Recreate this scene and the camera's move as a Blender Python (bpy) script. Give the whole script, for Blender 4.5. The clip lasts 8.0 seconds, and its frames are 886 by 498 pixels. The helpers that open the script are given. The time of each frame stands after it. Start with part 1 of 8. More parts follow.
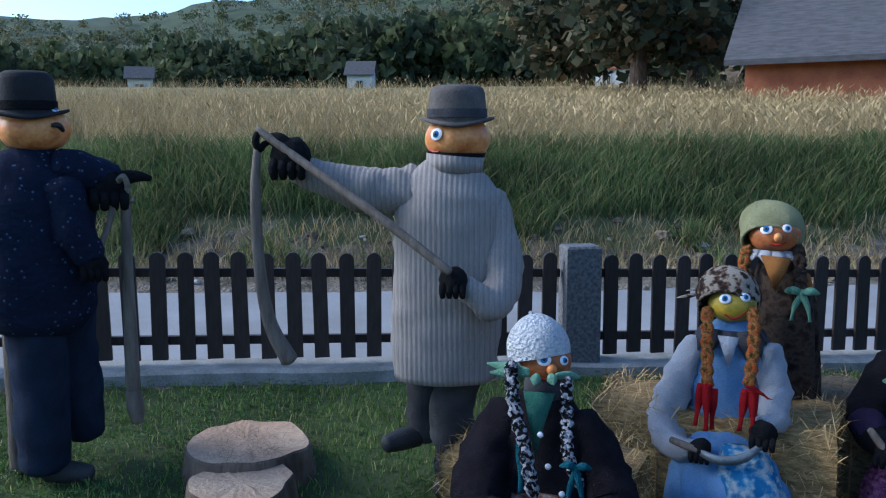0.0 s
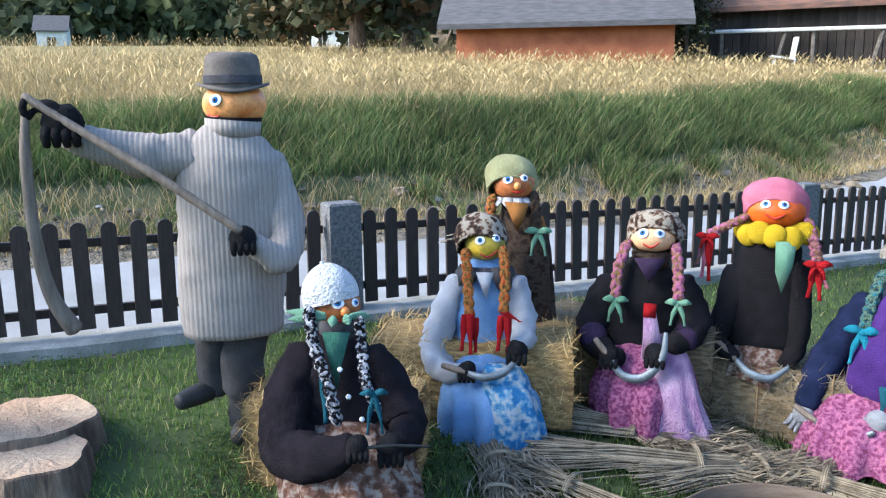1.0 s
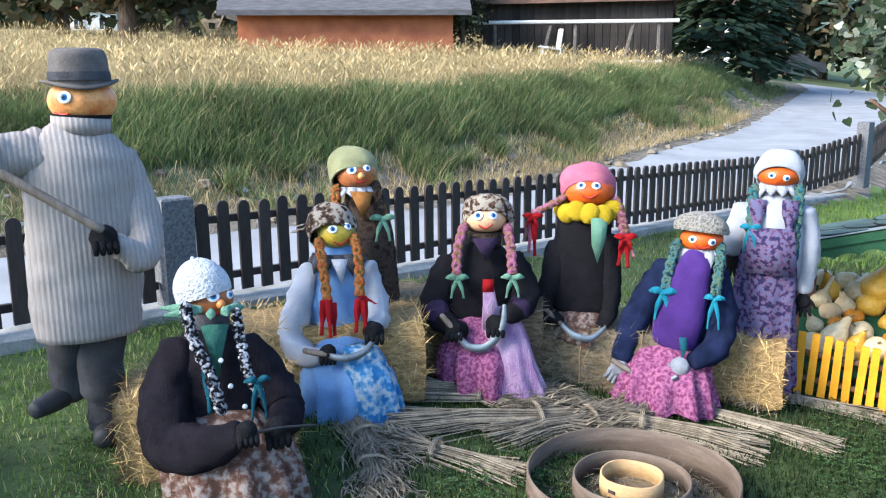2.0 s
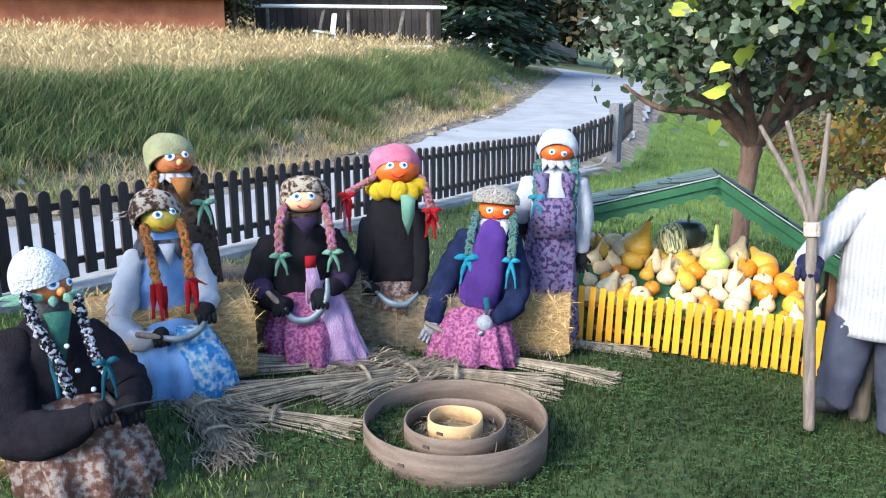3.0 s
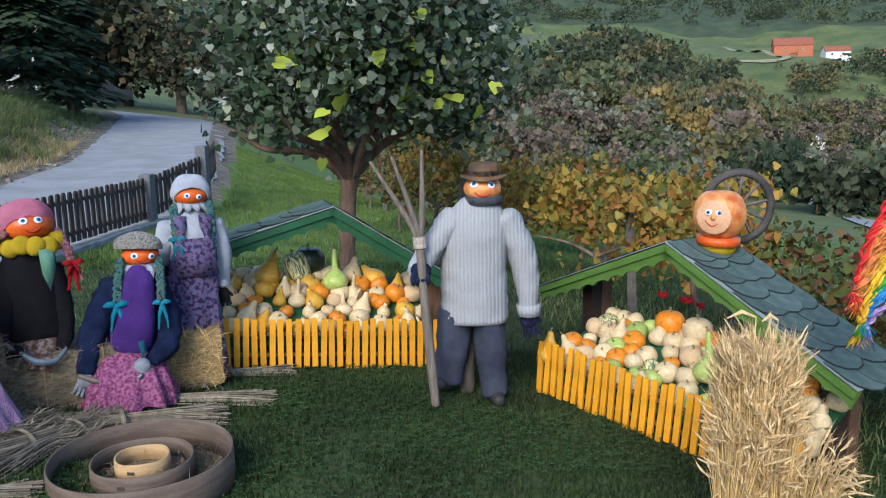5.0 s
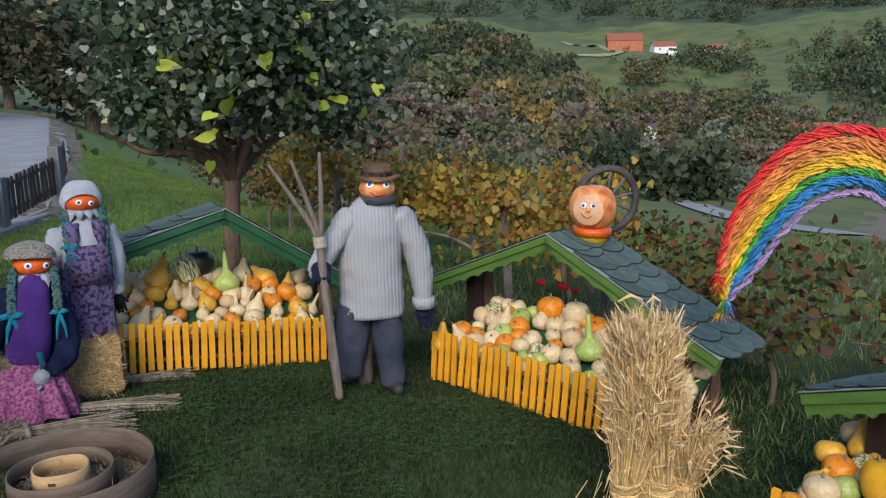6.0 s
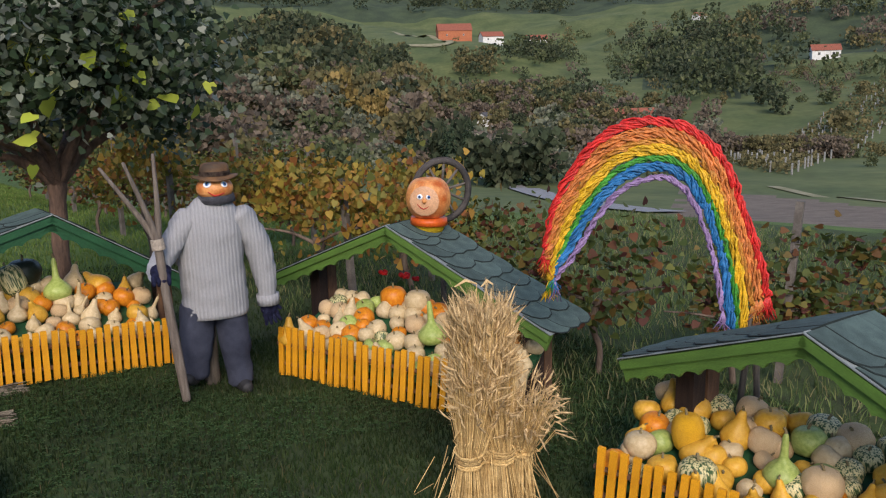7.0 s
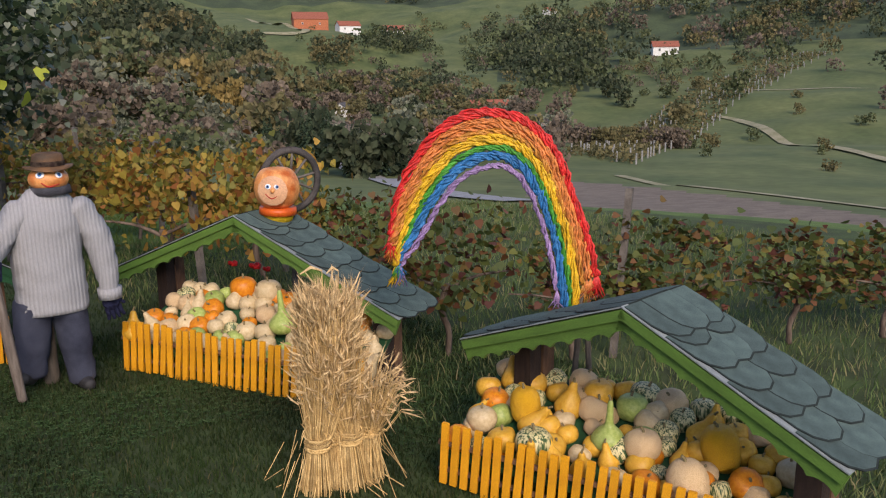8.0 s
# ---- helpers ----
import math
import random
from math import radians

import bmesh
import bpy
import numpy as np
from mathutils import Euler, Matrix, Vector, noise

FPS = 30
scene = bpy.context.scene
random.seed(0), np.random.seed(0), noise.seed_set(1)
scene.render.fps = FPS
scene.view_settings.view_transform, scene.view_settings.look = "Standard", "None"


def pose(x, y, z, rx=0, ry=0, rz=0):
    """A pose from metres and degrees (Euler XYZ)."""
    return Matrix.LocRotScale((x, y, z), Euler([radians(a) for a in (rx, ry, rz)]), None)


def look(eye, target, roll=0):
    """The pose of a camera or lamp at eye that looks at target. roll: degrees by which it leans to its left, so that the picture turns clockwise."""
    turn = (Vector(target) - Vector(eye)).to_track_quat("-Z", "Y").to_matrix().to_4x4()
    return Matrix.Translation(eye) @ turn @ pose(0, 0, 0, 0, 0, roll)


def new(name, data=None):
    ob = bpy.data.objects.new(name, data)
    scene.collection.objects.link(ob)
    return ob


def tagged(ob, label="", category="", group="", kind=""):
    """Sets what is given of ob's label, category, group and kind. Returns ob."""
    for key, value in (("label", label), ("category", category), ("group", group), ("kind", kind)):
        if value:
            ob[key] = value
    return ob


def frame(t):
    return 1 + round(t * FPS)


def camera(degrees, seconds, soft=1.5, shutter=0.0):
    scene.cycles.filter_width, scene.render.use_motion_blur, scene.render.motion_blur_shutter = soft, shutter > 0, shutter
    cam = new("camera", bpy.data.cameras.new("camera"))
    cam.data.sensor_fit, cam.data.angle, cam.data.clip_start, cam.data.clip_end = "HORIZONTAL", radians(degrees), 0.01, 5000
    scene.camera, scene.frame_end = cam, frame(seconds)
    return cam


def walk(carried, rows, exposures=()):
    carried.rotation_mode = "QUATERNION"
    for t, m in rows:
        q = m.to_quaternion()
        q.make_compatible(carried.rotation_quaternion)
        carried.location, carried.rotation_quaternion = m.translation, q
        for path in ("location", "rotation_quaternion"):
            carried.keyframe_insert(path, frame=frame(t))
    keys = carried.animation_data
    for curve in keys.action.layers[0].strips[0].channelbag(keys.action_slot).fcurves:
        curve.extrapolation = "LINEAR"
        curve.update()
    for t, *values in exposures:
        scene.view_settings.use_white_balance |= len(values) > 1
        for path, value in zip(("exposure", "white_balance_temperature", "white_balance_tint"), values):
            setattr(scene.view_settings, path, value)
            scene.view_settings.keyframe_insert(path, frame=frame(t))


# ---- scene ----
cam = camera(56.43, 8.0, soft=1.15)
PATH = [
    (0, (0.245, 1.249, 1.738), (-3.331, 2.954, 1.181), -0.26),
    (0.3, (0.261, 1.177, 1.753), (-3.095, 3.261, 1.125), -1.08),
    (0.5, (0.306, 1.106, 1.744), (-2.783, 3.566, 1.102), -0.74),
    (1, (0.358, 0.927, 1.754), (-2.440, 3.686, 1.006), -0.57),
    (1.5, (0.311, 0.756, 1.778), (-2.104, 3.841, 0.971), -0.30),
    (1.7, (0.287, 0.688, 1.788), (-1.953, 3.900, 0.978), -0.33),
    (2.8, (0.215, 0.300, 1.809), (-0.963, 4.017, 0.919), -0.50),
    (3, (0.206, 0.222, 1.822), (-0.776, 3.994, 0.921), -0.21),
    (3.5, (0.126, 0.084, 1.850), (-0.374, 3.962, 1.004), 0.23),
    (4, (-0.000, 0.000, 1.860), (0.201, 3.925, 1.114), -0.14),
    (4.5, (-0.097, -0.097, 1.884), (0.609, 3.768, 1.133), -0.49),
    (4.7, (-0.111, -0.175, 1.871), (0.737, 3.663, 1.131), -0.70),
    (5.8, (-0.408, -0.344, 1.943), (1.078, 3.286, 1.160), -0.89),
    (6, (-0.481, -0.385, 1.955), (1.193, 3.162, 1.170), -0.91),
    (6.5, (-0.566, -0.458, 2.020), (1.519, 2.850, 1.176), -1.21),
    (7, (-0.559, -0.529, 1.999), (1.762, 2.618, 1.155), -1.47),
    (7.5, (-0.561, -0.607, 2.000), (2.029, 2.312, 1.121), -1.07),
    (8, (-0.576, -0.674, 2.004), (2.239, 2.022, 1.105), -0.45),
]
walk(cam, [(t, look(eye, target, roll)) for t, eye, target, roll in PATH], exposures=((0, 0.78, 5100, 7), (0.5, 1.2, 5350, 5), (1.0, 1.95, 5800, 6), (3.0, 2.0, 5750, 7), (3.5, 1.95, 5650, 8), (4.0, 1.32, 5550, 8), (4.5, 1.05, 5500, 7), (6.0, 0.58, 5900, 9), (6.5, 0.48, 6100, 12), (7.2, 0.46, 6350, 15), (8.0, 0.55, 6550, 18)))

# ---- world and light ----
world = bpy.data.worlds.new("sky")
scene.world = world
world.use_nodes = True
wn = world.node_tree
sky = wn.nodes.new("ShaderNodeTexSky")
sky.sky_type = "NISHITA"
sky.sun_disc = False
sky.sun_elevation = radians(30)
sky.sun_rotation = radians(-148)
sky.air_density, sky.dust_density, sky.ozone_density = 1.0, 1.2, 2.0
wn.nodes["Background"].inputs["Strength"].default_value = 0.15
wn.links.new(sky.outputs[0], wn.nodes["Background"].inputs["Color"])
sun_data = bpy.data.lights.new("sun", "SUN")
sun_data.energy, sun_data.angle, sun_data.color = 2.3, radians(28), (1.0, 0.88, 0.74)
sun = new("sun", sun_data)
SUN_AZ, SUN_EL = radians(-148), radians(34)
sun.matrix_world = look((0, 0, 0), (-math.sin(SUN_AZ) * math.cos(SUN_EL), -math.cos(SUN_AZ) * math.cos(SUN_EL), -math.sin(SUN_EL)))

# ---- materials ----
MATS = {}


def mat(name, c1, c2=None, scale=18.0, rough=0.85, bump=0.3, fine=160.0, metal=0.0, pattern="noise",
        c3=None, stretch=(1, 1, 1), island=0.0, objvar=0.0, contrast=(0.35, 0.65), sheen=0.0, trans=0.0, dist=0.012, spec=0.3):
    """A procedural surface: two colours mixed by a pattern, a fine grain on top, relief from both."""
    if name in MATS:
        return MATS[name]
    m = bpy.data.materials.new(name)
    m.use_nodes = True
    nt = m.node_tree
    n, l = nt.nodes, nt.links
    bsdf = n["Principled BSDF"]
    bsdf.inputs["Roughness"].default_value = rough
    bsdf.inputs["Metallic"].default_value = metal
    bsdf.inputs["Specular IOR Level"].default_value = spec
    if sheen:
        bsdf.inputs["Sheen Weight"].default_value = sheen
    co = n.new("ShaderNodeTexCoord")
    mp = n.new("ShaderNodeMapping")
    mp.inputs["Scale"].default_value = stretch
    l.new(co.outputs["Object"], mp.inputs["Vector"])
    if pattern == "wave":
        tex = n.new("ShaderNodeTexWave")
        tex.inputs["Scale"].default_value = scale
        tex.inputs["Distortion"].default_value = 2.0
        fac = tex.outputs["Fac"]
    elif pattern == "rib":
        tex = n.new("ShaderNodeTexWave")
        tex.inputs["Scale"].default_value = scale
        tex.inputs["Distortion"].default_value = 0.5
        fac = tex.outputs["Fac"]
    elif pattern == "voronoi":
        tex = n.new("ShaderNodeTexVoronoi")
        tex.inputs["Scale"].default_value = scale
        fac = tex.outputs["Distance"]
    else:
        tex = n.new("ShaderNodeTexNoise")
        tex.inputs["Scale"].default_value = scale
        tex.inputs["Detail"].default_value = 5
        fac = tex.outputs["Fac"]
    l.new(mp.outputs[0], tex.inputs["Vector"])
    grain = n.new("ShaderNodeTexNoise")
    grain.inputs["Scale"].default_value = fine
    grain.inputs["Detail"].default_value = 3
    l.new(mp.outputs[0], grain.inputs["Vector"])
    ramp = n.new("ShaderNodeValToRGB")
    ramp.color_ramp.elements[0].position, ramp.color_ramp.elements[1].position = contrast
    c2 = c2 or tuple(x * 0.72 for x in c1)
    ramp.color_ramp.elements[0].color = (*c2, 1)
    ramp.color_ramp.elements[1].color = (*c1, 1)
    if c3:
        e = ramp.color_ramp.elements.new((contrast[0] + contrast[1]) / 2)
        e.color = (*c3, 1)
    l.new(fac, ramp.inputs[0])
    mixn = n.new("ShaderNodeMix")
    mixn.data_type, mixn.blend_type = "RGBA", "MULTIPLY"
    mixn.inputs["Factor"].default_value = 0.45
    gr = n.new("ShaderNodeMapRange")
    gr.inputs["From Min"].default_value, gr.inputs["From Max"].default_value = 0.3, 0.7
    gr.inputs["To Min"].default_value, gr.inputs["To Max"].default_value = 0.6, 1.25
    l.new(grain.outputs["Fac"], gr.inputs["Value"])
    l.new(ramp.outputs["Color"], mixn.inputs["A"])
    l.new(gr.outputs[0], mixn.inputs["B"])
    out = mixn.outputs["Result"]
    if island or objvar:
        hsv = n.new("ShaderNodeHueSaturation")
        mr = n.new("ShaderNodeMapRange")
        amount = island or objvar
        mr.inputs["To Min"].default_value, mr.inputs["To Max"].default_value = 1 - amount, 1 + amount
        if island:
            l.new(n.new("ShaderNodeNewGeometry").outputs["Random Per Island"], mr.inputs["Value"])
        else:
            l.new(n.new("ShaderNodeObjectInfo").outputs["Random"], mr.inputs["Value"])
        l.new(mr.outputs[0], hsv.inputs["Value"])
        l.new(out, hsv.inputs["Color"])
        out = hsv.outputs["Color"]
    l.new(out, bsdf.inputs["Base Color"])
    if bump:
        bp = n.new("ShaderNodeBump")
        bp.inputs["Strength"].default_value = bump
        bp.inputs["Distance"].default_value = dist
        add = n.new("ShaderNodeMath")
        add.operation = "ADD"
        l.new(fac, add.inputs[0])
        l.new(grain.outputs["Fac"], add.inputs[1])
        l.new(add.outputs[0], bp.inputs["Height"])
        l.new(bp.outputs[0], bsdf.inputs["Normal"])
    if trans:
        bsdf.inputs["Transmission Weight"].default_value = 0.0
        bsdf.inputs["Subsurface Weight"].default_value = trans
        bsdf.inputs["Subsurface Radius"].default_value = (0.02, 0.02, 0.01)
    MATS[name] = m
    return m


# ---- mesh building ----
class Geo:
    """Collects vertices and faces with a material for each face."""

    def __init__(self):
        self.v, self.f, self.m, self.mats = [], [], [], []

    def mi(self, material):
        if material not in self.mats:
            self.mats.append(material)
        return self.mats.index(material)

    def add(self, verts, faces, material):
        o, k = len(self.v), self.mi(material)
        self.v.extend(tuple(p) for p in verts)
        for f in faces:
            self.f.append(tuple(i + o for i in f))
            self.m.append(k)

    def tube(self, path, radii, material, seg=12, flat=1.0, wob=0.0, caps=True, freq=7.0):
        """A round-section sweep along path; flat squeezes its depth (local y); wob roughens it."""
        path = [Vector(p) for p in path]
        if not isinstance(radii, (list, tuple)):
            radii = [radii] * len(path)
        verts, faces = [], []
        prev = None
        for i, p in enumerate(path):
            d = (path[min(i + 1, len(path) - 1)] - path[max(i - 1, 0)]).normalized()
            side = Vector((0, 1, 0)).cross(d)
            if side.length < 0.2:
                side = Vector((1, 0, 0)).cross(d)
            side.normalize()
            if prev is not None and side.dot(prev) < 0:
                side = -side
            prev = side
            up = d.cross(side)
            for j in range(seg):
                a = 2 * math.pi * j / seg
                r = radii[i]
                if wob:
                    q = p + side * math.cos(a) * r + up * math.sin(a) * r
                    r *= 1 + wob * (noise.noise(q * freq) + 0.7 * noise.noise(Vector((q.x * freq * 1.1, q.y * freq * 1.1, q.z * freq * 3.0 + q.x * freq * 1.6))))
                off = side * math.cos(a) * r + up * math.sin(a) * r
                off.y *= flat
                verts.append(p + off)
        n = len(path)
        for i in range(n - 1):
            for j in range(seg):
                k = (j + 1) % seg
                faces.append((i * seg + j, i * seg + k, (i + 1) * seg + k, (i + 1) * seg + j))
        if caps:
            faces.append(tuple(range(seg - 1, -1, -1)))
            faces.append(tuple((n - 1) * seg + j for j in range(seg)))
        self.add(verts, faces, material)

    def smooth_tube(self, path, radii, material, seg=14, flat=1.0, wob=0.0, steps=7, freq=11.0):
        """tube() along a smooth curve through the points, closed by rounded ends."""
        pts, rad = spline([Vector(p) for p in path], steps), spline([Vector((r, 0, 0)) for r in radii], steps)
        rs = [max(0.002, r.x) for r in rad]
        a, b = (pts[0] - pts[1]).normalized(), (pts[-1] - pts[-2]).normalized()
        head = [(pts[0] + a * rs[0] * 0.45, rs[0] * 0.35), (pts[0] + a * rs[0] * 0.25, rs[0] * 0.8)]
        tail = [(pts[-1] + b * rs[-1] * 0.25, rs[-1] * 0.8), (pts[-1] + b * rs[-1] * 0.45, rs[-1] * 0.35)]
        allp = head + list(zip(pts, rs)) + tail
        self.tube([p for p, _ in allp], [r for _, r in allp], material, seg, flat, wob, True, freq)

    def ball(self, c, r, material, seg=18, rings=12, ribs=0, depth=0.06, lo=0.0, hi=1.0, wob=0.0, freq=6.0, tilt=None):
        """An ellipsoid, or a zone of it from lo to hi (0 bottom, 1 top), with pumpkin ribs if wanted."""
        c, r = Vector(c), Vector(r if isinstance(r, (tuple, list)) else (r, r, r))
        verts, faces = [], []
        for i in range(rings + 1):
            a = math.pi * (lo + (hi - lo) * i / rings)
            for j in range(seg):
                b = 2 * math.pi * j / seg
                k = 1.0
                if ribs:
                    k -= depth * (abs(math.cos(ribs * b / 2)) ** 3) * math.sin(a)
                q = Vector((math.cos(b) * math.sin(a) * r.x, math.sin(b) * math.sin(a) * r.y, -math.cos(a) * r.z)) * k
                if ribs:
                    q.z *= 1 - 0.18 * abs(math.cos(a)) ** 6
                if wob:
                    q *= 1 + wob * noise.noise((q + c) * freq)
                if tilt:
                    q = tilt @ q
                verts.append(c + q)
        for i in range(rings):
            for j in range(seg):
                k = (j + 1) % seg
                faces.append((i * seg + j, i * seg + k, (i + 1) * seg + k, (i + 1) * seg + j))
        self.add(verts, faces, material)

    def box(self, c, size, material, turn=None):
        c = Vector(c)
        h = [s / 2 for s in size]
        vs = [Vector((x, y, z)) for x in (-h[0], h[0]) for y in (-h[1], h[1]) for z in (-h[2], h[2])]
        if turn:
            vs = [turn @ p for p in vs]
        self.add([c + p for p in vs], [(0, 1, 3, 2), (4, 6, 7, 5), (0, 4, 5, 1), (2, 3, 7, 6), (0, 2, 6, 4), (1, 5, 7, 3)], material)

    def poly(self, outline, thick, material, axis=1):
        """A flat outline given in its own plane, extruded by thick along axis."""
        n = len(outline)
        a = [Vector(p) for p in outline]
        d = Vector((0, 0, 0))
        d[axis] = thick
        self.add(a + [p + d for p in a], [tuple(range(n)), tuple(range(2 * n - 1, n - 1, -1))] +
                 [(i, i + n, (i + 1) % n + n, (i + 1) % n) for i in range(n)], material)

    def blade(self, base, tip, width, material, side=None, bend=0.0):
        base, tip = Vector(base), Vector(tip)
        side = side or Vector((random.uniform(-1, 1), random.uniform(-1, 1), 0)).normalized()
        mid = (base + tip) / 2 + Vector((0, 0, bend))
        self.add([base - side * width / 2, base + side * width / 2, mid + side * width * 0.4, mid - side * width * 0.4, tip],
                 [(0, 1, 2, 3), (3, 2, 4)], material)

    def mesh(self, name, smooth=True):
        me = bpy.data.meshes.new(name)
        me.from_pydata(self.v, [], self.f)
        for m in self.mats:
            me.materials.append(m)
        me.polygons.foreach_set("material_index", self.m)
        me.polygons.foreach_set("use_smooth", [smooth] * len(self.f))
        me.update()
        return me


def spline(pts, steps):
    """Points along a smooth curve through pts."""
    out = []
    n = len(pts)
    for i in range(n - 1):
        p0, p1, p2, p3 = pts[max(i - 1, 0)], pts[i], pts[i + 1], pts[min(i + 2, n - 1)]
        for s in range(steps):
            t = s / steps
            out.append(0.5 * ((2 * p1) + (p2 - p0) * t + (2 * p0 - 5 * p1 + 4 * p2 - p3) * t * t + (3 * p1 - p0 - 3 * p2 + p3) * t ** 3))
    out.append(pts[-1].copy())
    return out


def thing(name, geo, m, label, category, group="", kind="", smooth=True):
    """A top-level object of one mesh at the pose m."""
    ob = new(name, geo.mesh(name, smooth))
    ob.matrix_world = m
    return tagged(ob, label, category, group, kind)


def empty(name, m, label, category, group="", kind=""):
    ob = new(name)
    ob.empty_display_size = 0.1
    ob.matrix_world = m
    return tagged(ob, label, category, group, kind)


def part(name, geo, parent, label="", at=None, smooth=False):
    """One mesh object under a thing or a part; geo may be a ready mesh."""
    ob = new(name, geo if isinstance(geo, bpy.types.Mesh) else geo.mesh(name, smooth))
    ob.parent = parent
    if at is not None:
        ob.matrix_basis = at
    return tagged(ob, label)


def smoothstep(a, b, x):
    t = min(1.0, max(0.0, (x - a) / (b - a)))
    return t * t * (3 - 2 * t)


# ---- the lie of the land ----
FENCE_X0, FENCE_K = -4.43, 0.30


def fence_x(y):
    return FENCE_X0 + FENCE_K * y


def edge_x(y):
    """The lane's garden side: the fence, then the verge beyond its end."""
    if y < 11.1:
        return fence_x(y)
    return float(np.interp(y, (11.1, 12.7, 16, 20, 25, 32, 40, 48), (-1.1, -0.45, -0.2, 0.0, 0.1, 0.2, 0.25, -0.6)))


def outward(x, y):
    """Metres beyond the garden fence, towards the road."""
    return (edge_x(y) - x) / 1.044


FAR_R = (12, 30, 60, 120, 200, 300, 450, 700, 1000, 1600)
FAR_Z = {
    -180: (0.5, 1, 2, 4, 8, 15, 30, 60, 100, 130),
    -105: (1.7, 3.2, 4.2, 5, 9, 16, 32, 60, 96, 96),
    -82: (1.7, 3.3, 4.4, 5, 10, 20, 48, 95, 125, 125),
    -60: (1.7, 3.4, 4.5, 6, 14, 30, 65, 130, 190, 220),
    -30: (1.7, 3.4, 4.5, 6, 14, 30, 65, 130, 190, 220),
    -12: (0.7, 1.3, 2.2, 4, 9, 20, 45, 100, 170, 220),
    0: (0.3, 0.6, 0.5, 0.5, 3, 10, 30, 85, 150, 220),
    12: (-0.3, -2.0, -4.5, -6, -6, -1, 16, 60, 125, 220),
    25: (-0.9, -4.2, -8, -12.5, -14.5, -11, 2, 40, 105, 200),
    45: (-1.4, -5, -9, -14, -18.5, -15, -1, 34, 88, 145),
    52: (-1.5, -5, -8.9, -14.2, -18.8, -13.5, 2, 46, 82, 115),
    58: (-1.5, -5, -8.8, -14.5, -19, -12, 4, 50, 90, 125),
    72: (-1.5, -5, -8.8, -14.5, -17, -7, 10, 56, 100, 140),
    100: (-1, -4, -9, -14, -13, -3, 14, 46, 80, 110),
    180: (0.5, 1, 2, 4, 8, 15, 30, 60, 100, 130),
}
FAR_AZ = sorted(FAR_Z)


def far_height(az, r):
    lr = math.log(max(r, FAR_R[0]))
    zs = [float(np.interp(lr, [math.log(q) for q in FAR_R], FAR_Z[a])) for a in FAR_AZ]
    return float(np.interp(az, FAR_AZ, zs))


def road_height(y):
    return max(0.55 - 0.033 * y, 0.24 + 0.024 * (y - 10))


def foot_distance(y):
    """Where the bank starts, outward from the fence."""
    foot = float(np.interp(y, (-9, 2, 5.8, 8.4, 10, 12.5, 16.6, 19.3, 30, 40, 48), (-9.9, -6.6, -5.55, -4.95, -4.6, -4.4, -4.15, -3.75, -4.2, -4.7, -6.5)))
    return (edge_x(y) - foot) / 1.044


def ground_height(x, y):
    r = math.hypot(x, y - 2)
    az = math.degrees(math.atan2(x, y - 2))
    s = outward(x, y)
    z = 0.13 - 0.11 * min(4.5, max(-8.0, x))
    z += 0.012 * noise.noise(Vector((x * 1.3, y * 1.3, 0)))
    if s > -0.2:
        zr = road_height(y)
        z = z + (zr - z) * smoothstep(-0.2, 0.3, s)
        f = foot_distance(y)
        z += 0.12 * smoothstep(f - 0.9, f, s)
        bump = 0.10 * noise.noise(Vector((x * 0.9, y * 0.9, 3))) + 0.05 * noise.noise(Vector((x * 2.6, y * 2.6, 5)))
        top = 1.42 + 0.085 * max(0.0, s - f - 2) + 0.035 * max(0.0, min(y, 30) - 12)
        rise = smoothstep(f, f + 2.1, s) * (1 - smoothstep(29, 37, y))
        z = z + (top - z + bump * 1.2) * rise if top > z else z
    if r > 9:
        wide = 11 if s < 0 else 22
        z += (far_height(az, r) - z) * smoothstep(wide - 2, wide * 2.2, r)
    if r > 100:
        z += 21 * math.exp(-((az - 27.5) / 5.2) ** 2 - ((r - 390) / 95) ** 2)
        z += (r / 60) * noise.noise(Vector((x / 90, y / 90, 7)))
        z += (r / 160) * noise.noise(Vector((x / 30, y / 30, 9)))
    return z


def on_ground(x, y, up=0.0, turn=0.0):
    return pose(x, y, ground_height(x, y) + up, 0, 0, turn)


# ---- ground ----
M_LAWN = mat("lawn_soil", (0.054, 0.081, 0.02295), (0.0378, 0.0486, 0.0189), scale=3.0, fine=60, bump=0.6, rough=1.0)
# Far lawn: the slope's sunlit brightness is put into this green.
M_FARLAWN = mat("mown_slope_sunlit", (0.10, 0.155, 0.032), (0.065, 0.105, 0.024), scale=2.0, fine=45, bump=0.6, rough=1.0)
M_DIRT = mat("bank_dirt", (0.25, 0.21, 0.16), (0.10, 0.085, 0.06), scale=5.0, fine=38, bump=1.0, rough=1.0, dist=0.06)
M_BANK = mat("bank_turf", (0.13, 0.125, 0.06), (0.06, 0.075, 0.028), scale=2.5, contrast=(0.42, 0.62), fine=30, bump=0.9, rough=1.0)
M_FIELD = mat("field_turf", (0.26, 0.21, 0.09), (0.14, 0.13, 0.05), scale=0.6, fine=20, bump=0.9, rough=1.0)
M_MEADOW = mat("meadow", (0.125, 0.142, 0.05), (0.06, 0.085, 0.028), scale=0.06, contrast=(0.3, 0.7), fine=0.5, bump=0.2, rough=1.0)
M_PLOUGH = mat("ploughed_soil", (0.19, 0.15, 0.11), (0.13, 0.10, 0.075), scale=0.4, fine=3.0, bump=0.6, rough=1.0, stretch=(1, 3, 1))
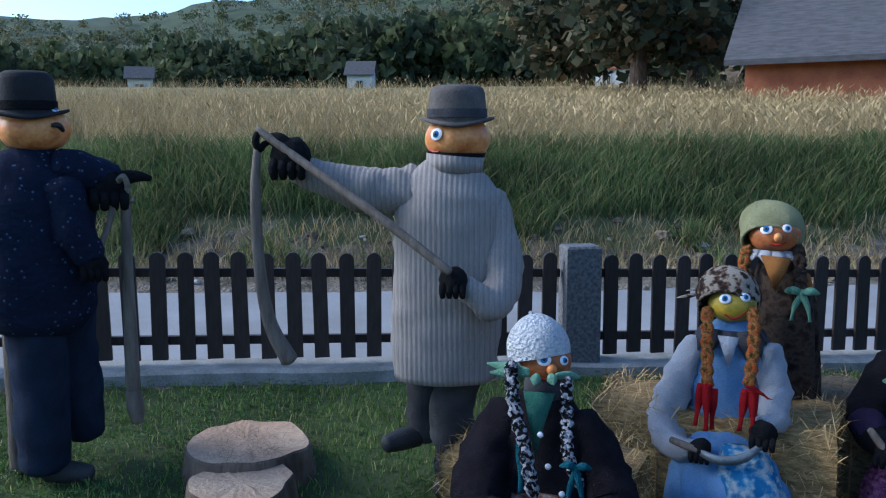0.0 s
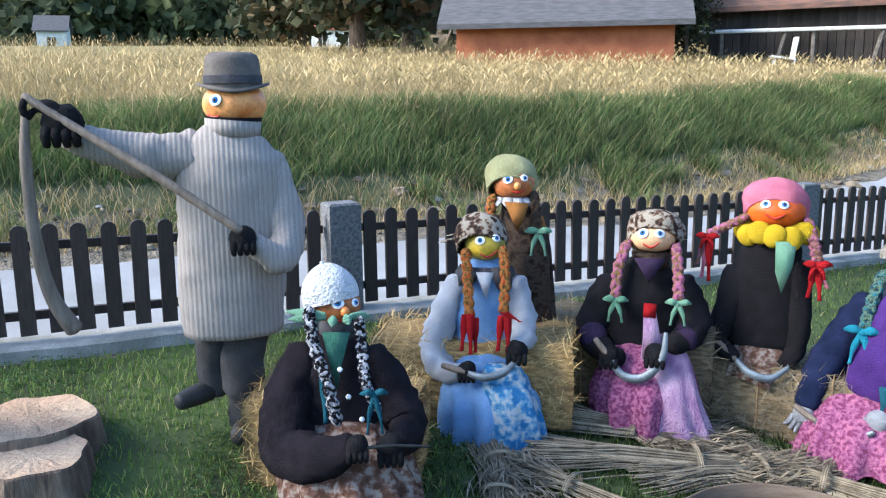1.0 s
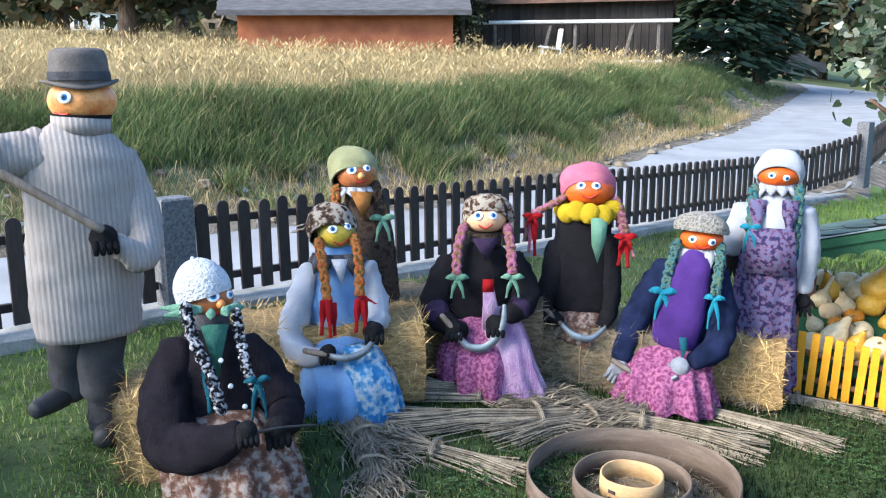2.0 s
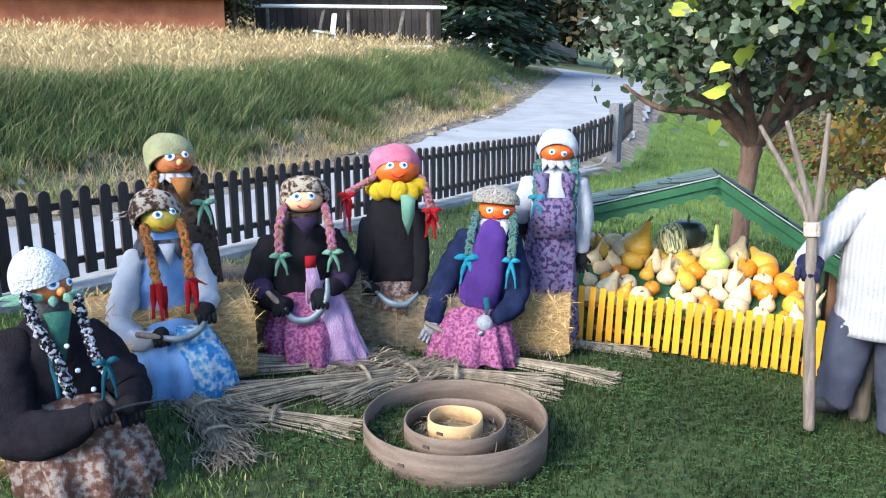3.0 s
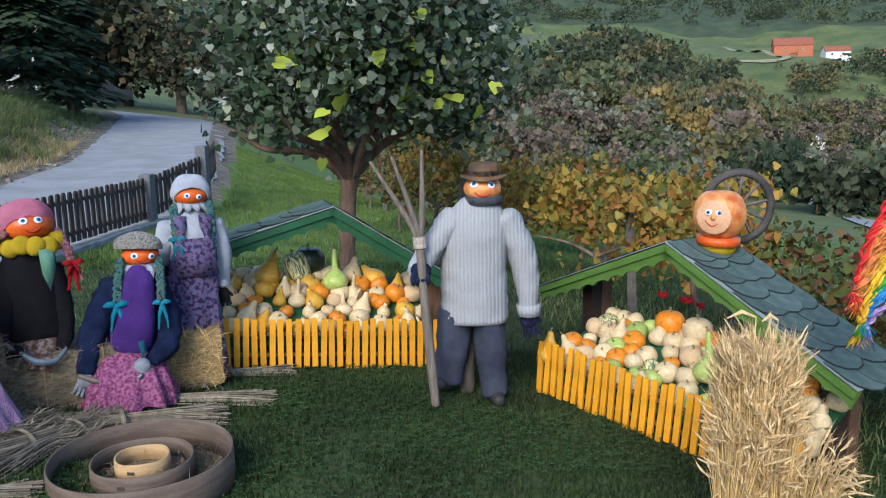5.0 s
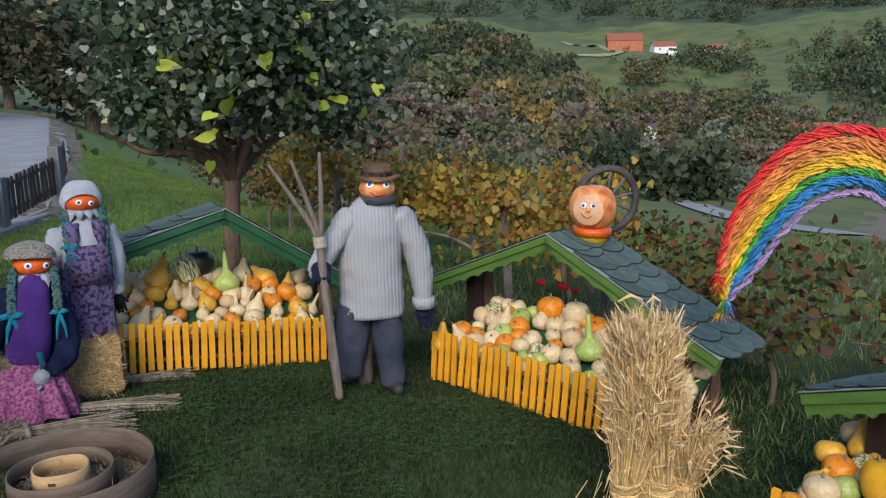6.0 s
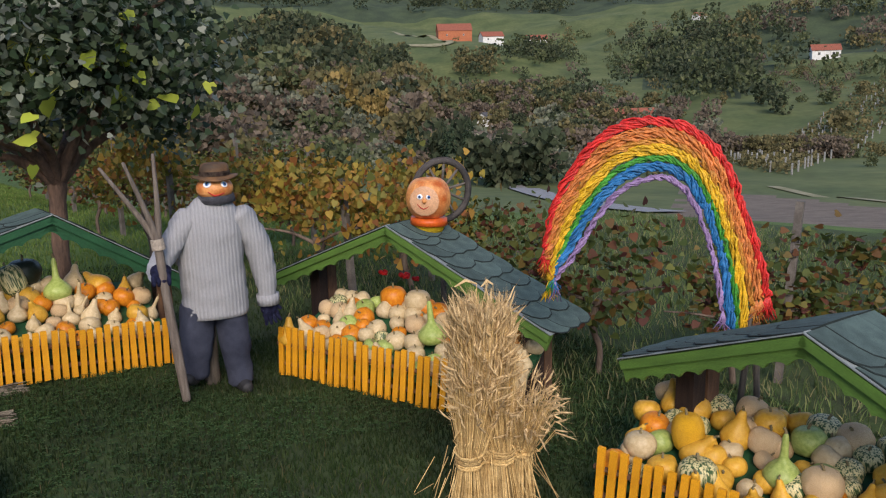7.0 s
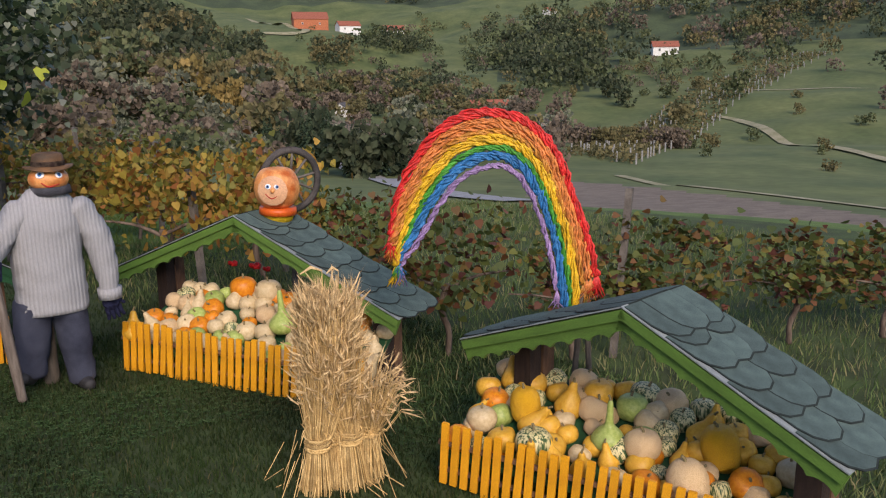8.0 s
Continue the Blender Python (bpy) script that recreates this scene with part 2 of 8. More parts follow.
M_WOODLAND = mat("woodland_floor", (0.06, 0.0825, 0.0375), (0.0375, 0.0525, 0.027), scale=0.08, fine=0.8, bump=0.3, rough=1.0)
M_ROAD = mat("pale_asphalt", (0.2867, 0.2867, 0.2928), (0.2196, 0.2172, 0.2135), scale=1.4, fine=140, bump=0.25, rough=0.95)
M_CONCRETE = mat("weathered_concrete", (0.34, 0.33, 0.31), (0.2, 0.2, 0.18), scale=6, fine=90, bump=0.5, rough=0.95)


FOREST_FLOOR = ((22, 34.5, 285, 450), (24, 33.5, 215, 290), (50.5, 57.8, 330, 530), (57.5, 77, 440, 580), (5, 53, 760, 1150), (-14, 20, 240, 900), (37.5, 46, 290, 335), (-104, -45, 112, 150), (-108, -30, 260, 1100))


def wooded(x, y):
    """Whether trees shade the far ground."""
    r, az = math.hypot(x, y - 2), math.degrees(math.atan2(x, y - 2))
    wob = noise.noise(Vector((x / 25, y / 25, 2)))
    return any(a0 + wob < az < a1 + wob and r0 + 20 * wob < r < r1 + 20 * wob for a0, a1, r0, r1 in FOREST_FLOOR)


def make_ground():
    g = Geo()
    radii = [0.0001] + [0.22 * i for i in range(1, 66)]
    while radii[-1] < 1600:
        radii.append(radii[-1] * 1.045)
    seg = 400
    verts = []
    for r in radii:
        for j in range(seg):
            a = 2 * math.pi * j / seg
            x, y = r * math.sin(a), 3 + r * math.cos(a)
            verts.append((x, y, ground_height(x, y)))
    groups = {}
    for i in range(len(radii) - 1):
        for j in range(seg):
            k = (j + 1) % seg
            a, b = verts[i * seg + j], verts[(i + 1) * seg + k]
            x, y = (a[0] + b[0]) / 2, (a[1] + b[1]) / 2
            r, az = math.hypot(x, y - 2), math.degrees(math.atan2(x, y - 2))
            s, f = outward(x, y), foot_distance(y)
            wob = 0.5 * noise.noise(Vector((x * 0.8, y * 0.8, 1)))
            if r < 50 and s > -0.12 and y < 46:
                if s < f + 0.55 + wob:
                    m = M_DIRT
                elif s < f + 1.9:
                    m = M_BANK
                else:
                    m = M_FIELD
            elif r < 40:
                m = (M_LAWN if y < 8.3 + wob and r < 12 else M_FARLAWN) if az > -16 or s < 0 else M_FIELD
            elif az < -12 and r < 75:
                m = M_FIELD
            elif 54 + wob * 2 < az < 95 and 27 < r < 104 - (az - 56) * 1.75:
                m = M_PLOUGH
            elif 33 < az < 43 and 200 < r < 225:
                m = M_PLOUGH
            elif wooded(x, y):
                m = M_WOODLAND
            else:
                m = M_MEADOW
            groups.setdefault(m, []).append((i * seg + j, i * seg + k, (i + 1) * seg + k, (i + 1) * seg + j))
    g.v = verts
    for m, fs in groups.items():
        k = g.mi(m)
        g.f.extend(f[::-1] for f in fs)
        g.m.extend([k] * len(fs))
    thing("ground", g, Matrix(), "sloping garden lawn, grassy bank, fields and wooded valley hills", "ground", kind="structure")


make_ground()


def make_road():
    """A pale narrow lane beyond the fence that bends behind the bank's end."""
    g = Geo()
    rows, cols = 150, 7
    verts = []
    for i in range(rows + 1):
        y = -9 + 55 * i / rows
        near, far = 0.12, foot_distance(y) - 0.42
        for j in range(cols + 1):
            s = near + (far - near) * j / cols + 0.10 * noise.noise(Vector((y * 1.1, j, 0))) * (j in (0, cols))
            x = edge_x(y) - 1.044 * s
            verts.append((x, y, ground_height(x, y) + 0.018 + (0.0 if 0 < j < cols else -0.012)))
    faces = [(i * (cols + 1) + j, i * (cols + 1) + j + 1, (i + 1) * (cols + 1) + j + 1, (i + 1) * (cols + 1) + j)
             for i in range(rows) for j in range(cols)]
    g.add(verts, [f[::-1] for f in faces], M_ROAD)
    thing("road", g, Matrix(), "pale grey narrow asphalt lane beside the garden fence", "road", kind="structure")


make_road()


def make_kerb():
    g = Geo()
    verts = []
    n = 90
    for i in range(n + 1):
        y = -7 + 19.5 * i / n
        zb = 0.13 - 0.11 * fence_x(y)
        for s, z in ((-0.13, -0.15), (-0.13, 0.035), (-0.11, 0.05), (0.09, 0.05), (0.11, 0.035), (0.11, -0.15)):
            wob = 0.012 * noise.noise(Vector((y * 3, s * 9, z * 9)))
            verts.append((fence_x(y) - 1.044 * (s + wob), y, zb + z + wob))
    faces = [(i * 6 + j, i * 6 + j + 1, (i + 1) * 6 + j + 1, (i + 1) * 6 + j) for i in range(n) for j in range(5)]
    g.add(verts, [f[::-1] for f in faces], M_CONCRETE)
    thing("kerb", g, Matrix(), "crumbling pale concrete footing under the picket fence", "kerb", kind="structure", smooth=False)


make_kerb()

# ---- picket fence ----
M_PICKET = mat("dark_brown_stain", (0.0513, 0.0351, 0.0297), (0.0297, 0.0216, 0.0189), scale=9, fine=120, bump=0.35, rough=0.6, stretch=(6, 6, 1), objvar=0.3)
M_GRANITE = mat("speckled_granite", (0.17, 0.17, 0.175), (0.075, 0.075, 0.08), scale=55, fine=240, bump=0.4, rough=0.8)
FENCE_TURN = math.degrees(math.atan2(1, FENCE_K))


def fence_bay(y0, y1, pickets, start=None, stop=None):
    """One bay between two stone posts: two rails and round-headed pickets."""
    zb = lambda y: 0.13 - 0.11 * fence_x(y) + 0.055
    (xa, za), (xb, zc) = start or (fence_x(y0), zb(y0)), stop or (fence_x(y1), zb(y1))
    length = math.hypot(xb - xa, y1 - y0)
    slope = math.atan2(zc - za, length)
    m = Matrix.Translation((xa, y0, za)) @ Matrix.Rotation(math.atan2(y1 - y0, xb - xa), 4, "Z")
    bay = empty("picket_fence", m, "dark brown wooden picket fence on a concrete footing", "fence", "fence bays along the lane")
    for z in (0.115, 0.455):
        g = Geo()
        g.box((length / 2, 0.022, z + math.tan(slope) * length / 2), (length, 0.03, 0.042), M_PICKET, Matrix.Rotation(-slope, 3, "Y"))
        part("rail", g, bay)
    g = Geo()
    w, h = 0.037, 0.535
    outline = [(-w, 0, 0), (w, 0, 0), (w, 0, h - 0.035)] + [(w * math.cos(a), 0, h - 0.035 + 0.035 * math.sin(a)) for a in (0.5, 1.05, 1.57, 2.1, 2.64)] + [(-w, 0, h - 0.035)]
    g.poly(outline, 0.02, M_PICKET)
    me = g.mesh("picket", False)
    for i in range(pickets):
        d = length * (i + 0.5) / pickets
        part("picket", me, bay, at=pose(d, -0.014 + random.uniform(-0.002, 0.002), 0.025 + math.tan(slope) * d + random.uniform(-0.006, 0.006), random.uniform(-0.6, 0.6), random.uniform(-0.9, 0.9), 0))


def fence_post(y, wide=0.185, x=None, up=0.0):
    g = Geo()
    h = 0.66
    a, b = wide / 2, wide / 2 - 0.012
    g.add([(-a, -a * 0.8, -0.2), (a, -a * 0.8, -0.2), (a, a * 0.8, -0.2), (-a, a * 0.8, -0.2),
           (-a, -a * 0.8, h - 0.012), (a, -a * 0.8, h - 0.012), (a, a * 0.8, h - 0.012), (-a, a * 0.8, h - 0.012),
           (-b, -b * 0.8, h), (b, -b * 0.8, h), (b, b * 0.8, h), (-b, b * 0.8, h)],
          [(0, 1, 5, 4), (1, 2, 6, 5), (2, 3, 7, 6), (3, 0, 4, 7), (4, 5, 9, 8), (5, 6, 10, 9), (6, 7, 11, 10), (7, 4, 8, 11), (8, 9, 10, 11)], M_GRANITE)
    x = fence_x(y) if x is None else x
    m = Matrix.Translation((x, y, 0.13 - 0.11 * x + up)) @ Matrix.Rotation(radians(FENCE_TURN), 4, "Z")
    thing("stone_post", g, m, "grey speckled granite fence post", "fence post", "stone fence posts", smooth=False)


POSTS = (-4.1, -0.1, 3.74, 7.4, 11.1)
for y in POSTS:
    fence_post(y)
for y0, y1 in zip(POSTS[:-1], POSTS[1:]):
    fence_bay(y0 + 0.1, y1 - 0.1, round((y1 - y0 - 0.2) * 1.044 / 0.132))
fence_post(12.75, x=-0.42, up=0.33)
fence_bay(11.15, 12.65, 13, (-1.08, 0.31), (-0.45, 0.47))
fence_bay(12.85, 15.2, 18, (-0.40, 0.48), (-0.25, 0.55))


# ---- scarecrows ----
def cloth(name, c1, c2=None, **k):
    k.setdefault("bump", 0.9)
    k.setdefault("fine", 260)
    k.setdefault("rough", 0.95)
    k.setdefault("dist", 0.03)
    k.setdefault("spec", 0.08)
    return mat(name, c1, c2, **k)


M_SWEATER = cloth("grey_rib_knit", (0.2738, 0.2479, 0.2331), (0.222, 0.1998, 0.185), pattern="rib", scale=17, stretch=(1, 1, 0.03), bump=0.22, contrast=(0.0, 0.3))
M_ARAN = cloth("off_white_cable_knit", (0.30, 0.30, 0.305), (0.262, 0.262, 0.27), pattern="wave", scale=13, stretch=(1, 1, 0.5), bump=0.3, dist=0.012, contrast=(0.1, 0.5))
M_NAVY_PRINT = cloth("navy_print", (0.0204, 0.0272, 0.0595), (0.17, 0.238, 0.374), pattern="voronoi", scale=38, contrast=(0.02, 0.22))
M_NAVY = cloth("navy_wool", (0.023, 0.0322, 0.092), (0.0115, 0.0184, 0.0506), scale=14)
M_BLACK = cloth("black_wool", (0.0138, 0.0138, 0.0161), (0.023, 0.0207, 0.0253), scale=12)
M_PLUM = cloth("plum_cardigan", (0.016, 0.014, 0.019), (0.026, 0.022, 0.029), scale=20)
M_GLOVE = cloth("black_glove", (0.0138, 0.0138, 0.0161), (0.023, 0.023, 0.0253), scale=30)
M_BLUE_GLOVE = cloth("dark_blue_glove", (0.035, 0.04, 0.09), (0.02, 0.02, 0.05), scale=30)
M_GREY_GLOVE = cloth("pale_grey_glove", (0.45, 0.47, 0.52), (0.3, 0.31, 0.35), scale=24)
M_TROUSER = cloth("grey_trouser", (0.11, 0.11, 0.115), (0.065, 0.065, 0.07), scale=9)
M_JEAN = cloth("faded_denim", (0.10, 0.11, 0.155), (0.055, 0.06, 0.09), scale=7)
M_DARK_JEAN = cloth("dark_denim", (0.0368, 0.0506, 0.092), (0.023, 0.0322, 0.0575), scale=9)
M_SHOE = mat("dusty_black_shoe", (0.035, 0.034, 0.036), (0.02, 0.02, 0.02), scale=12, rough=0.6)
M_FELT = mat("brown_grey_felt", (0.12, 0.105, 0.095), (0.08, 0.07, 0.065), scale=20, rough=0.95, bump=0.2)
M_BLACK_FELT = mat("black_felt", (0.014, 0.014, 0.016), (0.022, 0.022, 0.024), scale=20, rough=0.9, bump=0.2)
M_BROWN_HAT = mat("brown_leather_hat", (0.17, 0.085, 0.035), (0.06, 0.04, 0.025), scale=9, rough=0.7, bump=0.2)
M_PUMPKIN = mat("orange_pumpkin_skin", (0.62, 0.20, 0.045), (0.42, 0.10, 0.02), scale=7, fine=70, rough=0.42, bump=0.12, c3=(0.66, 0.30, 0.10))
M_RED_PUMPKIN = mat("red_orange_pumpkin", (0.62, 0.11, 0.012), (0.45, 0.07, 0.008), scale=8, fine=60, rough=0.38, bump=0.1)
M_BROWN_PUMPKIN = mat("brownish_pumpkin", (0.48, 0.156, 0.048), (0.24, 0.084, 0.03), scale=16, fine=90, rough=0.5, bump=0.2)
M_OLIVE_PUMPKIN = mat("olive_yellow_pumpkin", (0.51, 0.345, 0.03), (0.18, 0.165, 0.03), scale=9, fine=60, rough=0.45, bump=0.15)
M_PEACH = mat("pale_peach_squash", (0.62, 0.36, 0.20), (0.52, 0.28, 0.15), scale=6, fine=90, rough=0.5, bump=0.08)
M_EYE = mat("white_eye_paint", (0.78, 0.78, 0.78), (0.7, 0.7, 0.72), scale=30, rough=0.4, bump=0.0)
M_IRIS = mat("blue_eye_paint", (0.03, 0.17, 0.45), (0.02, 0.10, 0.30), scale=60, rough=0.35, bump=0.0)
M_PUPIL = mat("black_paint", (0.012, 0.012, 0.012), (0.02, 0.02, 0.02), scale=30, rough=0.4, bump=0.0)
M_MOUTH = mat("red_paint", (0.42, 0.03, 0.02), (0.3, 0.02, 0.015), scale=30, rough=0.5, bump=0.0)
M_WHITE_KNIT = cloth("white_crochet", (0.70, 0.72, 0.76), (0.50, 0.52, 0.58), pattern="voronoi", scale=85, bump=0.8, contrast=(0.05, 0.4))
M_BEIGE_KNIT = cloth("beige_crochet", (0.48, 0.44, 0.38), (0.20, 0.17, 0.14), pattern="voronoi", scale=70, bump=1.0, contrast=(0.1, 0.5))
M_FLORAL_SCARF = cloth("brown_floral_scarf", (0.50, 0.44, 0.36), (0.05, 0.035, 0.03), scale=40, contrast=(0.42, 0.56), c3=(0.20, 0.12, 0.08))
M_GREEN_SCARF = cloth("sage_green_scarf", (0.45, 0.45, 0.25), (0.34, 0.34, 0.18), scale=8)
M_PINK_SCARF = cloth("pink_scarf", (0.74, 0.26, 0.36), (0.58, 0.17, 0.26), scale=9)
M_WHITE_CLOTH = cloth("white_cotton", (0.667, 0.6785, 0.736), (0.506, 0.529, 0.598), scale=7)
M_BLUE_DRESS = cloth("light_blue_dress", (0.286, 0.494, 0.858), (0.195, 0.364, 0.702), scale=9)
M_BLUE_FLORAL = cloth("blue_floral_skirt", (0.60, 0.68, 0.76), (0.06, 0.25, 0.58), scale=30, contrast=(0.42, 0.6), c3=(0.25, 0.48, 0.72))
M_PINK_FLORAL = cloth("pink_floral_skirt", (0.60, 0.22, 0.36), (0.26, 0.06, 0.15), scale=62, contrast=(0.4, 0.62), c3=(0.42, 0.14, 0.30))
M_LILAC = cloth("lilac_apron", (0.58, 0.40, 0.56), (0.36, 0.20, 0.38), scale=14, stretch=(1, 1, 0.3), contrast=(0.36, 0.6))
M_BROWN_FLORAL = cloth("brown_floral_skirt", (0.42, 0.36, 0.32), (0.13, 0.07, 0.05), scale=34, contrast=(0.4, 0.6), c3=(0.24, 0.14, 0.11))
M_BROWN_COAT = cloth("dark_brown_coat", (0.05, 0.03, 0.026), (0.025, 0.016, 0.014), scale=20, c3=(0.11, 0.08, 0.06))
M_TAN_SHIRT = cloth("orange_tan_shirt", (0.50, 0.22, 0.065), (0.38, 0.16, 0.045), scale=9)
M_PURPLE = cloth("purple_shirt", (0.115, 0.05, 0.28), (0.07, 0.03, 0.18), scale=7)
M_MAUVE = cloth("dull_purple_sleeve", (0.07, 0.045, 0.10), (0.04, 0.025, 0.06), scale=9)
M_DRESS_PRINT = cloth("blue_purple_print", (0.20, 0.20, 0.36), (0.05, 0.045, 0.13), scale=42, contrast=(0.42, 0.58), c3=(0.26, 0.15, 0.27))
M_GREEN_CLOTH = cloth("mint_green_cloth", (0.28, 0.50, 0.36), (0.18, 0.38, 0.26), scale=8)
M_DARK_GREEN = cloth("sea_green_jumper", (0.09, 0.24, 0.18), (0.05, 0.16, 0.12), scale=22)
M_YELLOW_FELT = cloth("yellow_felt", (0.75, 0.52, 0.03), (0.62, 0.42, 0.02), scale=9)
M_RED_CLOTH = cloth("red_ribbon", (0.52, 0.02, 0.025), (0.36, 0.012, 0.018), scale=9)
M_CYAN_CLOTH = cloth("turquoise_ribbon", (0.05, 0.36, 0.50), (0.03, 0.25, 0.38), scale=9)
M_TEAL_CLOTH = cloth("teal_ribbon", (0.035, 0.16, 0.22), (0.02, 0.10, 0.15), scale=9)
M_GREY_CLOTH = cloth("charcoal_cloth", (0.138, 0.138, 0.1564), (0.0805, 0.0805, 0.092), scale=12)
M_BRAID_MIX = cloth("mixed_wool_braid", (0.50, 0.10, 0.03), (0.16, 0.10, 0.03), scale=60, contrast=(0.4, 0.6), c3=(0.50, 0.22, 0.07))
M_BRAID_PINK = cloth("pink_wool_braid", (0.55, 0.18, 0.36), (0.30, 0.18, 0.08), scale=60, contrast=(0.4, 0.6))
M_BRAID_BLACK = cloth("black_white_braid", (0.55, 0.56, 0.62), (0.012, 0.012, 0.016), scale=70, contrast=(0.48, 0.56))
M_BRAID_BLUE = cloth("teal_blue_braid", (0.04, 0.20, 0.27), (0.02, 0.07, 0.12), scale=60, contrast=(0.4, 0.6), c3=(0.18, 0.26, 0.16))
M_STAKE = mat("weathered_stake", (0.16, 0.13, 0.10), (0.09, 0.075, 0.06), scale=6, stretch=(8, 8, 1), fine=80, bump=0.6)


def jersey(g, path, radii, material, seg, flat, wob):
    """A knitted body whose hem hangs straight, with a rolled edge."""
    pts, rad = spline([Vector(p) for p in path], 7), spline([Vector((r, 0, 0)) for r in radii], 7)
    rs = [v.x for v in rad]
    low = pts[0] - Vector((0, 0, 0.012))
    g.tube([pts[0] + Vector((0, 0, 0.03)), pts[0], low, low] + pts[1:], [rs[0] * 0.9, rs[0] * 0.94, rs[0] * 0.96, rs[0] * 1.0] + rs[1:], material, seg, flat, wob, True, 11.0)


def arm(g, path, radii, sleeve, wob=0.10):
    g.smooth_tube(path, [r * 0.88 for r in radii], sleeve, seg=16, wob=wob * 1.6, steps=6, freq=18)


def fist(g, c, r, material, fingers=True):
    c = Vector(c)
    g.ball(c, (r, r, r * 0.95), material, 12, 8, wob=0.15, freq=30)
    if fingers:
        for k in range(4):
            a = c + Vector(((k - 1.5) * r * 0.46, -r * 0.55, -r * 0.25))
            g.smooth_tube([a, a + Vector((0, -r * 0.45, -r * 0.35)), a + Vector((0, -r * 0.2, -r * 0.8))], [r * 0.26, r * 0.25, r * 0.2], material, seg=7, steps=2)


def open_hand(g, c, r, material, drop=(0.3, 0, -1.0)):
    """A limp glove: palm and four fingers that hang along drop, and a thumb."""
    c, d = Vector(c), Vector(drop).normalized()
    side = d.cross(Vector((0, 1, 0))).normalized()
    g.ball(c, (r, r * 0.6, r), material, 12, 8)
    for k in range(4):
        a = c + side * (k - 1.5) * r * 0.48 + d * r * 0.6
        g.smooth_tube([a, a + d * r * 0.8, a + d * r * (1.5 - 0.12 * abs(k - 1.5)) + side * (k - 1.5) * 0.12 * r], [r * 0.26, r * 0.25, r * 0.18], material, seg=7, steps=2)
    a = c + side * r * 0.9
    g.smooth_tube([a, a + side * r * 0.4 + d * r * 0.6], [r * 0.26, r * 0.2], material, seg=7, steps=2)


def on_head(c, r, dx, dz, lift=1.0):
    """The point of a head's front surface that lies dx beside and dz above its centre."""
    k = max(0.05, 1 - (dx / r[0]) ** 2 - (dz / r[2]) ** 2)
    return Vector((c[0] + dx, c[1] - r[1] * math.sqrt(k) * lift, c[2] + dz))


def disc(g, p, n, r, material, thick=0.004, squash=1.0):
    p, n = Vector(p), Vector(n).normalized()
    side = n.cross(Vector((0, 0, 1))).normalized()
    up = side.cross(n)
    seg = 14
    verts = [p + n * thick * 0.2 + (side * math.cos(2 * math.pi * j / seg) * r * squash + up * math.sin(2 * math.pi * j / seg) * r) for j in range(seg)]
    top = [v + n * thick - (v - p) * 0.12 for v in verts]
    g.add(verts + top + [p + n * (thick * 1.5)], [(j, (j + 1) % seg, (j + 1) % seg + seg, j + seg) for j in range(seg)] +
          [(j + seg, (j + 1) % seg + seg, 2 * seg) for j in range(seg)], material)


def face(g, c, r, eyes, er, mouth=None, gaze=(0.0, 0.0), nose=None):
    """Painted eyes (as flat paper discs) and a painted curve of a mouth on a pumpkin."""
    for k, p in enumerate(eyes):
        dx, dz = p[0] - c[0], p[2] - c[2]
        q = on_head(c, r, dx, dz)
        n = Vector((dx / r[0] ** 2, (q.y - c[1]) / r[1] ** 2, dz / r[2] ** 2)).normalized()
        s = er[k] if isinstance(er, (list, tuple)) else er
        s *= 0.78
        disc(g, q, n, s, M_EYE, 0.003, 1.15)
        q2 = q + n * 0.004 + Vector((gaze[0] * s, 0, gaze[1] * s))
        disc(g, q2, n, s * 0.58, M_IRIS, 0.003)
        disc(g, q2 + n * 0.004, n, s * 0.28, M_PUPIL, 0.002)
    if mouth:
        pts = []
        for p in mouth:
            pts.append(on_head(c, r, p[0] - c[0], p[2] - c[2], 1.01))
        g.smooth_tube(pts, [0.003] + [0.0055] * (len(pts) - 2) + [0.003], M_MOUTH, seg=6, steps=3)
    if nose:
        q = on_head(c, r, nose[0] - c[0], nose[2] - c[2])
        g.ball(q, (0.016, 0.02, 0.018), M_PUMPKIN, 10, 7)


def braid(g, path, r, material, ends=True):
    """Three strands wound round each other along a curve."""
    pts = spline([Vector(p) for p in path], 9)
    n = len(pts)
    for k in range(3):
        strand = []
        for i, p in enumerate(pts):
            a = 2 * math.pi * (i / 9 + k / 3) * 1.6
            strand.append(p + Vector((math.cos(a) * r * 0.55, math.sin(2 * a) * r * 0.3, 0)))
        g.tube(strand, [r * 0.62] * n, material, seg=7)


def bow(g, c, w, h, material, tails=2):
    """A tied ribbon: two loops, a knot and hanging tails."""
    c = Vector(c)
    g.ball(c, (w * 0.14, w * 0.12, w * 0.14), material, 8, 6)
    for s in (-1, 1):
        g.smooth_tube([c, c + Vector((s * w * 0.25, -0.01, h * 0.10)), c + Vector((s * w * 0.5, 0, h * 0.04))], [w * 0.06, w * 0.15, w * 0.05], material, seg=9, flat=0.5, wob=0.25, freq=40)
    for k in range(tails):
        s = (k / max(1, tails - 1) - 0.5) * 2 if tails > 1 else 0
        rag(g, [c, c + Vector((s * w * 0.2, -0.008, -h * 0.5)), c + Vector((s * w * 0.28, 0, -h))], w * 0.24, material)


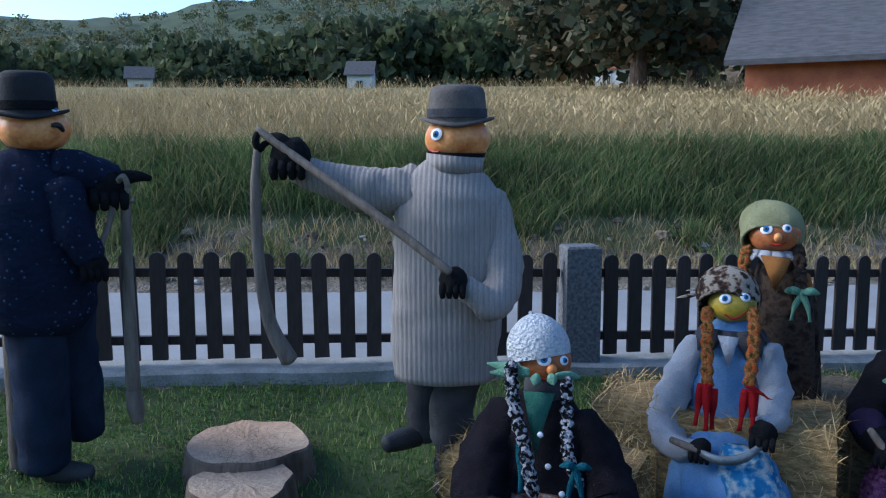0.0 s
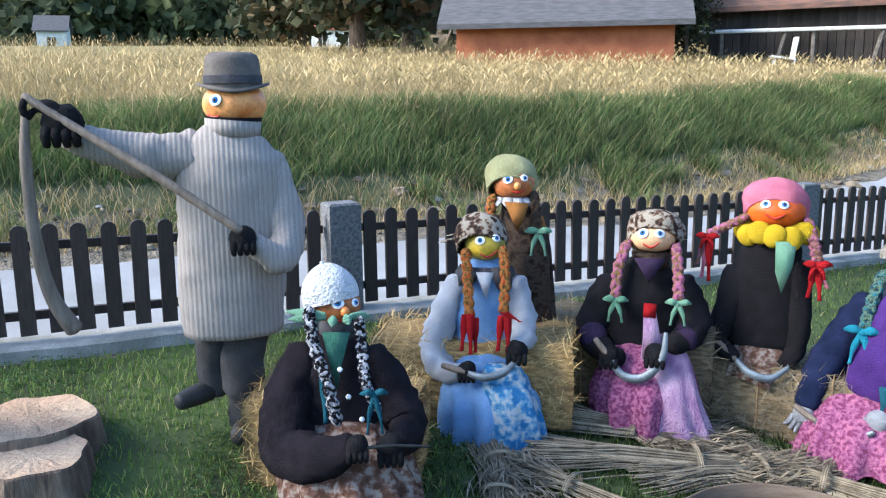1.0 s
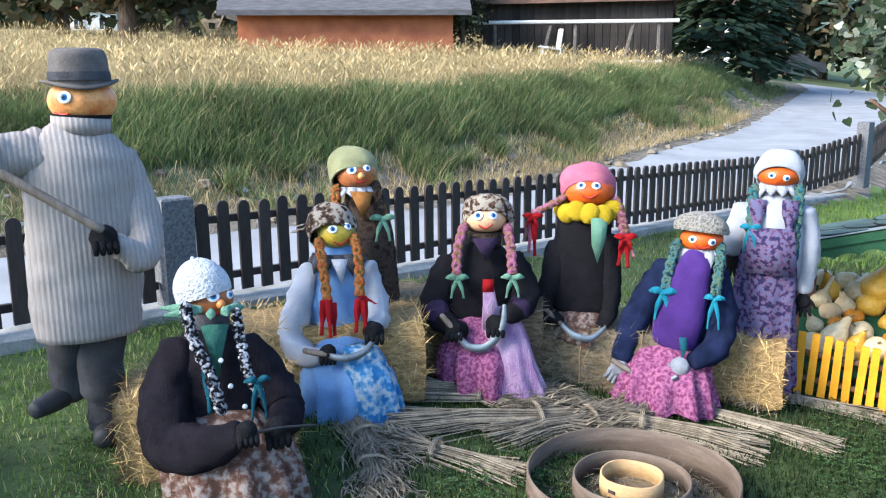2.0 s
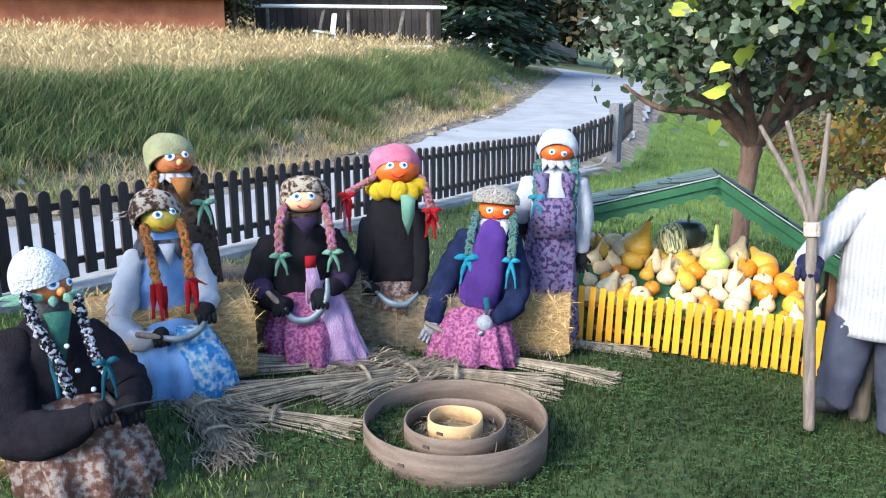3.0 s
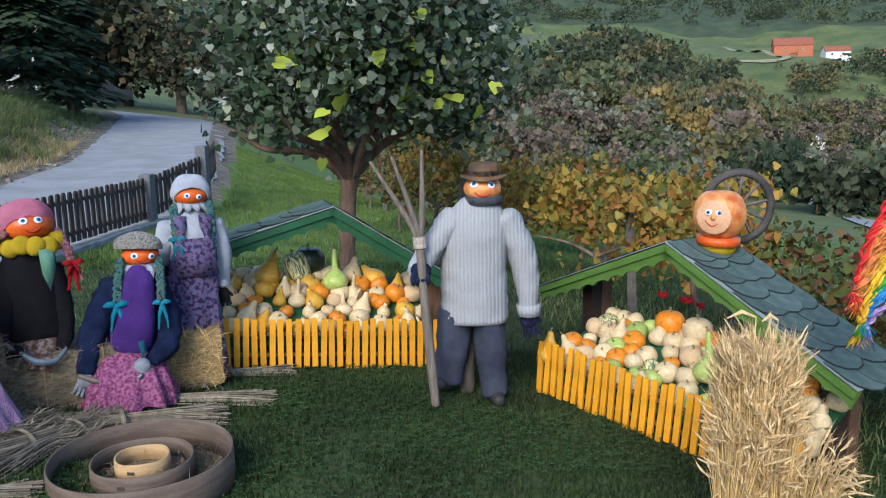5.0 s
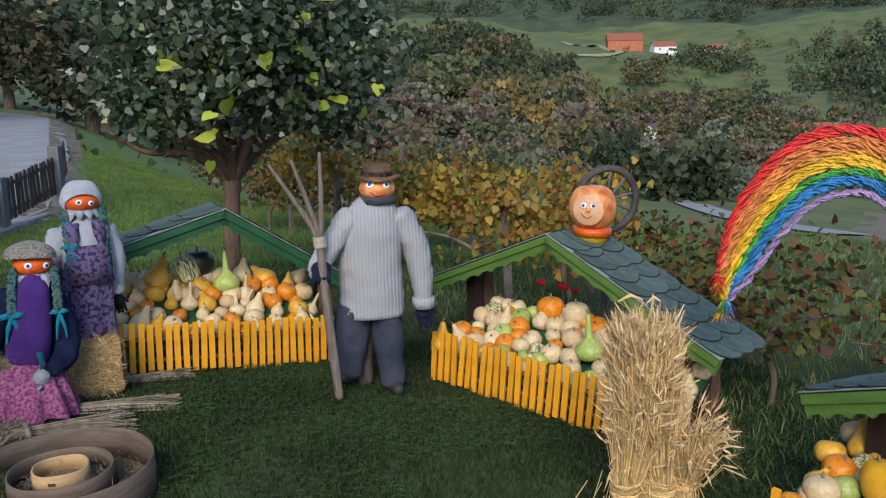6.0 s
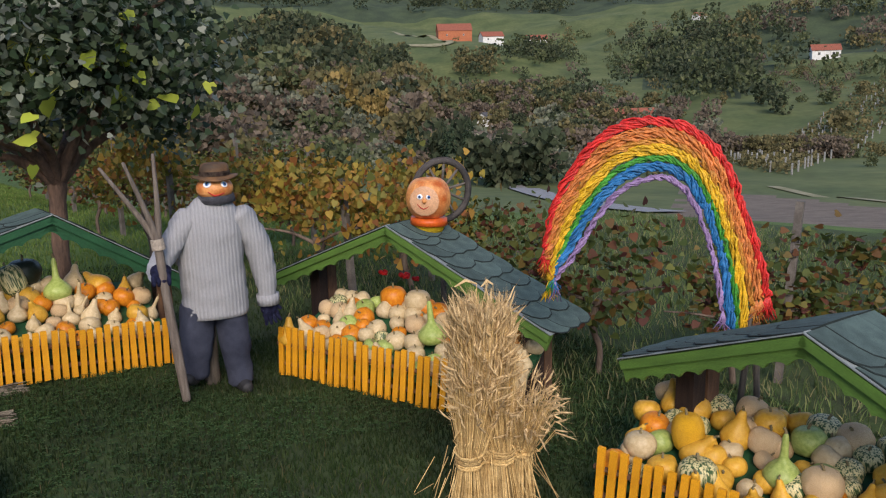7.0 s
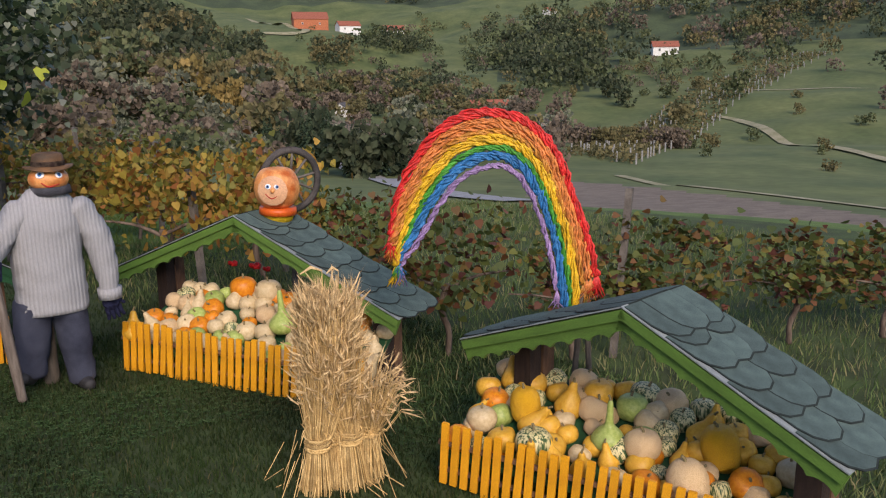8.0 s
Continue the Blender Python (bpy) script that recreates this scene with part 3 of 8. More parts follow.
def rag(g, path, w, material, thick=0.006):
    """A strip of cloth along a curve, slightly twisted."""
    pts = spline([Vector(p) for p in path], 5)
    verts, faces = [], []
    for i, p in enumerate(pts):
        a = 0.5 * math.sin(i * 0.7)
        s = Vector((math.cos(a), math.sin(a) * 0.6, 0.15 * math.sin(i * 1.3))) * w / 2 * (0.7 + 0.3 * math.sin(0.6 + i * 0.5))
        o = Vector((0, -thick, 0))
        verts += [p - s, p + s, p + s + o, p - s + o]
    for i in range(len(pts) - 1):
        for j in range(4):
            k = (j + 1) % 4
            faces.append((i * 4 + j, i * 4 + k, (i + 1) * 4 + k, (i + 1) * 4 + j))
    faces += [(3, 2, 1, 0), tuple(len(verts) - 4 + j for j in range(4))]
    g.add(verts, faces, material)


def skirt(g, path, radii, material, flat=0.75, folds=12, deep=0.15, seg=66, steps=6, phase=0.0):
    """A cloth sweep down path with folds that deepen towards the hem, the hem wavy."""
    pts = spline([Vector(p) for p in path], steps)
    rad = [v.x for v in spline([Vector((r, 0, 0)) for r in radii], steps)]
    verts, faces, n = [], [], len(pts)
    for i, p in enumerate(pts):
        t = i / (n - 1)
        for j in range(seg):
            a = 2 * math.pi * j / seg
            k = 1 + deep * t * math.sin(folds * a + phase + 1.5 * math.sin(2 * a)) + 0.07 * noise.noise(Vector((math.cos(a) * 2, math.sin(a) * 2, t * 3 + phase)))
            z = 0.02 * t * math.sin(5 * a + phase) if i == n - 1 else 0
            verts.append(p + Vector((math.cos(a) * rad[i] * k, math.sin(a) * rad[i] * k * flat, z)))
    for i in range(n - 1):
        for j in range(seg):
            k = (j + 1) % seg
            faces.append((i * seg + k, i * seg + j, (i + 1) * seg + j, (i + 1) * seg + k))
    faces.append(tuple(range(seg)))
    g.add(verts, faces, material)


def frill(g, c, r, teeth, drop, material, flat=0.8, thick=0.006, arc=(math.pi * 1.0, math.pi * 2.0)):
    """A collar cut into teeth that hangs in front of the neck."""
    c = Vector(c)
    for k in range(teeth):
        a0 = arc[0] + (arc[1] - arc[0]) * k / teeth
        a1 = arc[0] + (arc[1] - arc[0]) * (k + 1) / teeth
        am = (a0 + a1) / 2
        p = [c + Vector((math.cos(a) * r * q, math.sin(a) * r * q * flat, z)) for a, q, z in ((a0, 0.85, 0.012), (a1, 0.85, 0.012), (a1, 1.02, -drop * 0.25), (am, 1.12, -drop * random.uniform(0.8, 1.1)), (a0, 1.02, -drop * 0.25))]
        q = [v + Vector((0, thick, -thick)) for v in p]
        g.add(p + q, [(0, 1, 2, 3, 4), (9, 8, 7, 6, 5)] + [(i, i + 5, (i + 1) % 5 + 5, (i + 1) % 5) for i in range(5)], material)


def brim_hat(g, c, brim, crown, h, material, band=None, dip=0.02):
    """A felt hat: curled brim, band and a pinched crown."""
    c = Vector(c)
    seg = 30
    rings = [(crown * 1.0, 0.012, 0), (brim * 0.75, 0.0, dip * 0.5), (brim, 0.004, dip), (brim, 0.014, dip), (brim * 0.75, 0.012, dip * 0.5), (crown * 1.02, 0.02, 0)]
    rings += [(crown * k, h * z, 0) for k, z in ((1.0, 0.25), (0.98, 0.55), (0.95, 0.8), (0.88, 0.93), (0.7, 1.0), (0.35, 0.93), (0.05, 0.9))]
    verts, faces = [], []
    for r, z, d in rings:
        for j in range(seg):
            a = 2 * math.pi * j / seg
            verts.append(c + Vector((math.cos(a) * r, math.sin(a) * r * 0.95, z - d * math.sin(a) ** 2 + d * abs(math.cos(a)) * 0.5)))
    for i in range(len(rings) - 1):
        for j in range(seg):
            k = (j + 1) % seg
            faces.append((i * seg + j, i * seg + k, (i + 1) * seg + k, (i + 1) * seg + j))
    faces.append(tuple((len(rings) - 1) * seg + j for j in range(seg)))
    g.add(verts, faces, material)
    if band:
        g.tube([c + Vector((0, 0, 0.02)), c + Vector((0, 0, 0.05))], [crown * 1.04, crown * 1.03], band, seg=24, caps=False)


def shoe(g, heel, toe, r, material=None):
    heel, toe = Vector(heel), Vector(toe)
    material = material or M_SHOE
    g.smooth_tube([heel, heel.lerp(toe, 0.5), toe], [r, r * 0.95, r * 0.75], material, seg=12)


def headscarf(g, c, r, material, tail=None, low=0.31):
    """A cloth tied over the head: it covers the crown and the back, with a rolled edge and a loose tail behind."""
    c = Vector(c)
    tilt = Matrix.Rotation(radians(-50), 3, "X")
    g.ball(c, r, material, 28, 14, lo=low, hi=1.0, wob=0.10, freq=14, tilt=tilt)
    a = math.pi * low
    ring = [c + tilt @ Vector((math.cos(b) * math.sin(a) * r[0], math.sin(b) * math.sin(a) * r[1], -math.cos(a) * r[2])) for b in [2 * math.pi * j / 24 for j in range(25)]]
    g.tube(ring, [r[0] * 0.05] * 25, material, seg=7, wob=0.3, freq=40, caps=False)
    if tail:
        for k, q in enumerate(tail):
            rag(g, [c + Vector((0, r[1] * 0.6, 0)), (c + Vector(q)) / 2 + Vector((0, 0.04, 0.01)), Vector(q)], r[0] * (0.75 - 0.1 * k), material, 0.01)


def scarecrow(name, g, m, label):
    return thing(name, g, m, label, "scarecrow", "scarecrows in the garden")


# the man in the dark blue print shirt, seen from the side
g = Geo()
g.smooth_tube([(-0.075, 0.000, 0.634), (-0.074, 0.000, 0.361), (-0.077, 0.000, 0.083)], [0.1021, 0.0977, 0.0888], M_DARK_JEAN, wob=0.14)
g.smooth_tube([(0.023, 0.100, 0.604), (0.052, 0.120, 0.332), (0.068, 0.120, 0.137)], [0.1021, 0.0888, 0.0711], M_DARK_JEAN, wob=0.14)
shoe(g, (-0.070, -0.000, 0.055), (0.071, -0.030, 0.027), 0.0444)
g.smooth_tube([(-0.051, -0.000, 0.631), (-0.052, 0.000, 0.817), (-0.051, -0.000, 0.999), (-0.048, 0.000, 1.148), (-0.037, 0.000, 1.213)], [0.1776, 0.2043, 0.1954, 0.1643, 0.0888], M_NAVY_PRINT, seg=26, flat=0.8, wob=0.08)
arm(g, [(0.037, -0.050, 1.158), (0.118, -0.050, 1.146), (0.200, -0.050, 1.109)], [0.0844, 0.0799, 0.0755], M_NAVY_PRINT)
fist(g, (0.189, -0.060, 1.094), 0.0711, M_GLOVE)
g.smooth_tube([(0.218, -0.060, 1.117), (0.286, -0.060, 1.128), (0.336, -0.060, 1.118)], [0.0333, 0.0222, 0.0111], M_GLOVE, seg=9)
arm(g, [(0.041, -0.100, 1.101), (0.066, -0.140, 0.947), (0.115, -0.140, 0.854)], [0.0799, 0.0755, 0.0622], M_NAVY_PRINT)
fist(g, (0.124, -0.150, 0.829), 0.0489, M_GLOVE)
HC, HR = (-0.031, -0.000, 1.295), (0.1177, 0.1110, 0.0888)
g.ball(HC, HR, M_PUMPKIN, 28, 14, ribs=9, depth=0.04)
face(g, HC, HR, [(0.034, -0.000, 1.362)], 0.0222)
g.smooth_tube([(0.023, -0.100, 1.310), (0.044, -0.110, 1.309), (0.057, -0.100, 1.290)], [0.0067, 0.0111, 0.0067], M_PUPIL, seg=7)
brim_hat(g, (-0.049, -0.000, 1.344), 0.1332, 0.0933, 0.1510, M_BLACK_FELT, M_BLACK)
scarecrow("scarecrow", g, pose(-3.000, 1.250, 0.460, 0, 0, 90.0), "pumpkin-headed scarecrow in dark blue print shirt, black hat and dark jeans")
g = Geo()
g.smooth_tube([(-0.156, 0.120, 0.660), (-0.162, 0.120, 0.361), (-0.169, 0.120, 0.032)], [0.0333, 0.0311, 0.0333], M_STAKE, seg=10, wob=0.1)
thing("wooden_stake", g, pose(-3.000, 1.250, 0.460, 0, 0, 90.0), "grey weathered wooden stake behind the dark scarecrow", "stake")
M_TOOL = mat("worn_ash_wood", (0.20, 0.165, 0.135), (0.12, 0.095, 0.075), scale=7, stretch=(7, 7, 1), fine=90, bump=0.5, rough=0.7)
M_CORD = mat("pale_cord", (0.45, 0.38, 0.30), (0.3, 0.25, 0.2), scale=60, bump=0.5)
flail = empty("threshing_flail", pose(-3.000, 1.250, 0.460, 0, 0, 90.0), "old wooden threshing flail tied with pale cord", "flail", "threshing flails")
g = Geo()
g.smooth_tube([(0.244, -0.100, 1.054), (0.237, -0.100, 0.789), (0.235, -0.100, 0.538), (0.233, -0.100, 0.347)], [0.0178, 0.0200, 0.0244, 0.0266], M_TOOL, seg=10)
g.smooth_tube([(0.233, -0.100, 0.347), (0.237, -0.100, 0.281), (0.242, -0.100, 0.226)], [0.0266, 0.0311, 0.0222], M_TOOL, seg=10)
part("swingle", g, flail, smooth=True)
g = Geo()
g.smooth_tube([(0.206, -0.120, 1.047), (0.180, -0.130, 0.959), (0.137, -0.150, 0.864)], [0.0111, 0.0111, 0.0111], M_TOOL, seg=8)
part("handle", g, flail, smooth=True)
g = Geo()
for k in range(3):
    g.smooth_tube([(0.220, -0.110, 1.112), (0.238, -0.130, 1.132), (0.252, -0.120, 1.095), (0.242, -0.110, 1.043), (0.268, -0.120, 1.051)], [0.0111, 0.0111, 0.0111, 0.0133, 0.0089], M_CORD, seg=7, wob=0.3)
part("binding", g, flail, "pale cord binding", smooth=True)

# the man in the grey ribbed sweater with a flail
g = Geo()
g.smooth_tube([(-0.087, 0.060, 0.488), (-0.112, 0.080, 0.297), (-0.097, 0.080, 0.175)], [0.0754, 0.0709, 0.0576], M_TROUSER, wob=0.16)
g.smooth_tube([(0.026, 0.000, 0.496), (0.002, 0.000, 0.288), (0.013, -0.000, 0.169), (0.012, 0.000, 0.061)], [0.0842, 0.0842, 0.0732, 0.0754], M_TROUSER, wob=0.18)
shoe(g, (-0.136, 0.060, 0.186), (-0.246, -0.020, 0.175), 0.0443)
shoe(g, (0.010, 0.000, 0.037), (-0.024, -0.120, 0.050), 0.0532)
jersey(g, [(-0.022, 0.000, 0.452), (-0.021, 0.000, 0.590), (-0.005, -0.000, 0.769), (0.001, -0.000, 0.988), (0.000, -0.000, 1.117), (0.009, 0.000, 1.198), (0.014, 0.000, 1.227)], [0.188, 0.2000, 0.2090, 0.2060, 0.1951, 0.1375, 0.0975], M_SWEATER, 36, 0.72, 0.06)
g.tube([(0.013, 0.000, 1.202), (0.018, 0.000, 1.261)], [0.1020, 0.1042], M_SWEATER, seg=24)
arm(g, [(-0.129, -0.000, 1.132), (-0.277, -0.020, 1.135), (-0.427, -0.050, 1.166), (-0.552, -0.080, 1.222)], [0.1020, 0.0931, 0.0732, 0.0488], M_SWEATER, 0.14)
arm(g, [(0.129, -0.000, 1.103), (0.177, -0.040, 0.942), (0.186, -0.100, 0.798), (0.142, -0.180, 0.759), (0.066, -0.220, 0.821)], [0.0842, 0.0820, 0.0798, 0.0709, 0.0488], M_SWEATER, 0.14)
fist(g, (-0.558, -0.090, 1.262), 0.0709, M_GLOVE)
g.smooth_tube([(-0.577, -0.100, 1.278), (-0.599, -0.110, 1.313), (-0.632, -0.110, 1.323)], [0.0488, 0.0333, 0.0177], M_GLOVE, seg=9)
fist(g, (0.027, -0.240, 0.848), 0.0488, M_GLOVE)
HC, HR = (0.028, -0.000, 1.319), (0.1197, 0.1153, 0.0887)
g.ball(HC, HR, M_PUMPKIN, 28, 14, ribs=9, depth=0.03)
g.tube([(0.020, -0.000, 1.244), (0.021, 0.000, 1.271)], [0.0975, 0.1064], M_BLACK, seg=20)
face(g, HC, HR, [(-0.041, 0.000, 1.335)], 0.0288, [(-0.072, 0.000, 1.283), (-0.053, 0.000, 1.273), (-0.032, 0.000, 1.276)])
brim_hat(g, (0.025, -0.000, 1.374), 0.1330, 0.1042, 0.1330, M_FELT, M_GREY_CLOTH)
scarecrow("scarecrow", g, pose(-2.440, 2.560, 0.398, 0, 0, 59.7), "pumpkin-headed scarecrow in grey ribbed sweater, felt hat and grey trousers")
flail = empty("threshing_flail", pose(-2.440, 2.560, 0.398, 0, 0, 59.7), "old wooden threshing flail with a curved dark swingle", "flail", "threshing flails")
g = Geo()
g.smooth_tube([(-0.669, -0.120, 1.356), (-0.498, -0.160, 1.240), (-0.228, -0.240, 1.064), (0.017, -0.290, 0.885)], [0.0133, 0.0155, 0.0166, 0.0155], M_TOOL, seg=10)
part("handle", g, flail, "smooth pale handle", smooth=True)
g = Geo()
g.smooth_tube([(-0.672, -0.120, 1.290), (-0.684, -0.120, 1.126), (-0.679, -0.120, 0.869), (-0.647, -0.120, 0.663), (-0.580, -0.120, 0.526)], [0.0133, 0.0200, 0.0222, 0.0266, 0.0333], M_TOOL, seg=10)
part("swingle", g, flail, "dark curved beater", smooth=True)
g = Geo()
g.smooth_tube([(-0.662, -0.120, 1.352), (-0.674, -0.130, 1.318), (-0.665, -0.120, 1.286), (-0.642, -0.120, 1.306), (-0.602, -0.120, 1.317)], [0.0111, 0.0133, 0.0133, 0.0111, 0.0067], M_GLOVE, seg=7)
part("binding", g, flail, "dark leather binding", smooth=True)

# the seated woman with the white crochet hat
g = Geo()
skirt(g, [(-0.026, 0.000, 0.330), (-0.016, -0.100, 0.224), (0.008, -0.160, 0.106), (0.021, -0.160, -0.095)], [0.1337, 0.2005, 0.2253, 0.2387], M_BROWN_FLORAL, flat=0.85, phase=1.0)
g.smooth_tube([(-0.027, -0.000, 0.181), (-0.026, 0.000, 0.330), (-0.025, -0.000, 0.476), (-0.022, -0.000, 0.568), (-0.020, -0.000, 0.609)], [0.1814, 0.1757, 0.1489, 0.1050, 0.0649], M_PLUM, seg=30, flat=0.75, wob=0.11)
arm(g, [(-0.122, -0.000, 0.533), (-0.189, -0.060, 0.404), (-0.190, -0.160, 0.263), (-0.098, -0.260, 0.258), (0.011, -0.320, 0.311)], [0.0802, 0.0993, 0.1069, 0.0917, 0.0573], M_PLUM, 0.12)
arm(g, [(0.092, -0.000, 0.511), (0.176, -0.050, 0.379), (0.212, -0.120, 0.290), (0.160, -0.240, 0.285)], [0.0764, 0.0802, 0.0764, 0.0535], M_PLUM, 0.12)
fist(g, (0.033, -0.350, 0.332), 0.0382, M_GLOVE)
fist(g, (0.138, -0.300, 0.299), 0.0458, M_GLOVE)
g.poly([(-0.068, -0.130, 0.643), (0.025, -0.130, 0.639), (-0.004, -0.160, 0.549), (-0.026, -0.175, 0.457)], -0.012, M_DARK_GREEN)
g.tube([(-0.018, 0.000, 0.578), (-0.015, -0.000, 0.656)], [0.0687, 0.0611], M_GREY_CLOTH, seg=18)
for p in ((-0.013, -0.178, 0.526), (0.012, -0.190, 0.435), (0.054, -0.200, 0.358)):
    g.ball(p, 0.0095, M_EYE, 8, 6)
HC, HR = (-0.015, -0.000, 0.700), (0.0821, 0.0802, 0.0687)
g.ball(HC, HR, M_BROWN_PUMPKIN, 26, 14, ribs=10, depth=0.03)
face(g, HC, HR, [(-0.013, -0.000, 0.724), (0.045, -0.000, 0.718)], [0.0248, 0.0191], [(-0.030, -0.000, 0.668), (-0.003, -0.000, 0.659), (0.020, -0.000, 0.666)], nose=(0.010, -0.000, 0.695))
g.ball((-0.039, 0.010, 0.735), (0.0993, 0.0955, 0.1108), M_WHITE_KNIT, 30, 14, lo=0.42, wob=0.06, freq=14, tilt=Matrix.Rotation(radians(-12), 3, "X") @ Matrix.Rotation(radians(-12), 3, "Y"))
g.smooth_tube([(-0.052, 0.020, 0.821), (-0.066, 0.020, 0.849)], [0.0172, 0.0057], M_WHITE_KNIT, seg=8)
for a, b in (((-0.057, -0.100, 0.693), (-0.187, -0.060, 0.699)), ((-0.057, -0.100, 0.685), (-0.176, -0.080, 0.677)), ((0.027, -0.100, 0.685), (0.094, -0.060, 0.671)), ((-0.029, -0.130, 0.692), (-0.034, -0.150, 0.667)), ((0.012, -0.130, 0.694), (0.022, -0.150, 0.672))):
    g.smooth_tube([a, Vector(a).lerp(Vector(b), 0.5), b], [0.0095, 0.0172, 0.0038], M_GREEN_CLOTH, seg=8, flat=0.4)
braid(g, [(-0.110, -0.100, 0.715), (-0.095, -0.150, 0.608), (-0.054, -0.210, 0.491), (-0.027, -0.230, 0.361)], 0.0210, M_BRAID_BLACK)
braid(g, [(0.057, -0.100, 0.674), (0.062, -0.140, 0.578), (0.070, -0.200, 0.480), (0.104, -0.230, 0.402)], 0.0191, M_BRAID_BLACK)
rag(g, [(-0.064, -0.200, 0.527), (-0.066, -0.210, 0.453), (-0.064, -0.220, 0.363)], 0.0344, M_TEAL_CLOTH)
bow(g, (0.094, -0.240, 0.455), 0.0878, 0.1337, M_TEAL_CLOTH)
scarecrow("scarecrow", g, pose(-1.860, 2.620, 0.335, 0, 0, 52.6), "seated pumpkin-headed scarecrow woman in white crochet hat and dark cardigan")
g = Geo()
g.smooth_tube([(0.020, -0.370, 0.329), (0.135, -0.360, 0.330), (0.265, -0.340, 0.310)], [0.0057, 0.0057, 0.0038], M_PUPIL, seg=7)
thing("iron_rod", g, pose(-1.860, 2.620, 0.335, 0, 0, 52.6), "thin dark iron rod across the seated scarecrow's gloves", "rod")

# the seated woman in the light blue dress
M_STEEL = mat("dull_grey_steel", (0.20, 0.235, 0.26), (0.12, 0.14, 0.16), scale=14, fine=120, rough=0.5, metal=0.45, bump=0.15)


def sickle(path, m, wide, label, dark=False):
    """A curved grey blade on a short handle."""
    s = empty("sickle", m, label, "sickle", "sickles held by scarecrows")
    pts = spline([Vector(p) for p in path], 8)
    n = len(pts)
    verts, faces = [], []
    for i, p in enumerate(pts):
        d = (pts[min(i + 1, n - 1)] - pts[max(i - 1, 0)]).normalized()
        up = d.cross(Vector((0, 1, 0))).normalized()
        w = wide * (0.25 + 0.75 * math.sin(math.pi * min(1.0, 0.12 + 0.8 * i / (n - 1))))
        verts += [p - up * w / 2 + Vector((0, 0.004, 0)), p + up * w / 2 + Vector((0, 0.004, 0)), p + up * w / 2 - Vector((0, 0.004, 0)), p - up * w / 2 - Vector((0, 0.007, 0))]
    for i in range(n - 1):
        for j in range(4):
            k = (j + 1) % 4
            faces.append((i * 4 + j, i * 4 + k, (i + 1) * 4 + k, (i + 1) * 4 + j))
    faces += [(3, 2, 1, 0), tuple(len(verts) - 4 + j for j in range(4))]
    g = Geo()
    g.add(verts, faces, M_STEEL)
    part("blade", g, s, smooth=True)
    g = Geo()
    a = Vector(path[0])
    b = a + (a - Vector(path[1])).normalized() * 0.10
    g.smooth_tube([a, a.lerp(b, 0.5), b], [0.011, 0.014, 0.012], M_TOOL, seg=9)
    part("handle", g, s, "turned wooden handle", smooth=True)


g = Geo()
skirt(g, [(0.010, -0.000, 0.354), (0.008, -0.100, 0.217), (0.021, -0.160, 0.109), (0.012, -0.160, -0.043)], [0.1362, 0.1896, 0.1994, 0.1896], M_BLUE_DRESS, flat=0.8, phase=2.0)
skirt(g, [(0.075, -0.200, 0.301), (0.092, -0.240, 0.139), (0.101, -0.240, -0.062)], [0.0729, 0.1264, 0.1507], M_BLUE_FLORAL, flat=0.6, phase=0.4, folds=7)
g.smooth_tube([(-0.002, -0.000, 0.235), (-0.005, -0.000, 0.394), (-0.003, -0.000, 0.550), (-0.002, -0.000, 0.647), (-0.002, 0.000, 0.688)], [0.1605, 0.1556, 0.1362, 0.1118, 0.0729], M_BLUE_DRESS, seg=30, flat=0.72, wob=0.11)
arm(g, [(-0.117, -0.000, 0.608), (-0.183, -0.050, 0.463), (-0.213, -0.100, 0.324), (-0.161, -0.180, 0.268), (-0.093, -0.220, 0.276)], [0.0632, 0.0729, 0.0729, 0.0632, 0.0438], M_WHITE_CLOTH, 0.2)
arm(g, [(0.117, -0.000, 0.605), (0.155, -0.050, 0.484), (0.161, -0.120, 0.401), (0.134, -0.180, 0.380)], [0.0632, 0.0632, 0.0584, 0.0413], M_WHITE_CLOTH, 0.2)
fist(g, (-0.068, -0.240, 0.292), 0.0389, M_GLOVE)
fist(g, (0.133, -0.210, 0.369), 0.0462, M_GLOVE)
frill(g, (-0.002, -0.000, 0.673), 0.1264, 7, 0.0827, M_GREY_CLOTH)
g.poly([(-0.036, -0.130, 0.676), (0.036, -0.130, 0.675), (0.006, -0.150, 0.567)], -0.01, M_WHITE_CLOTH)
HC, HR = (-0.003, -0.000, 0.769), (0.0875, 0.0875, 0.0754)
g.ball(HC, HR, M_OLIVE_PUMPKIN, 26, 14, ribs=10, depth=0.03)
face(g, HC, HR, [(-0.022, -0.000, 0.799), (0.044, -0.000, 0.806)], [0.0243, 0.0219], [(-0.021, -0.000, 0.744), (0.011, -0.000, 0.728), (0.049, -0.000, 0.756)])
headscarf(g, (-0.025, 0.030, 0.794), (0.1167, 0.1118, 0.1070), M_FLORAL_SCARF, [(-0.191, 0.060, 0.765), (-0.161, 0.080, 0.792)])
braid(g, [(-0.084, -0.060, 0.754), (-0.070, -0.140, 0.635), (-0.059, -0.190, 0.500)], 0.0219, M_BRAID_MIX)
braid(g, [(0.072, -0.060, 0.764), (0.084, -0.130, 0.655), (0.079, -0.190, 0.522)], 0.0219, M_BRAID_MIX)
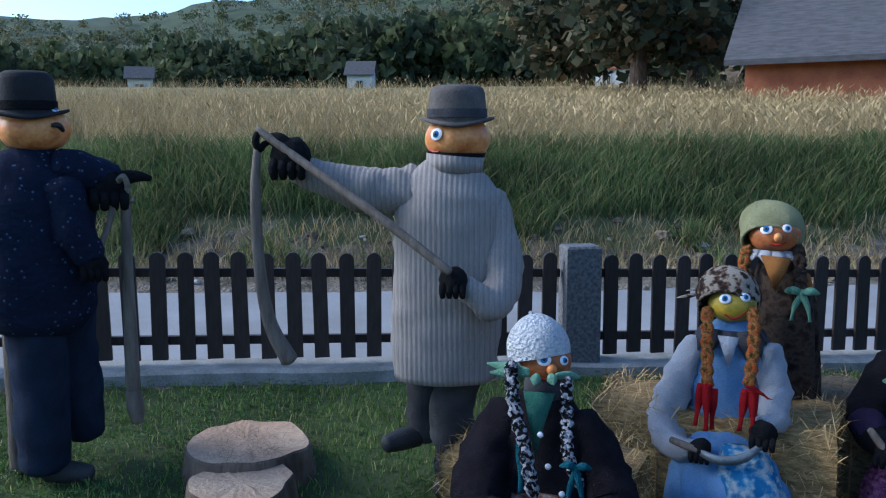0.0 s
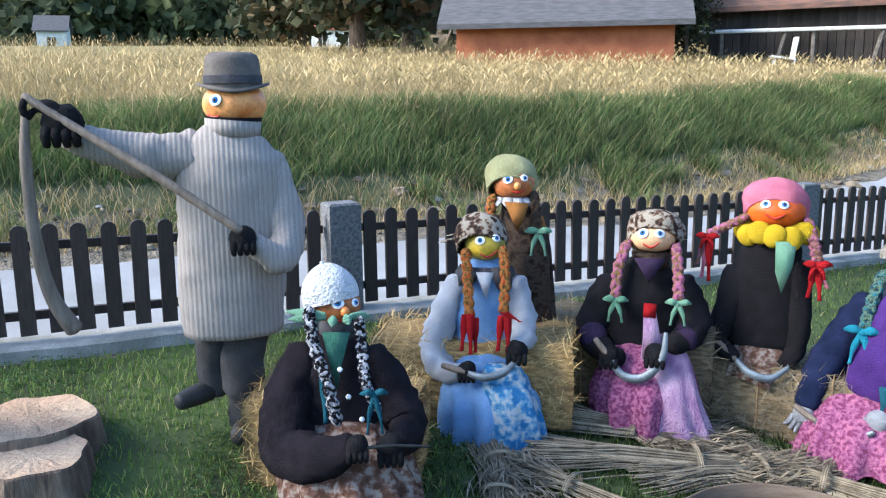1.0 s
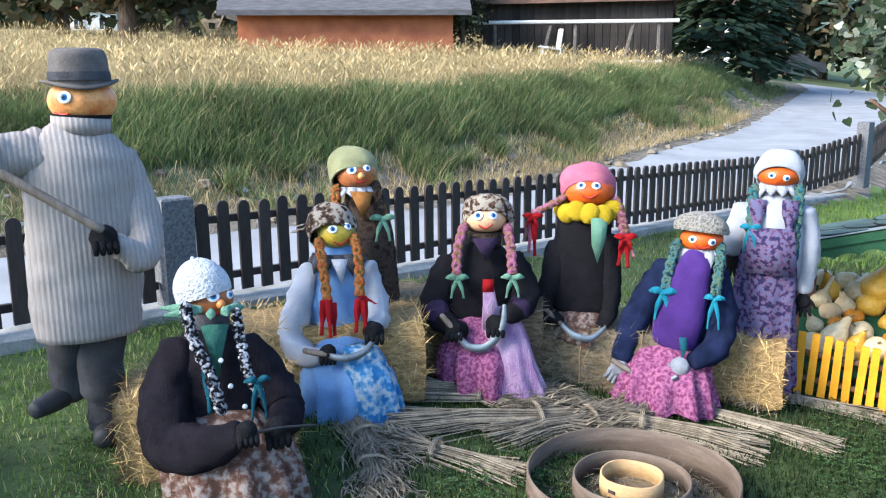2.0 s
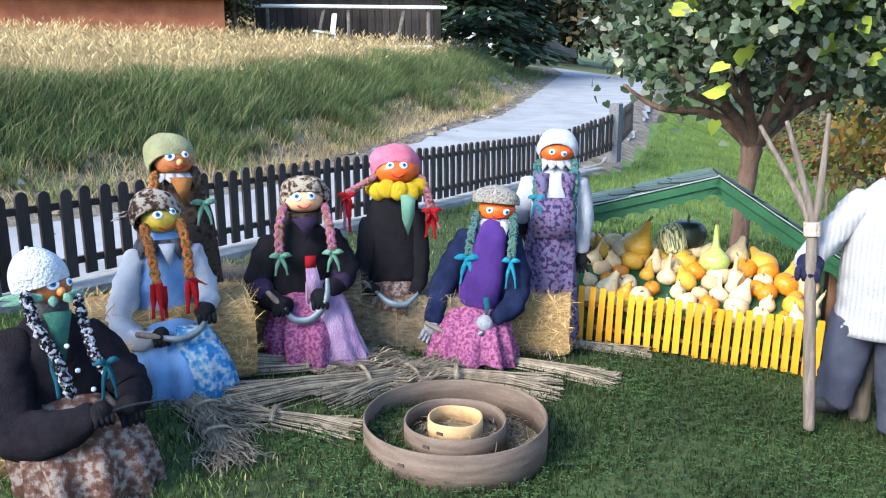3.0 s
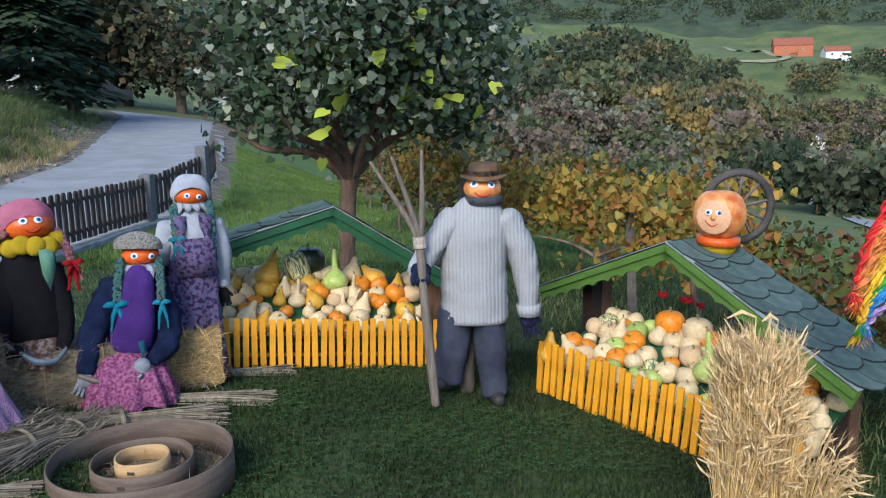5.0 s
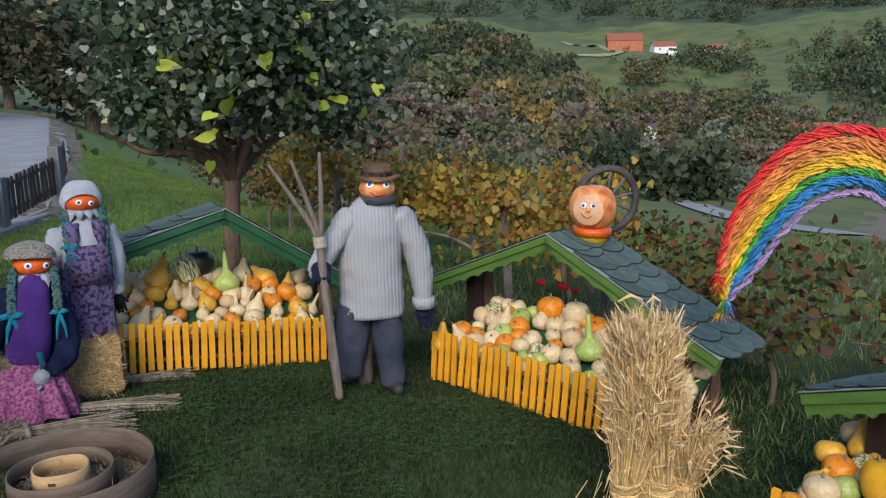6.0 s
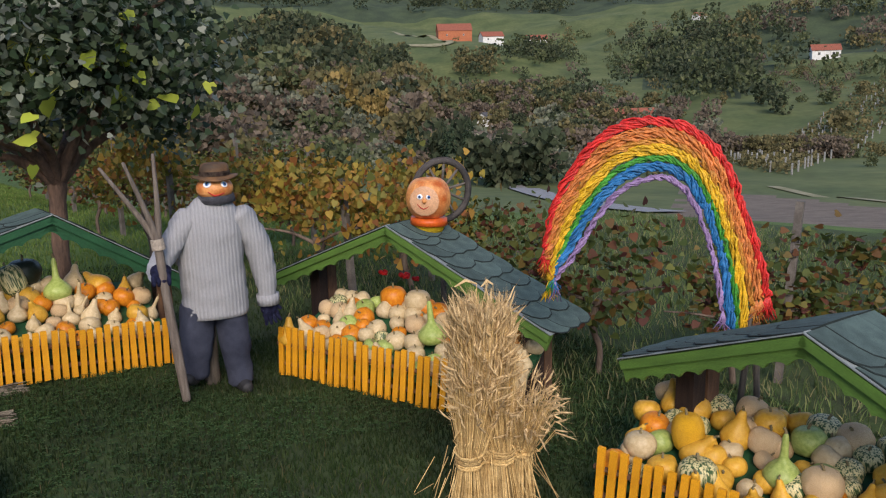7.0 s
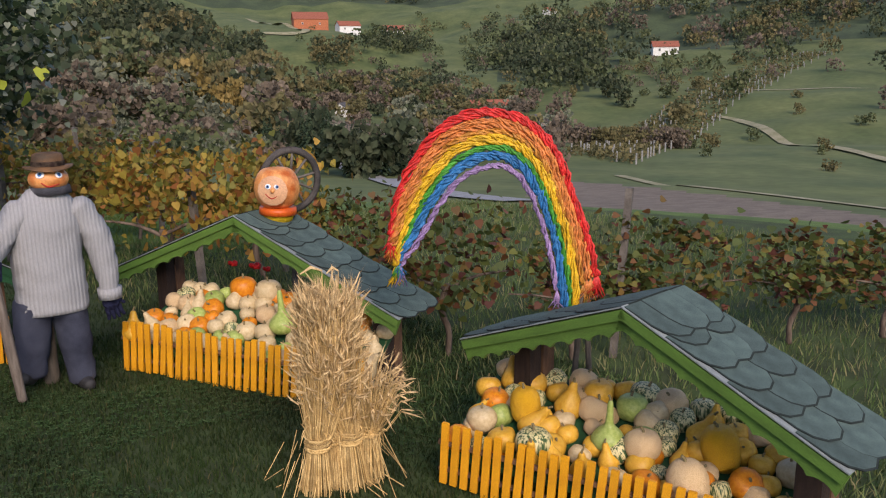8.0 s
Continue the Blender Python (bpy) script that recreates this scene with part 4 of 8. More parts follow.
for p, q in (((-0.075, -0.200, 0.515), (-0.091, -0.220, 0.366)), ((-0.056, -0.210, 0.518), (-0.053, -0.230, 0.354)), ((-0.037, -0.200, 0.502), (-0.034, -0.220, 0.360)), ((0.072, -0.200, 0.513), (0.056, -0.220, 0.368)), ((0.096, -0.200, 0.513), (0.099, -0.220, 0.363)), ((0.081, -0.210, 0.528), (0.148, -0.200, 0.487))):
    rag(g, [p, Vector(p).lerp(Vector(q), 0.5), q], 0.0365, M_RED_CLOTH)
scarecrow("scarecrow", g, pose(-1.970, 3.480, 0.347, 0, 0, 40.0), "seated pumpkin-headed scarecrow woman in light blue dress with red ribbons")
sickle([(-0.073, -0.270, 0.293), (0.002, -0.290, 0.279), (0.085, -0.280, 0.299), (0.146, -0.240, 0.358)], pose(-1.970, 3.480, 0.347, 0, 0, 40.0), 0.0316, "grey curved sickle held over a light blue skirt")

# the standing woman in the sage green scarf
g = Geo()
skirt(g, [(0.019, 0.000, 0.883), (0.034, -0.020, 0.683), (0.050, -0.020, 0.462), (0.065, -0.020, 0.005)], [0.0795, 0.1271, 0.1218, 0.1218], M_BROWN_COAT, flat=0.75, folds=6)
g.poly([(-0.044, -0.100, 0.911), (0.065, -0.100, 0.905), (0.039, -0.125, 0.830), (0.015, -0.135, 0.779)], -0.02, M_TAN_SHIRT)
arm(g, [(-0.097, 0.020, 0.814), (-0.153, 0.020, 0.649), (-0.164, 0.020, 0.454)], [0.0530, 0.0530, 0.0477], M_BROWN_COAT)
arm(g, [(0.083, 0.000, 0.816), (0.110, -0.000, 0.707), (0.115, 0.000, 0.591)], [0.0530, 0.0530, 0.0477], M_TAN_SHIRT)
open_hand(g, (0.115, 0.000, 0.547), 0.0424, M_GLOVE, (0.2, 0, -1))
HC, HR = (-0.007, 0.000, 0.983), (0.0980, 0.0954, 0.0821)
g.ball(HC, HR, M_BROWN_PUMPKIN, 26, 14, ribs=10, depth=0.03)
face(g, HC, HR, [(-0.031, -0.000, 1.009), (0.041, -0.000, 1.014)], [0.0265, 0.0212], [(-0.013, 0.000, 0.956), (0.014, 0.000, 0.950), (0.041, 0.000, 0.961)], nose=(0.012, 0.000, 0.980))
headscarf(g, (-0.023, 0.030, 0.995), (0.1245, 0.1166, 0.1218), M_GREEN_SCARF, [(-0.116, 0.050, 0.877)])
frill(g, (-0.007, 0.000, 0.913), 0.1007, 6, 0.0318, M_WHITE_CLOTH)
braid(g, [(-0.102, -0.030, 0.928), (-0.113, -0.080, 0.829), (-0.118, -0.100, 0.753)], 0.0238, M_BRAID_MIX)
braid(g, [(0.082, -0.030, 0.940), (0.097, -0.080, 0.841), (0.102, -0.100, 0.752)], 0.0238, M_BROWN_COAT)
bow(g, (0.107, -0.110, 0.775), 0.1166, 0.1060, M_GREEN_CLOTH)
scarecrow("scarecrow", g, pose(-2.080, 3.800, 0.359, 0, 0, 38.2), "standing pumpkin-headed scarecrow woman in sage headscarf and dark brown coat")

# the seated woman with the pale face and lilac apron
g = Geo()
skirt(g, [(0.003, 0.000, 0.367), (0.006, -0.100, 0.259), (0.004, -0.160, 0.141), (0.015, -0.160, -0.067)], [0.1468, 0.1940, 0.2098, 0.2098], M_PINK_FLORAL, flat=0.8, phase=0.6)
skirt(g, [(0.069, -0.140, 0.410), (0.098, -0.200, 0.269), (0.117, -0.240, 0.122), (0.157, -0.240, -0.044)], [0.0734, 0.1101, 0.1311, 0.1521], M_LILAC, flat=0.55, folds=8)
g.poly([(-0.005, -0.180, 0.519), (0.046, -0.180, 0.521), (0.080, -0.200, 0.348), (-0.005, -0.200, 0.318)], -0.015, M_LILAC)
g.box((0.020, -0.190, 0.528), (0.0524, 0.02, 0.0577), M_RED_CLOTH)
g.smooth_tube([(-0.000, 0.000, 0.282), (-0.009, 0.000, 0.422), (-0.012, 0.000, 0.560), (-0.004, 0.000, 0.655), (0.005, 0.000, 0.707)], [0.1783, 0.1888, 0.1783, 0.1311, 0.0787], M_BLACK, seg=30, flat=0.72, wob=0.10)
arm(g, [(-0.146, 0.000, 0.597), (-0.221, -0.050, 0.455), (-0.227, -0.100, 0.373), (-0.159, -0.180, 0.326), (-0.093, -0.220, 0.315)], [0.0839, 0.0839, 0.0734, 0.0577, 0.0420], M_BLACK, 0.12)
arm(g, [(0.133, 0.000, 0.605), (0.203, -0.050, 0.484), (0.192, -0.120, 0.422), (0.107, -0.200, 0.376)], [0.0839, 0.0787, 0.0734, 0.0472], M_BLACK, 0.12)
arm(g, [(-0.238, -0.100, 0.397), (-0.203, -0.140, 0.350)], [0.0734, 0.0629], M_MAUVE)
arm(g, [(0.202, -0.100, 0.430), (0.160, -0.170, 0.401)], [0.0734, 0.0603], M_MAUVE)
fist(g, (-0.141, -0.240, 0.330), 0.0446, M_GLOVE)
fist(g, (0.050, -0.260, 0.360), 0.0472, M_GLOVE)
g.poly([(-0.056, -0.110, 0.738), (0.075, -0.110, 0.741), (0.012, -0.140, 0.636)], -0.012, M_MAUVE)
g.tube([(0.011, 0.000, 0.680), (0.009, 0.000, 0.750)], [0.0787, 0.0839], M_BROWN_COAT, seg=18)
HC, HR = (0.015, 0.000, 0.815), (0.1023, 0.0996, 0.0734)
g.ball(HC, HR, M_PEACH, 26, 14, ribs=10, depth=0.015)
face(g, HC, HR, [(-0.025, 0.000, 0.843), (0.045, 0.000, 0.844)], [0.0288, 0.0262], [(-0.023, 0.000, 0.798), (0.011, 0.000, 0.782), (0.044, 0.000, 0.805)])
headscarf(g, (0.023, 0.030, 0.831), (0.1285, 0.1206, 0.0996), M_FLORAL_SCARF, [(0.139, 0.050, 0.798)])
braid(g, [(-0.090, -0.050, 0.797), (-0.122, -0.120, 0.691), (-0.128, -0.160, 0.568)], 0.0236, M_BRAID_PINK)
braid(g, [(0.116, -0.050, 0.789), (0.130, -0.120, 0.685), (0.135, -0.160, 0.576)], 0.0236, M_BRAID_PINK)
bow(g, (-0.125, -0.180, 0.560), 0.1049, 0.0944, M_GREEN_CLOTH)
bow(g, (0.135, -0.180, 0.561), 0.1049, 0.0944, M_GREEN_CLOTH)
scarecrow("scarecrow", g, pose(-1.560, 4.100, 0.302, 0, 0, 29.2), "seated pale-faced scarecrow woman in black cardigan, lilac apron and pink skirt")
sickle([(-0.135, -0.270, 0.329), (-0.077, -0.290, 0.264), (0.010, -0.300, 0.266), (0.079, -0.300, 0.353), (0.091, -0.280, 0.461)], pose(-1.560, 4.100, 0.302, 0, 0, 29.2), 0.0367, "grey curved sickle held over a lilac apron")

# the woman with the pink scarf
g = Geo()
skirt(g, [(-0.005, 0.000, 0.398), (-0.005, -0.040, 0.297), (0.004, -0.060, 0.242)], [0.1141, 0.1413, 0.1522], M_BROWN_FLORAL, flat=0.7)
g.smooth_tube([(0.006, 0.000, 0.393), (-0.008, 0.000, 0.565), (-0.001, 0.000, 0.731), (0.020, 0.000, 0.826), (0.028, 0.000, 0.872)], [0.1630, 0.1685, 0.1467, 0.1141, 0.0761], M_BLACK, seg=26, flat=0.6, wob=0.06)
g.poly([(0.029, -0.130, 0.862), (0.112, -0.100, 0.861), (0.103, -0.130, 0.762), (0.064, -0.160, 0.648), (0.035, -0.155, 0.737)], -0.012, M_GREEN_CLOTH)
arm(g, [(-0.123, 0.000, 0.697), (-0.154, -0.040, 0.538), (-0.191, -0.080, 0.393), (-0.107, -0.140, 0.342)], [0.0706, 0.0652, 0.0543, 0.0353], M_BLACK)
arm(g, [(0.116, 0.000, 0.737), (0.141, -0.040, 0.557), (0.135, -0.060, 0.384), (0.083, -0.100, 0.310)], [0.0652, 0.0598, 0.0516, 0.0326], M_BLACK)
HC, HR = (0.020, 0.000, 0.978), (0.1223, 0.1168, 0.0869)
g.ball(HC, HR, M_RED_PUMPKIN, 28, 14, ribs=10, depth=0.02)
face(g, HC, HR, [(-0.020, 0.000, 1.014), (0.051, -0.000, 1.014)], [0.0245, 0.0245], [(-0.018, 0.000, 0.972), (0.019, 0.000, 0.955), (0.058, 0.000, 0.974)])
headscarf(g, (0.014, 0.030, 0.995), (0.1413, 0.1304, 0.1087), M_PINK_SCARF)
for k in range(7):
    a = math.pi * (1.0 + k / 6)
    c = Vector((0.024, 0.000, 0.893)) + Vector((math.cos(a) * 0.1250, math.sin(a) * 0.1141, -0.012 * math.sin(k * 2.1)))
    g.ball(c - Vector((0, 0, 0.012)), (0.050, 0.026, 0.052), M_YELLOW_FELT, 14, 9, wob=0.12, freq=20)
braid(g, [(-0.088, -0.030, 0.952), (-0.157, -0.050, 0.915), (-0.242, -0.060, 0.871)], 0.0245, M_BRAID_PINK)
braid(g, [(0.148, -0.040, 0.944), (0.177, -0.070, 0.859), (0.196, -0.080, 0.778)], 0.0245, M_BRAID_PINK)
for p, q, w in (((-0.251, -0.070, 0.861), (-0.270, -0.070, 0.670), M_PINK_SCARF), ((-0.246, -0.070, 0.862), (-0.238, -0.080, 0.658), M_RED_CLOTH), ((-0.257, -0.070, 0.861), (-0.294, -0.070, 0.729), M_BRAID_PINK), ((0.191, -0.090, 0.769), (0.166, -0.090, 0.620), M_RED_CLOTH), ((0.201, -0.090, 0.769), (0.215, -0.100, 0.614), M_RED_CLOTH), ((0.196, -0.090, 0.769), (0.241, -0.090, 0.667), M_PINK_SCARF)):
    rag(g, [p, Vector(p).lerp(Vector(q), 0.5), q], 0.0380, w)
bow(g, (-0.251, -0.080, 0.858), 0.0978, 0.0543, M_RED_CLOTH)
bow(g, (0.198, -0.100, 0.766), 0.1087, 0.0598, M_RED_CLOTH)
scarecrow("scarecrow", g, pose(-1.170, 4.440, 0.259, 0, 0, 21.9), "pumpkin-headed scarecrow woman with pink headscarf and yellow felt collar")
sickle([(-0.101, -0.160, 0.337), (-0.042, -0.190, 0.292), (0.042, -0.190, 0.277), (0.116, -0.150, 0.325)], pose(-1.170, 4.440, 0.259, 0, 0, 21.9), 0.0326, "dark curved sickle above a straw bale")

# the seated woman with the beige crochet hat
g = Geo()
skirt(g, [(-0.091, 0.000, 0.366), (-0.097, -0.100, 0.229), (-0.097, -0.150, 0.140), (-0.098, -0.160, 0.016)], [0.1312, 0.1937, 0.2186, 0.2436], M_PINK_FLORAL, flat=0.8, phase=1.4)
g.smooth_tube([(-0.066, -0.000, 0.265), (-0.026, 0.000, 0.433), (0.007, 0.000, 0.598), (0.026, 0.000, 0.712)], [0.1812, 0.1749, 0.1437, 0.0875], M_NAVY, seg=26, flat=0.7, wob=0.06)
g.smooth_tube([(-0.064, -0.130, 0.331), (-0.026, -0.120, 0.497), (0.007, -0.090, 0.651), (0.029, -0.050, 0.739)], [0.1124, 0.1062, 0.0875, 0.0625], M_PURPLE, seg=20, flat=0.55, wob=0.08)
arm(g, [(-0.114, 0.000, 0.664), (-0.204, -0.050, 0.497), (-0.278, -0.120, 0.336), (-0.302, -0.180, 0.231)], [0.0812, 0.0843, 0.0750, 0.0531], M_NAVY, 0.12)
arm(g, [(0.103, 0.000, 0.647), (0.152, -0.050, 0.461), (0.131, -0.120, 0.316), (0.036, -0.200, 0.260)], [0.0750, 0.0812, 0.0781, 0.0531], M_NAVY, 0.12)
open_hand(g, (-0.307, -0.200, 0.192), 0.0437, M_GREY_GLOVE, (-0.5, 0, -1))
open_hand(g, (-0.021, -0.240, 0.241), 0.0469, M_GREY_GLOVE, (-0.6, 0, -0.7))
HC, HR = (0.036, 0.000, 0.816), (0.1031, 0.0968, 0.0687)
g.ball(HC, HR, M_RED_PUMPKIN, 26, 14, ribs=10, depth=0.02)
face(g, HC, HR, [(-0.002, 0.000, 0.826), (0.087, 0.000, 0.816)], [0.0219, 0.0219], [(0.008, 0.000, 0.800), (0.042, 0.000, 0.784), (0.081, 0.000, 0.793)])
g.ball((0.030, 0.010, 0.862), (0.1312, 0.1218, 0.0843), M_BEIGE_KNIT, 30, 12, lo=0.44, wob=0.05, freq=14, tilt=Matrix.Rotation(radians(-10), 3, "X") @ Matrix.Rotation(radians(5), 3, "Y"))
frill(g, (0.033, 0.000, 0.761), 0.1124, 7, 0.0687, M_WHITE_CLOTH)
braid(g, [(-0.074, -0.040, 0.808), (-0.099, -0.100, 0.686), (-0.112, -0.130, 0.584)], 0.0250, M_BRAID_BLUE)
braid(g, [(0.127, -0.040, 0.800), (0.125, -0.100, 0.684), (0.115, -0.130, 0.570)], 0.0250, M_BRAID_BLUE)
bow(g, (-0.118, -0.150, 0.570), 0.1312, 0.1374, M_CYAN_CLOTH)
bow(g, (0.115, -0.150, 0.555), 0.0937, 0.1437, M_CYAN_CLOTH)
rag(g, [(-0.014, -0.210, 0.377), (-0.008, -0.220, 0.315), (-0.021, -0.220, 0.251)], 0.0375, M_TEAL_CLOTH)
scarecrow("scarecrow", g, pose(-0.660, 4.580, 0.203, 0, 0, 9.9), "seated pumpkin-headed scarecrow woman in navy cardigan and beige crochet hat")
sickle([(-0.249, -0.250, 0.195), (-0.187, -0.270, 0.169), (-0.095, -0.280, 0.158), (-0.027, -0.280, 0.209)], pose(-0.660, 4.580, 0.203, 0, 0, 9.9), 0.0344, "grey curved sickle held over a pink skirt")

# the standing woman in the printed dress
g = Geo()
skirt(g, [(0.018, 0.000, 0.914), (0.013, -0.010, 0.677), (0.003, -0.020, 0.367), (0.006, -0.020, 0.060)], [0.1122, 0.1452, 0.1452, 0.1584], M_DRESS_PRINT, flat=0.75, folds=7)
g.smooth_tube([(0.027, 0.000, 0.641), (0.026, 0.000, 0.812), (0.024, 0.000, 0.964), (0.030, 0.000, 1.041)], [0.1386, 0.1518, 0.1452, 0.0726], M_WHITE_CLOTH, seg=24, flat=0.7, wob=0.06)
for x0, x1 in (((-0.049, -0.080, 1.025), (-0.047, -0.125, 0.867)), ((0.095, -0.080, 1.026), (0.096, -0.125, 0.868))):
    rag(g, [x0, Vector(x0).lerp(Vector(x1), 0.5), x1], 0.0858, M_DRESS_PRINT, 0.012)
g.poly([(-0.080, -0.128, 0.894), (0.122, -0.128, 0.895), (0.151, -0.130, 0.670), (-0.098, -0.130, 0.668)], -0.012, M_DRESS_PRINT)
arm(g, [(-0.109, 0.000, 0.963), (-0.155, 0.000, 0.828), (-0.162, -0.000, 0.735)], [0.0726, 0.0660, 0.0429], M_WHITE_CLOTH)
arm(g, [(0.150, 0.000, 0.965), (0.190, 0.000, 0.780), (0.183, 0.000, 0.573)], [0.0660, 0.0627, 0.0429], M_WHITE_CLOTH)
open_hand(g, (-0.162, 0.000, 0.694), 0.0396, M_GLOVE, (0.1, 0, -1))
open_hand(g, (0.181, 0.000, 0.518), 0.0396, M_GLOVE, (0.1, 0, -1))
HC, HR = (0.029, 0.000, 1.137), (0.0990, 0.0957, 0.0660)
g.ball(HC, HR, M_RED_PUMPKIN, 26, 14, ribs=10, depth=0.02)
face(g, HC, HR, [(0.002, 0.000, 1.144), (0.068, -0.000, 1.134)], [0.0198, 0.0198])
headscarf(g, (0.029, 0.020, 1.158), (0.1188, 0.1122, 0.0990), M_WHITE_CLOTH)
frill(g, (0.029, 0.000, 1.088), 0.0990, 6, 0.0528, M_WHITE_CLOTH)
braid(g, [(-0.076, -0.030, 1.084), (-0.075, -0.080, 0.959), (-0.073, -0.120, 0.826)], 0.0264, M_BRAID_BLUE)
braid(g, [(0.128, -0.030, 1.092), (0.128, -0.080, 0.960), (0.120, -0.120, 0.801)], 0.0264, M_BRAID_BLUE)
bow(g, (-0.073, -0.130, 0.888), 0.0990, 0.1188, M_CYAN_CLOTH)
rag(g, [(0.123, -0.120, 0.835), (0.131, -0.120, 0.752), (0.122, -0.120, 0.681)], 0.0462, M_TEAL_CLOTH)
scarecrow("scarecrow", g, pose(-0.370, 4.880, 0.171, 0, 0, 5.9), "standing pumpkin-headed scarecrow woman in blue printed dress and white scarf")

# the man in the off-white cable sweater
MAN = pose(1.302, 4.450, 0.056, 0, 0, -17.1) @ Matrix.Diagonal((0.96, 0.96, 0.96, 1))
g = Geo()
g.smooth_tube([(-0.118, 0.000, 0.533), (-0.151, 0.000, 0.314), (-0.185, 0.000, 0.072)], [0.1153, 0.1085, 0.0916], M_JEAN, wob=0.16)
g.smooth_tube([(0.083, 0.000, 0.520), (0.095, 0.000, 0.248), (0.120, 0.000, -0.018)], [0.1119, 0.1018, 0.0814], M_JEAN, wob=0.16)
shoe(g, (-0.192, 0.020, 0.038), (-0.237, -0.100, 0.074), 0.0509)
shoe(g, (0.120, 0.000, -0.033), (0.146, -0.120, -0.037), 0.0509)
jersey(g, [(-0.007, 0.000, 0.480), (-0.008, 0.000, 0.644), (-0.011, -0.000, 0.856), (0.007, 0.000, 1.066), (0.032, 0.000, 1.184), (0.045, 0.000, 1.238)], [0.2120, 0.2103, 0.2103, 0.2103, 0.1628, 0.1153], M_ARAN, 36, 0.68, 0.06)
arm(g, [(0.181, 0.000, 1.137), (0.286, 0.000, 0.931), (0.325, 0.000, 0.721), (0.337, -0.000, 0.537)], [0.1018, 0.1018, 0.0882, 0.0644], M_ARAN, 0.12)
g.tube([(0.336, 0.000, 0.573), (0.338, 0.000, 0.501)], [0.0780, 0.0746], M_ARAN, seg=18)
arm(g, [(-0.123, 0.000, 1.141), (-0.222, -0.060, 1.022), (-0.307, -0.120, 0.905), (-0.344, -0.160, 0.830)], [0.1018, 0.0916, 0.0746, 0.0611], M_ARAN, 0.14)
arm(g, [(-0.320, -0.120, 0.925), (-0.363, -0.130, 0.844), (-0.374, -0.120, 0.772)], [0.0678, 0.0678, 0.0441], M_WHITE_CLOTH, 0.2)
fist(g, (-0.335, -0.200, 0.832), 0.0644, M_BLUE_GLOVE)
open_hand(g, (0.338, 0.000, 0.473), 0.0577, M_BLUE_GLOVE, (0.15, 0, -0.6))
g.tube([(0.052, 0.000, 1.225), (0.051, -0.000, 1.273)], [0.1221, 0.1153], M_GREY_CLOTH, seg=20)
HC, HR = (0.047, 0.000, 1.317), (0.1187, 0.1153, 0.0848)
g.ball(HC, HR, M_PUMPKIN, 28, 14, ribs=9, depth=0.02)
face(g, HC, HR, [(-0.004, 0.000, 1.354), (0.100, 0.000, 1.348)], [0.0305, 0.0271], [(-0.003, 0.000, 1.306), (0.038, 0.000, 1.279), (0.098, 0.000, 1.293)])
brim_hat(g, (0.053, -0.000, 1.381), 0.1458, 0.0950, 0.0984, M_BROWN_HAT, M_BROWN_COAT, dip=0.015)
scarecrow("scarecrow", g, MAN, "pumpkin-headed scarecrow in off-white cable sweater, jeans and brown hat")
g = Geo()
g.smooth_tube([(-0.057, 0.130, 0.499), (-0.061, 0.130, 0.237), (-0.065, 0.130, -0.049)], [0.0475, 0.0475, 0.0509], M_STAKE, seg=10, wob=0.1)
thing("wooden_stake", g, MAN, "weathered wooden stake behind the white-sweatered scarecrow", "stake")
fork = empty("hay_fork", MAN, "old wooden hay fork with three long tines", "hay fork")
g = Geo()
g.smooth_tube([(-0.335, -0.240, 1.036), (-0.318, -0.250, 0.735), (-0.283, -0.270, 0.327), (-0.254, -0.280, 0.005)], [0.0271, 0.0271, 0.0305, 0.0271], M_TOOL, seg=10)
part("handle", g, fork, smooth=True)
for tip in ((-0.624, -0.200, 1.505), (-0.485, -0.300, 1.539), (-0.314, -0.220, 1.574)):
    g = Geo()
    a = Vector((-0.335, -0.240, 1.030))
    g.smooth_tube([a, a.lerp(Vector(tip), 0.3) + Vector((0.01, 0, 0)), tip], [0.0237, 0.0187, 0.0102], M_TOOL, seg=8)
    part("tine", g, fork, smooth=True)
g = Geo()
g.tube([(-0.339, -0.240, 1.056), (-0.332, -0.240, 0.989)], [0.0407, 0.0407], M_CORD, seg=12)
part("binding", g, fork, "pale cord binding")


# ---- pumpkin stalls ----
M_GREEN_PAINT = mat("leaf_green_paint", (0.10, 0.19, 0.035), (0.075, 0.14, 0.028), scale=5, fine=70, rough=0.5, bump=0.12, stretch=(1, 1, 4))
M_DARK_GREEN_PAINT = mat("dark_green_paint", (0.022, 0.085, 0.035), (0.016, 0.06, 0.026), scale=5, fine=70, rough=0.5, bump=0.12)
M_SHINGLE = mat("grey_green_shingle", (0.085, 0.125, 0.112), (0.055, 0.082, 0.075), scale=12, fine=300, rough=0.95, bump=0.4, objvar=0.18)
M_SHINGLE_EDGE = mat("shingle_edge", (0.02, 0.028, 0.026), (0.014, 0.02, 0.018), scale=20, rough=1.0)
M_DRIP = mat("pale_metal_edge", (0.24, 0.27, 0.26), (0.18, 0.2, 0.2), scale=14, rough=0.5, bump=0.1)
M_YELLOW_PAINT = mat("yellow_paint", (0.72, 0.33, 0.012), (0.58, 0.25, 0.01), scale=7, fine=90, rough=0.5, bump=0.25, stretch=(3, 3, 1), objvar=0.10)
M_DARK_WOOD = mat("dark_stained_timber", (0.035, 0.02, 0.014), (0.018, 0.011, 0.009), scale=8, fine=80, rough=0.7, bump=0.4, stretch=(5, 5, 1))
M_BROWN_WOOD = mat("brown_timber", (0.14, 0.075, 0.04), (0.08, 0.042, 0.025), scale=8, fine=80, rough=0.75, bump=0.4, stretch=(5, 5, 1))


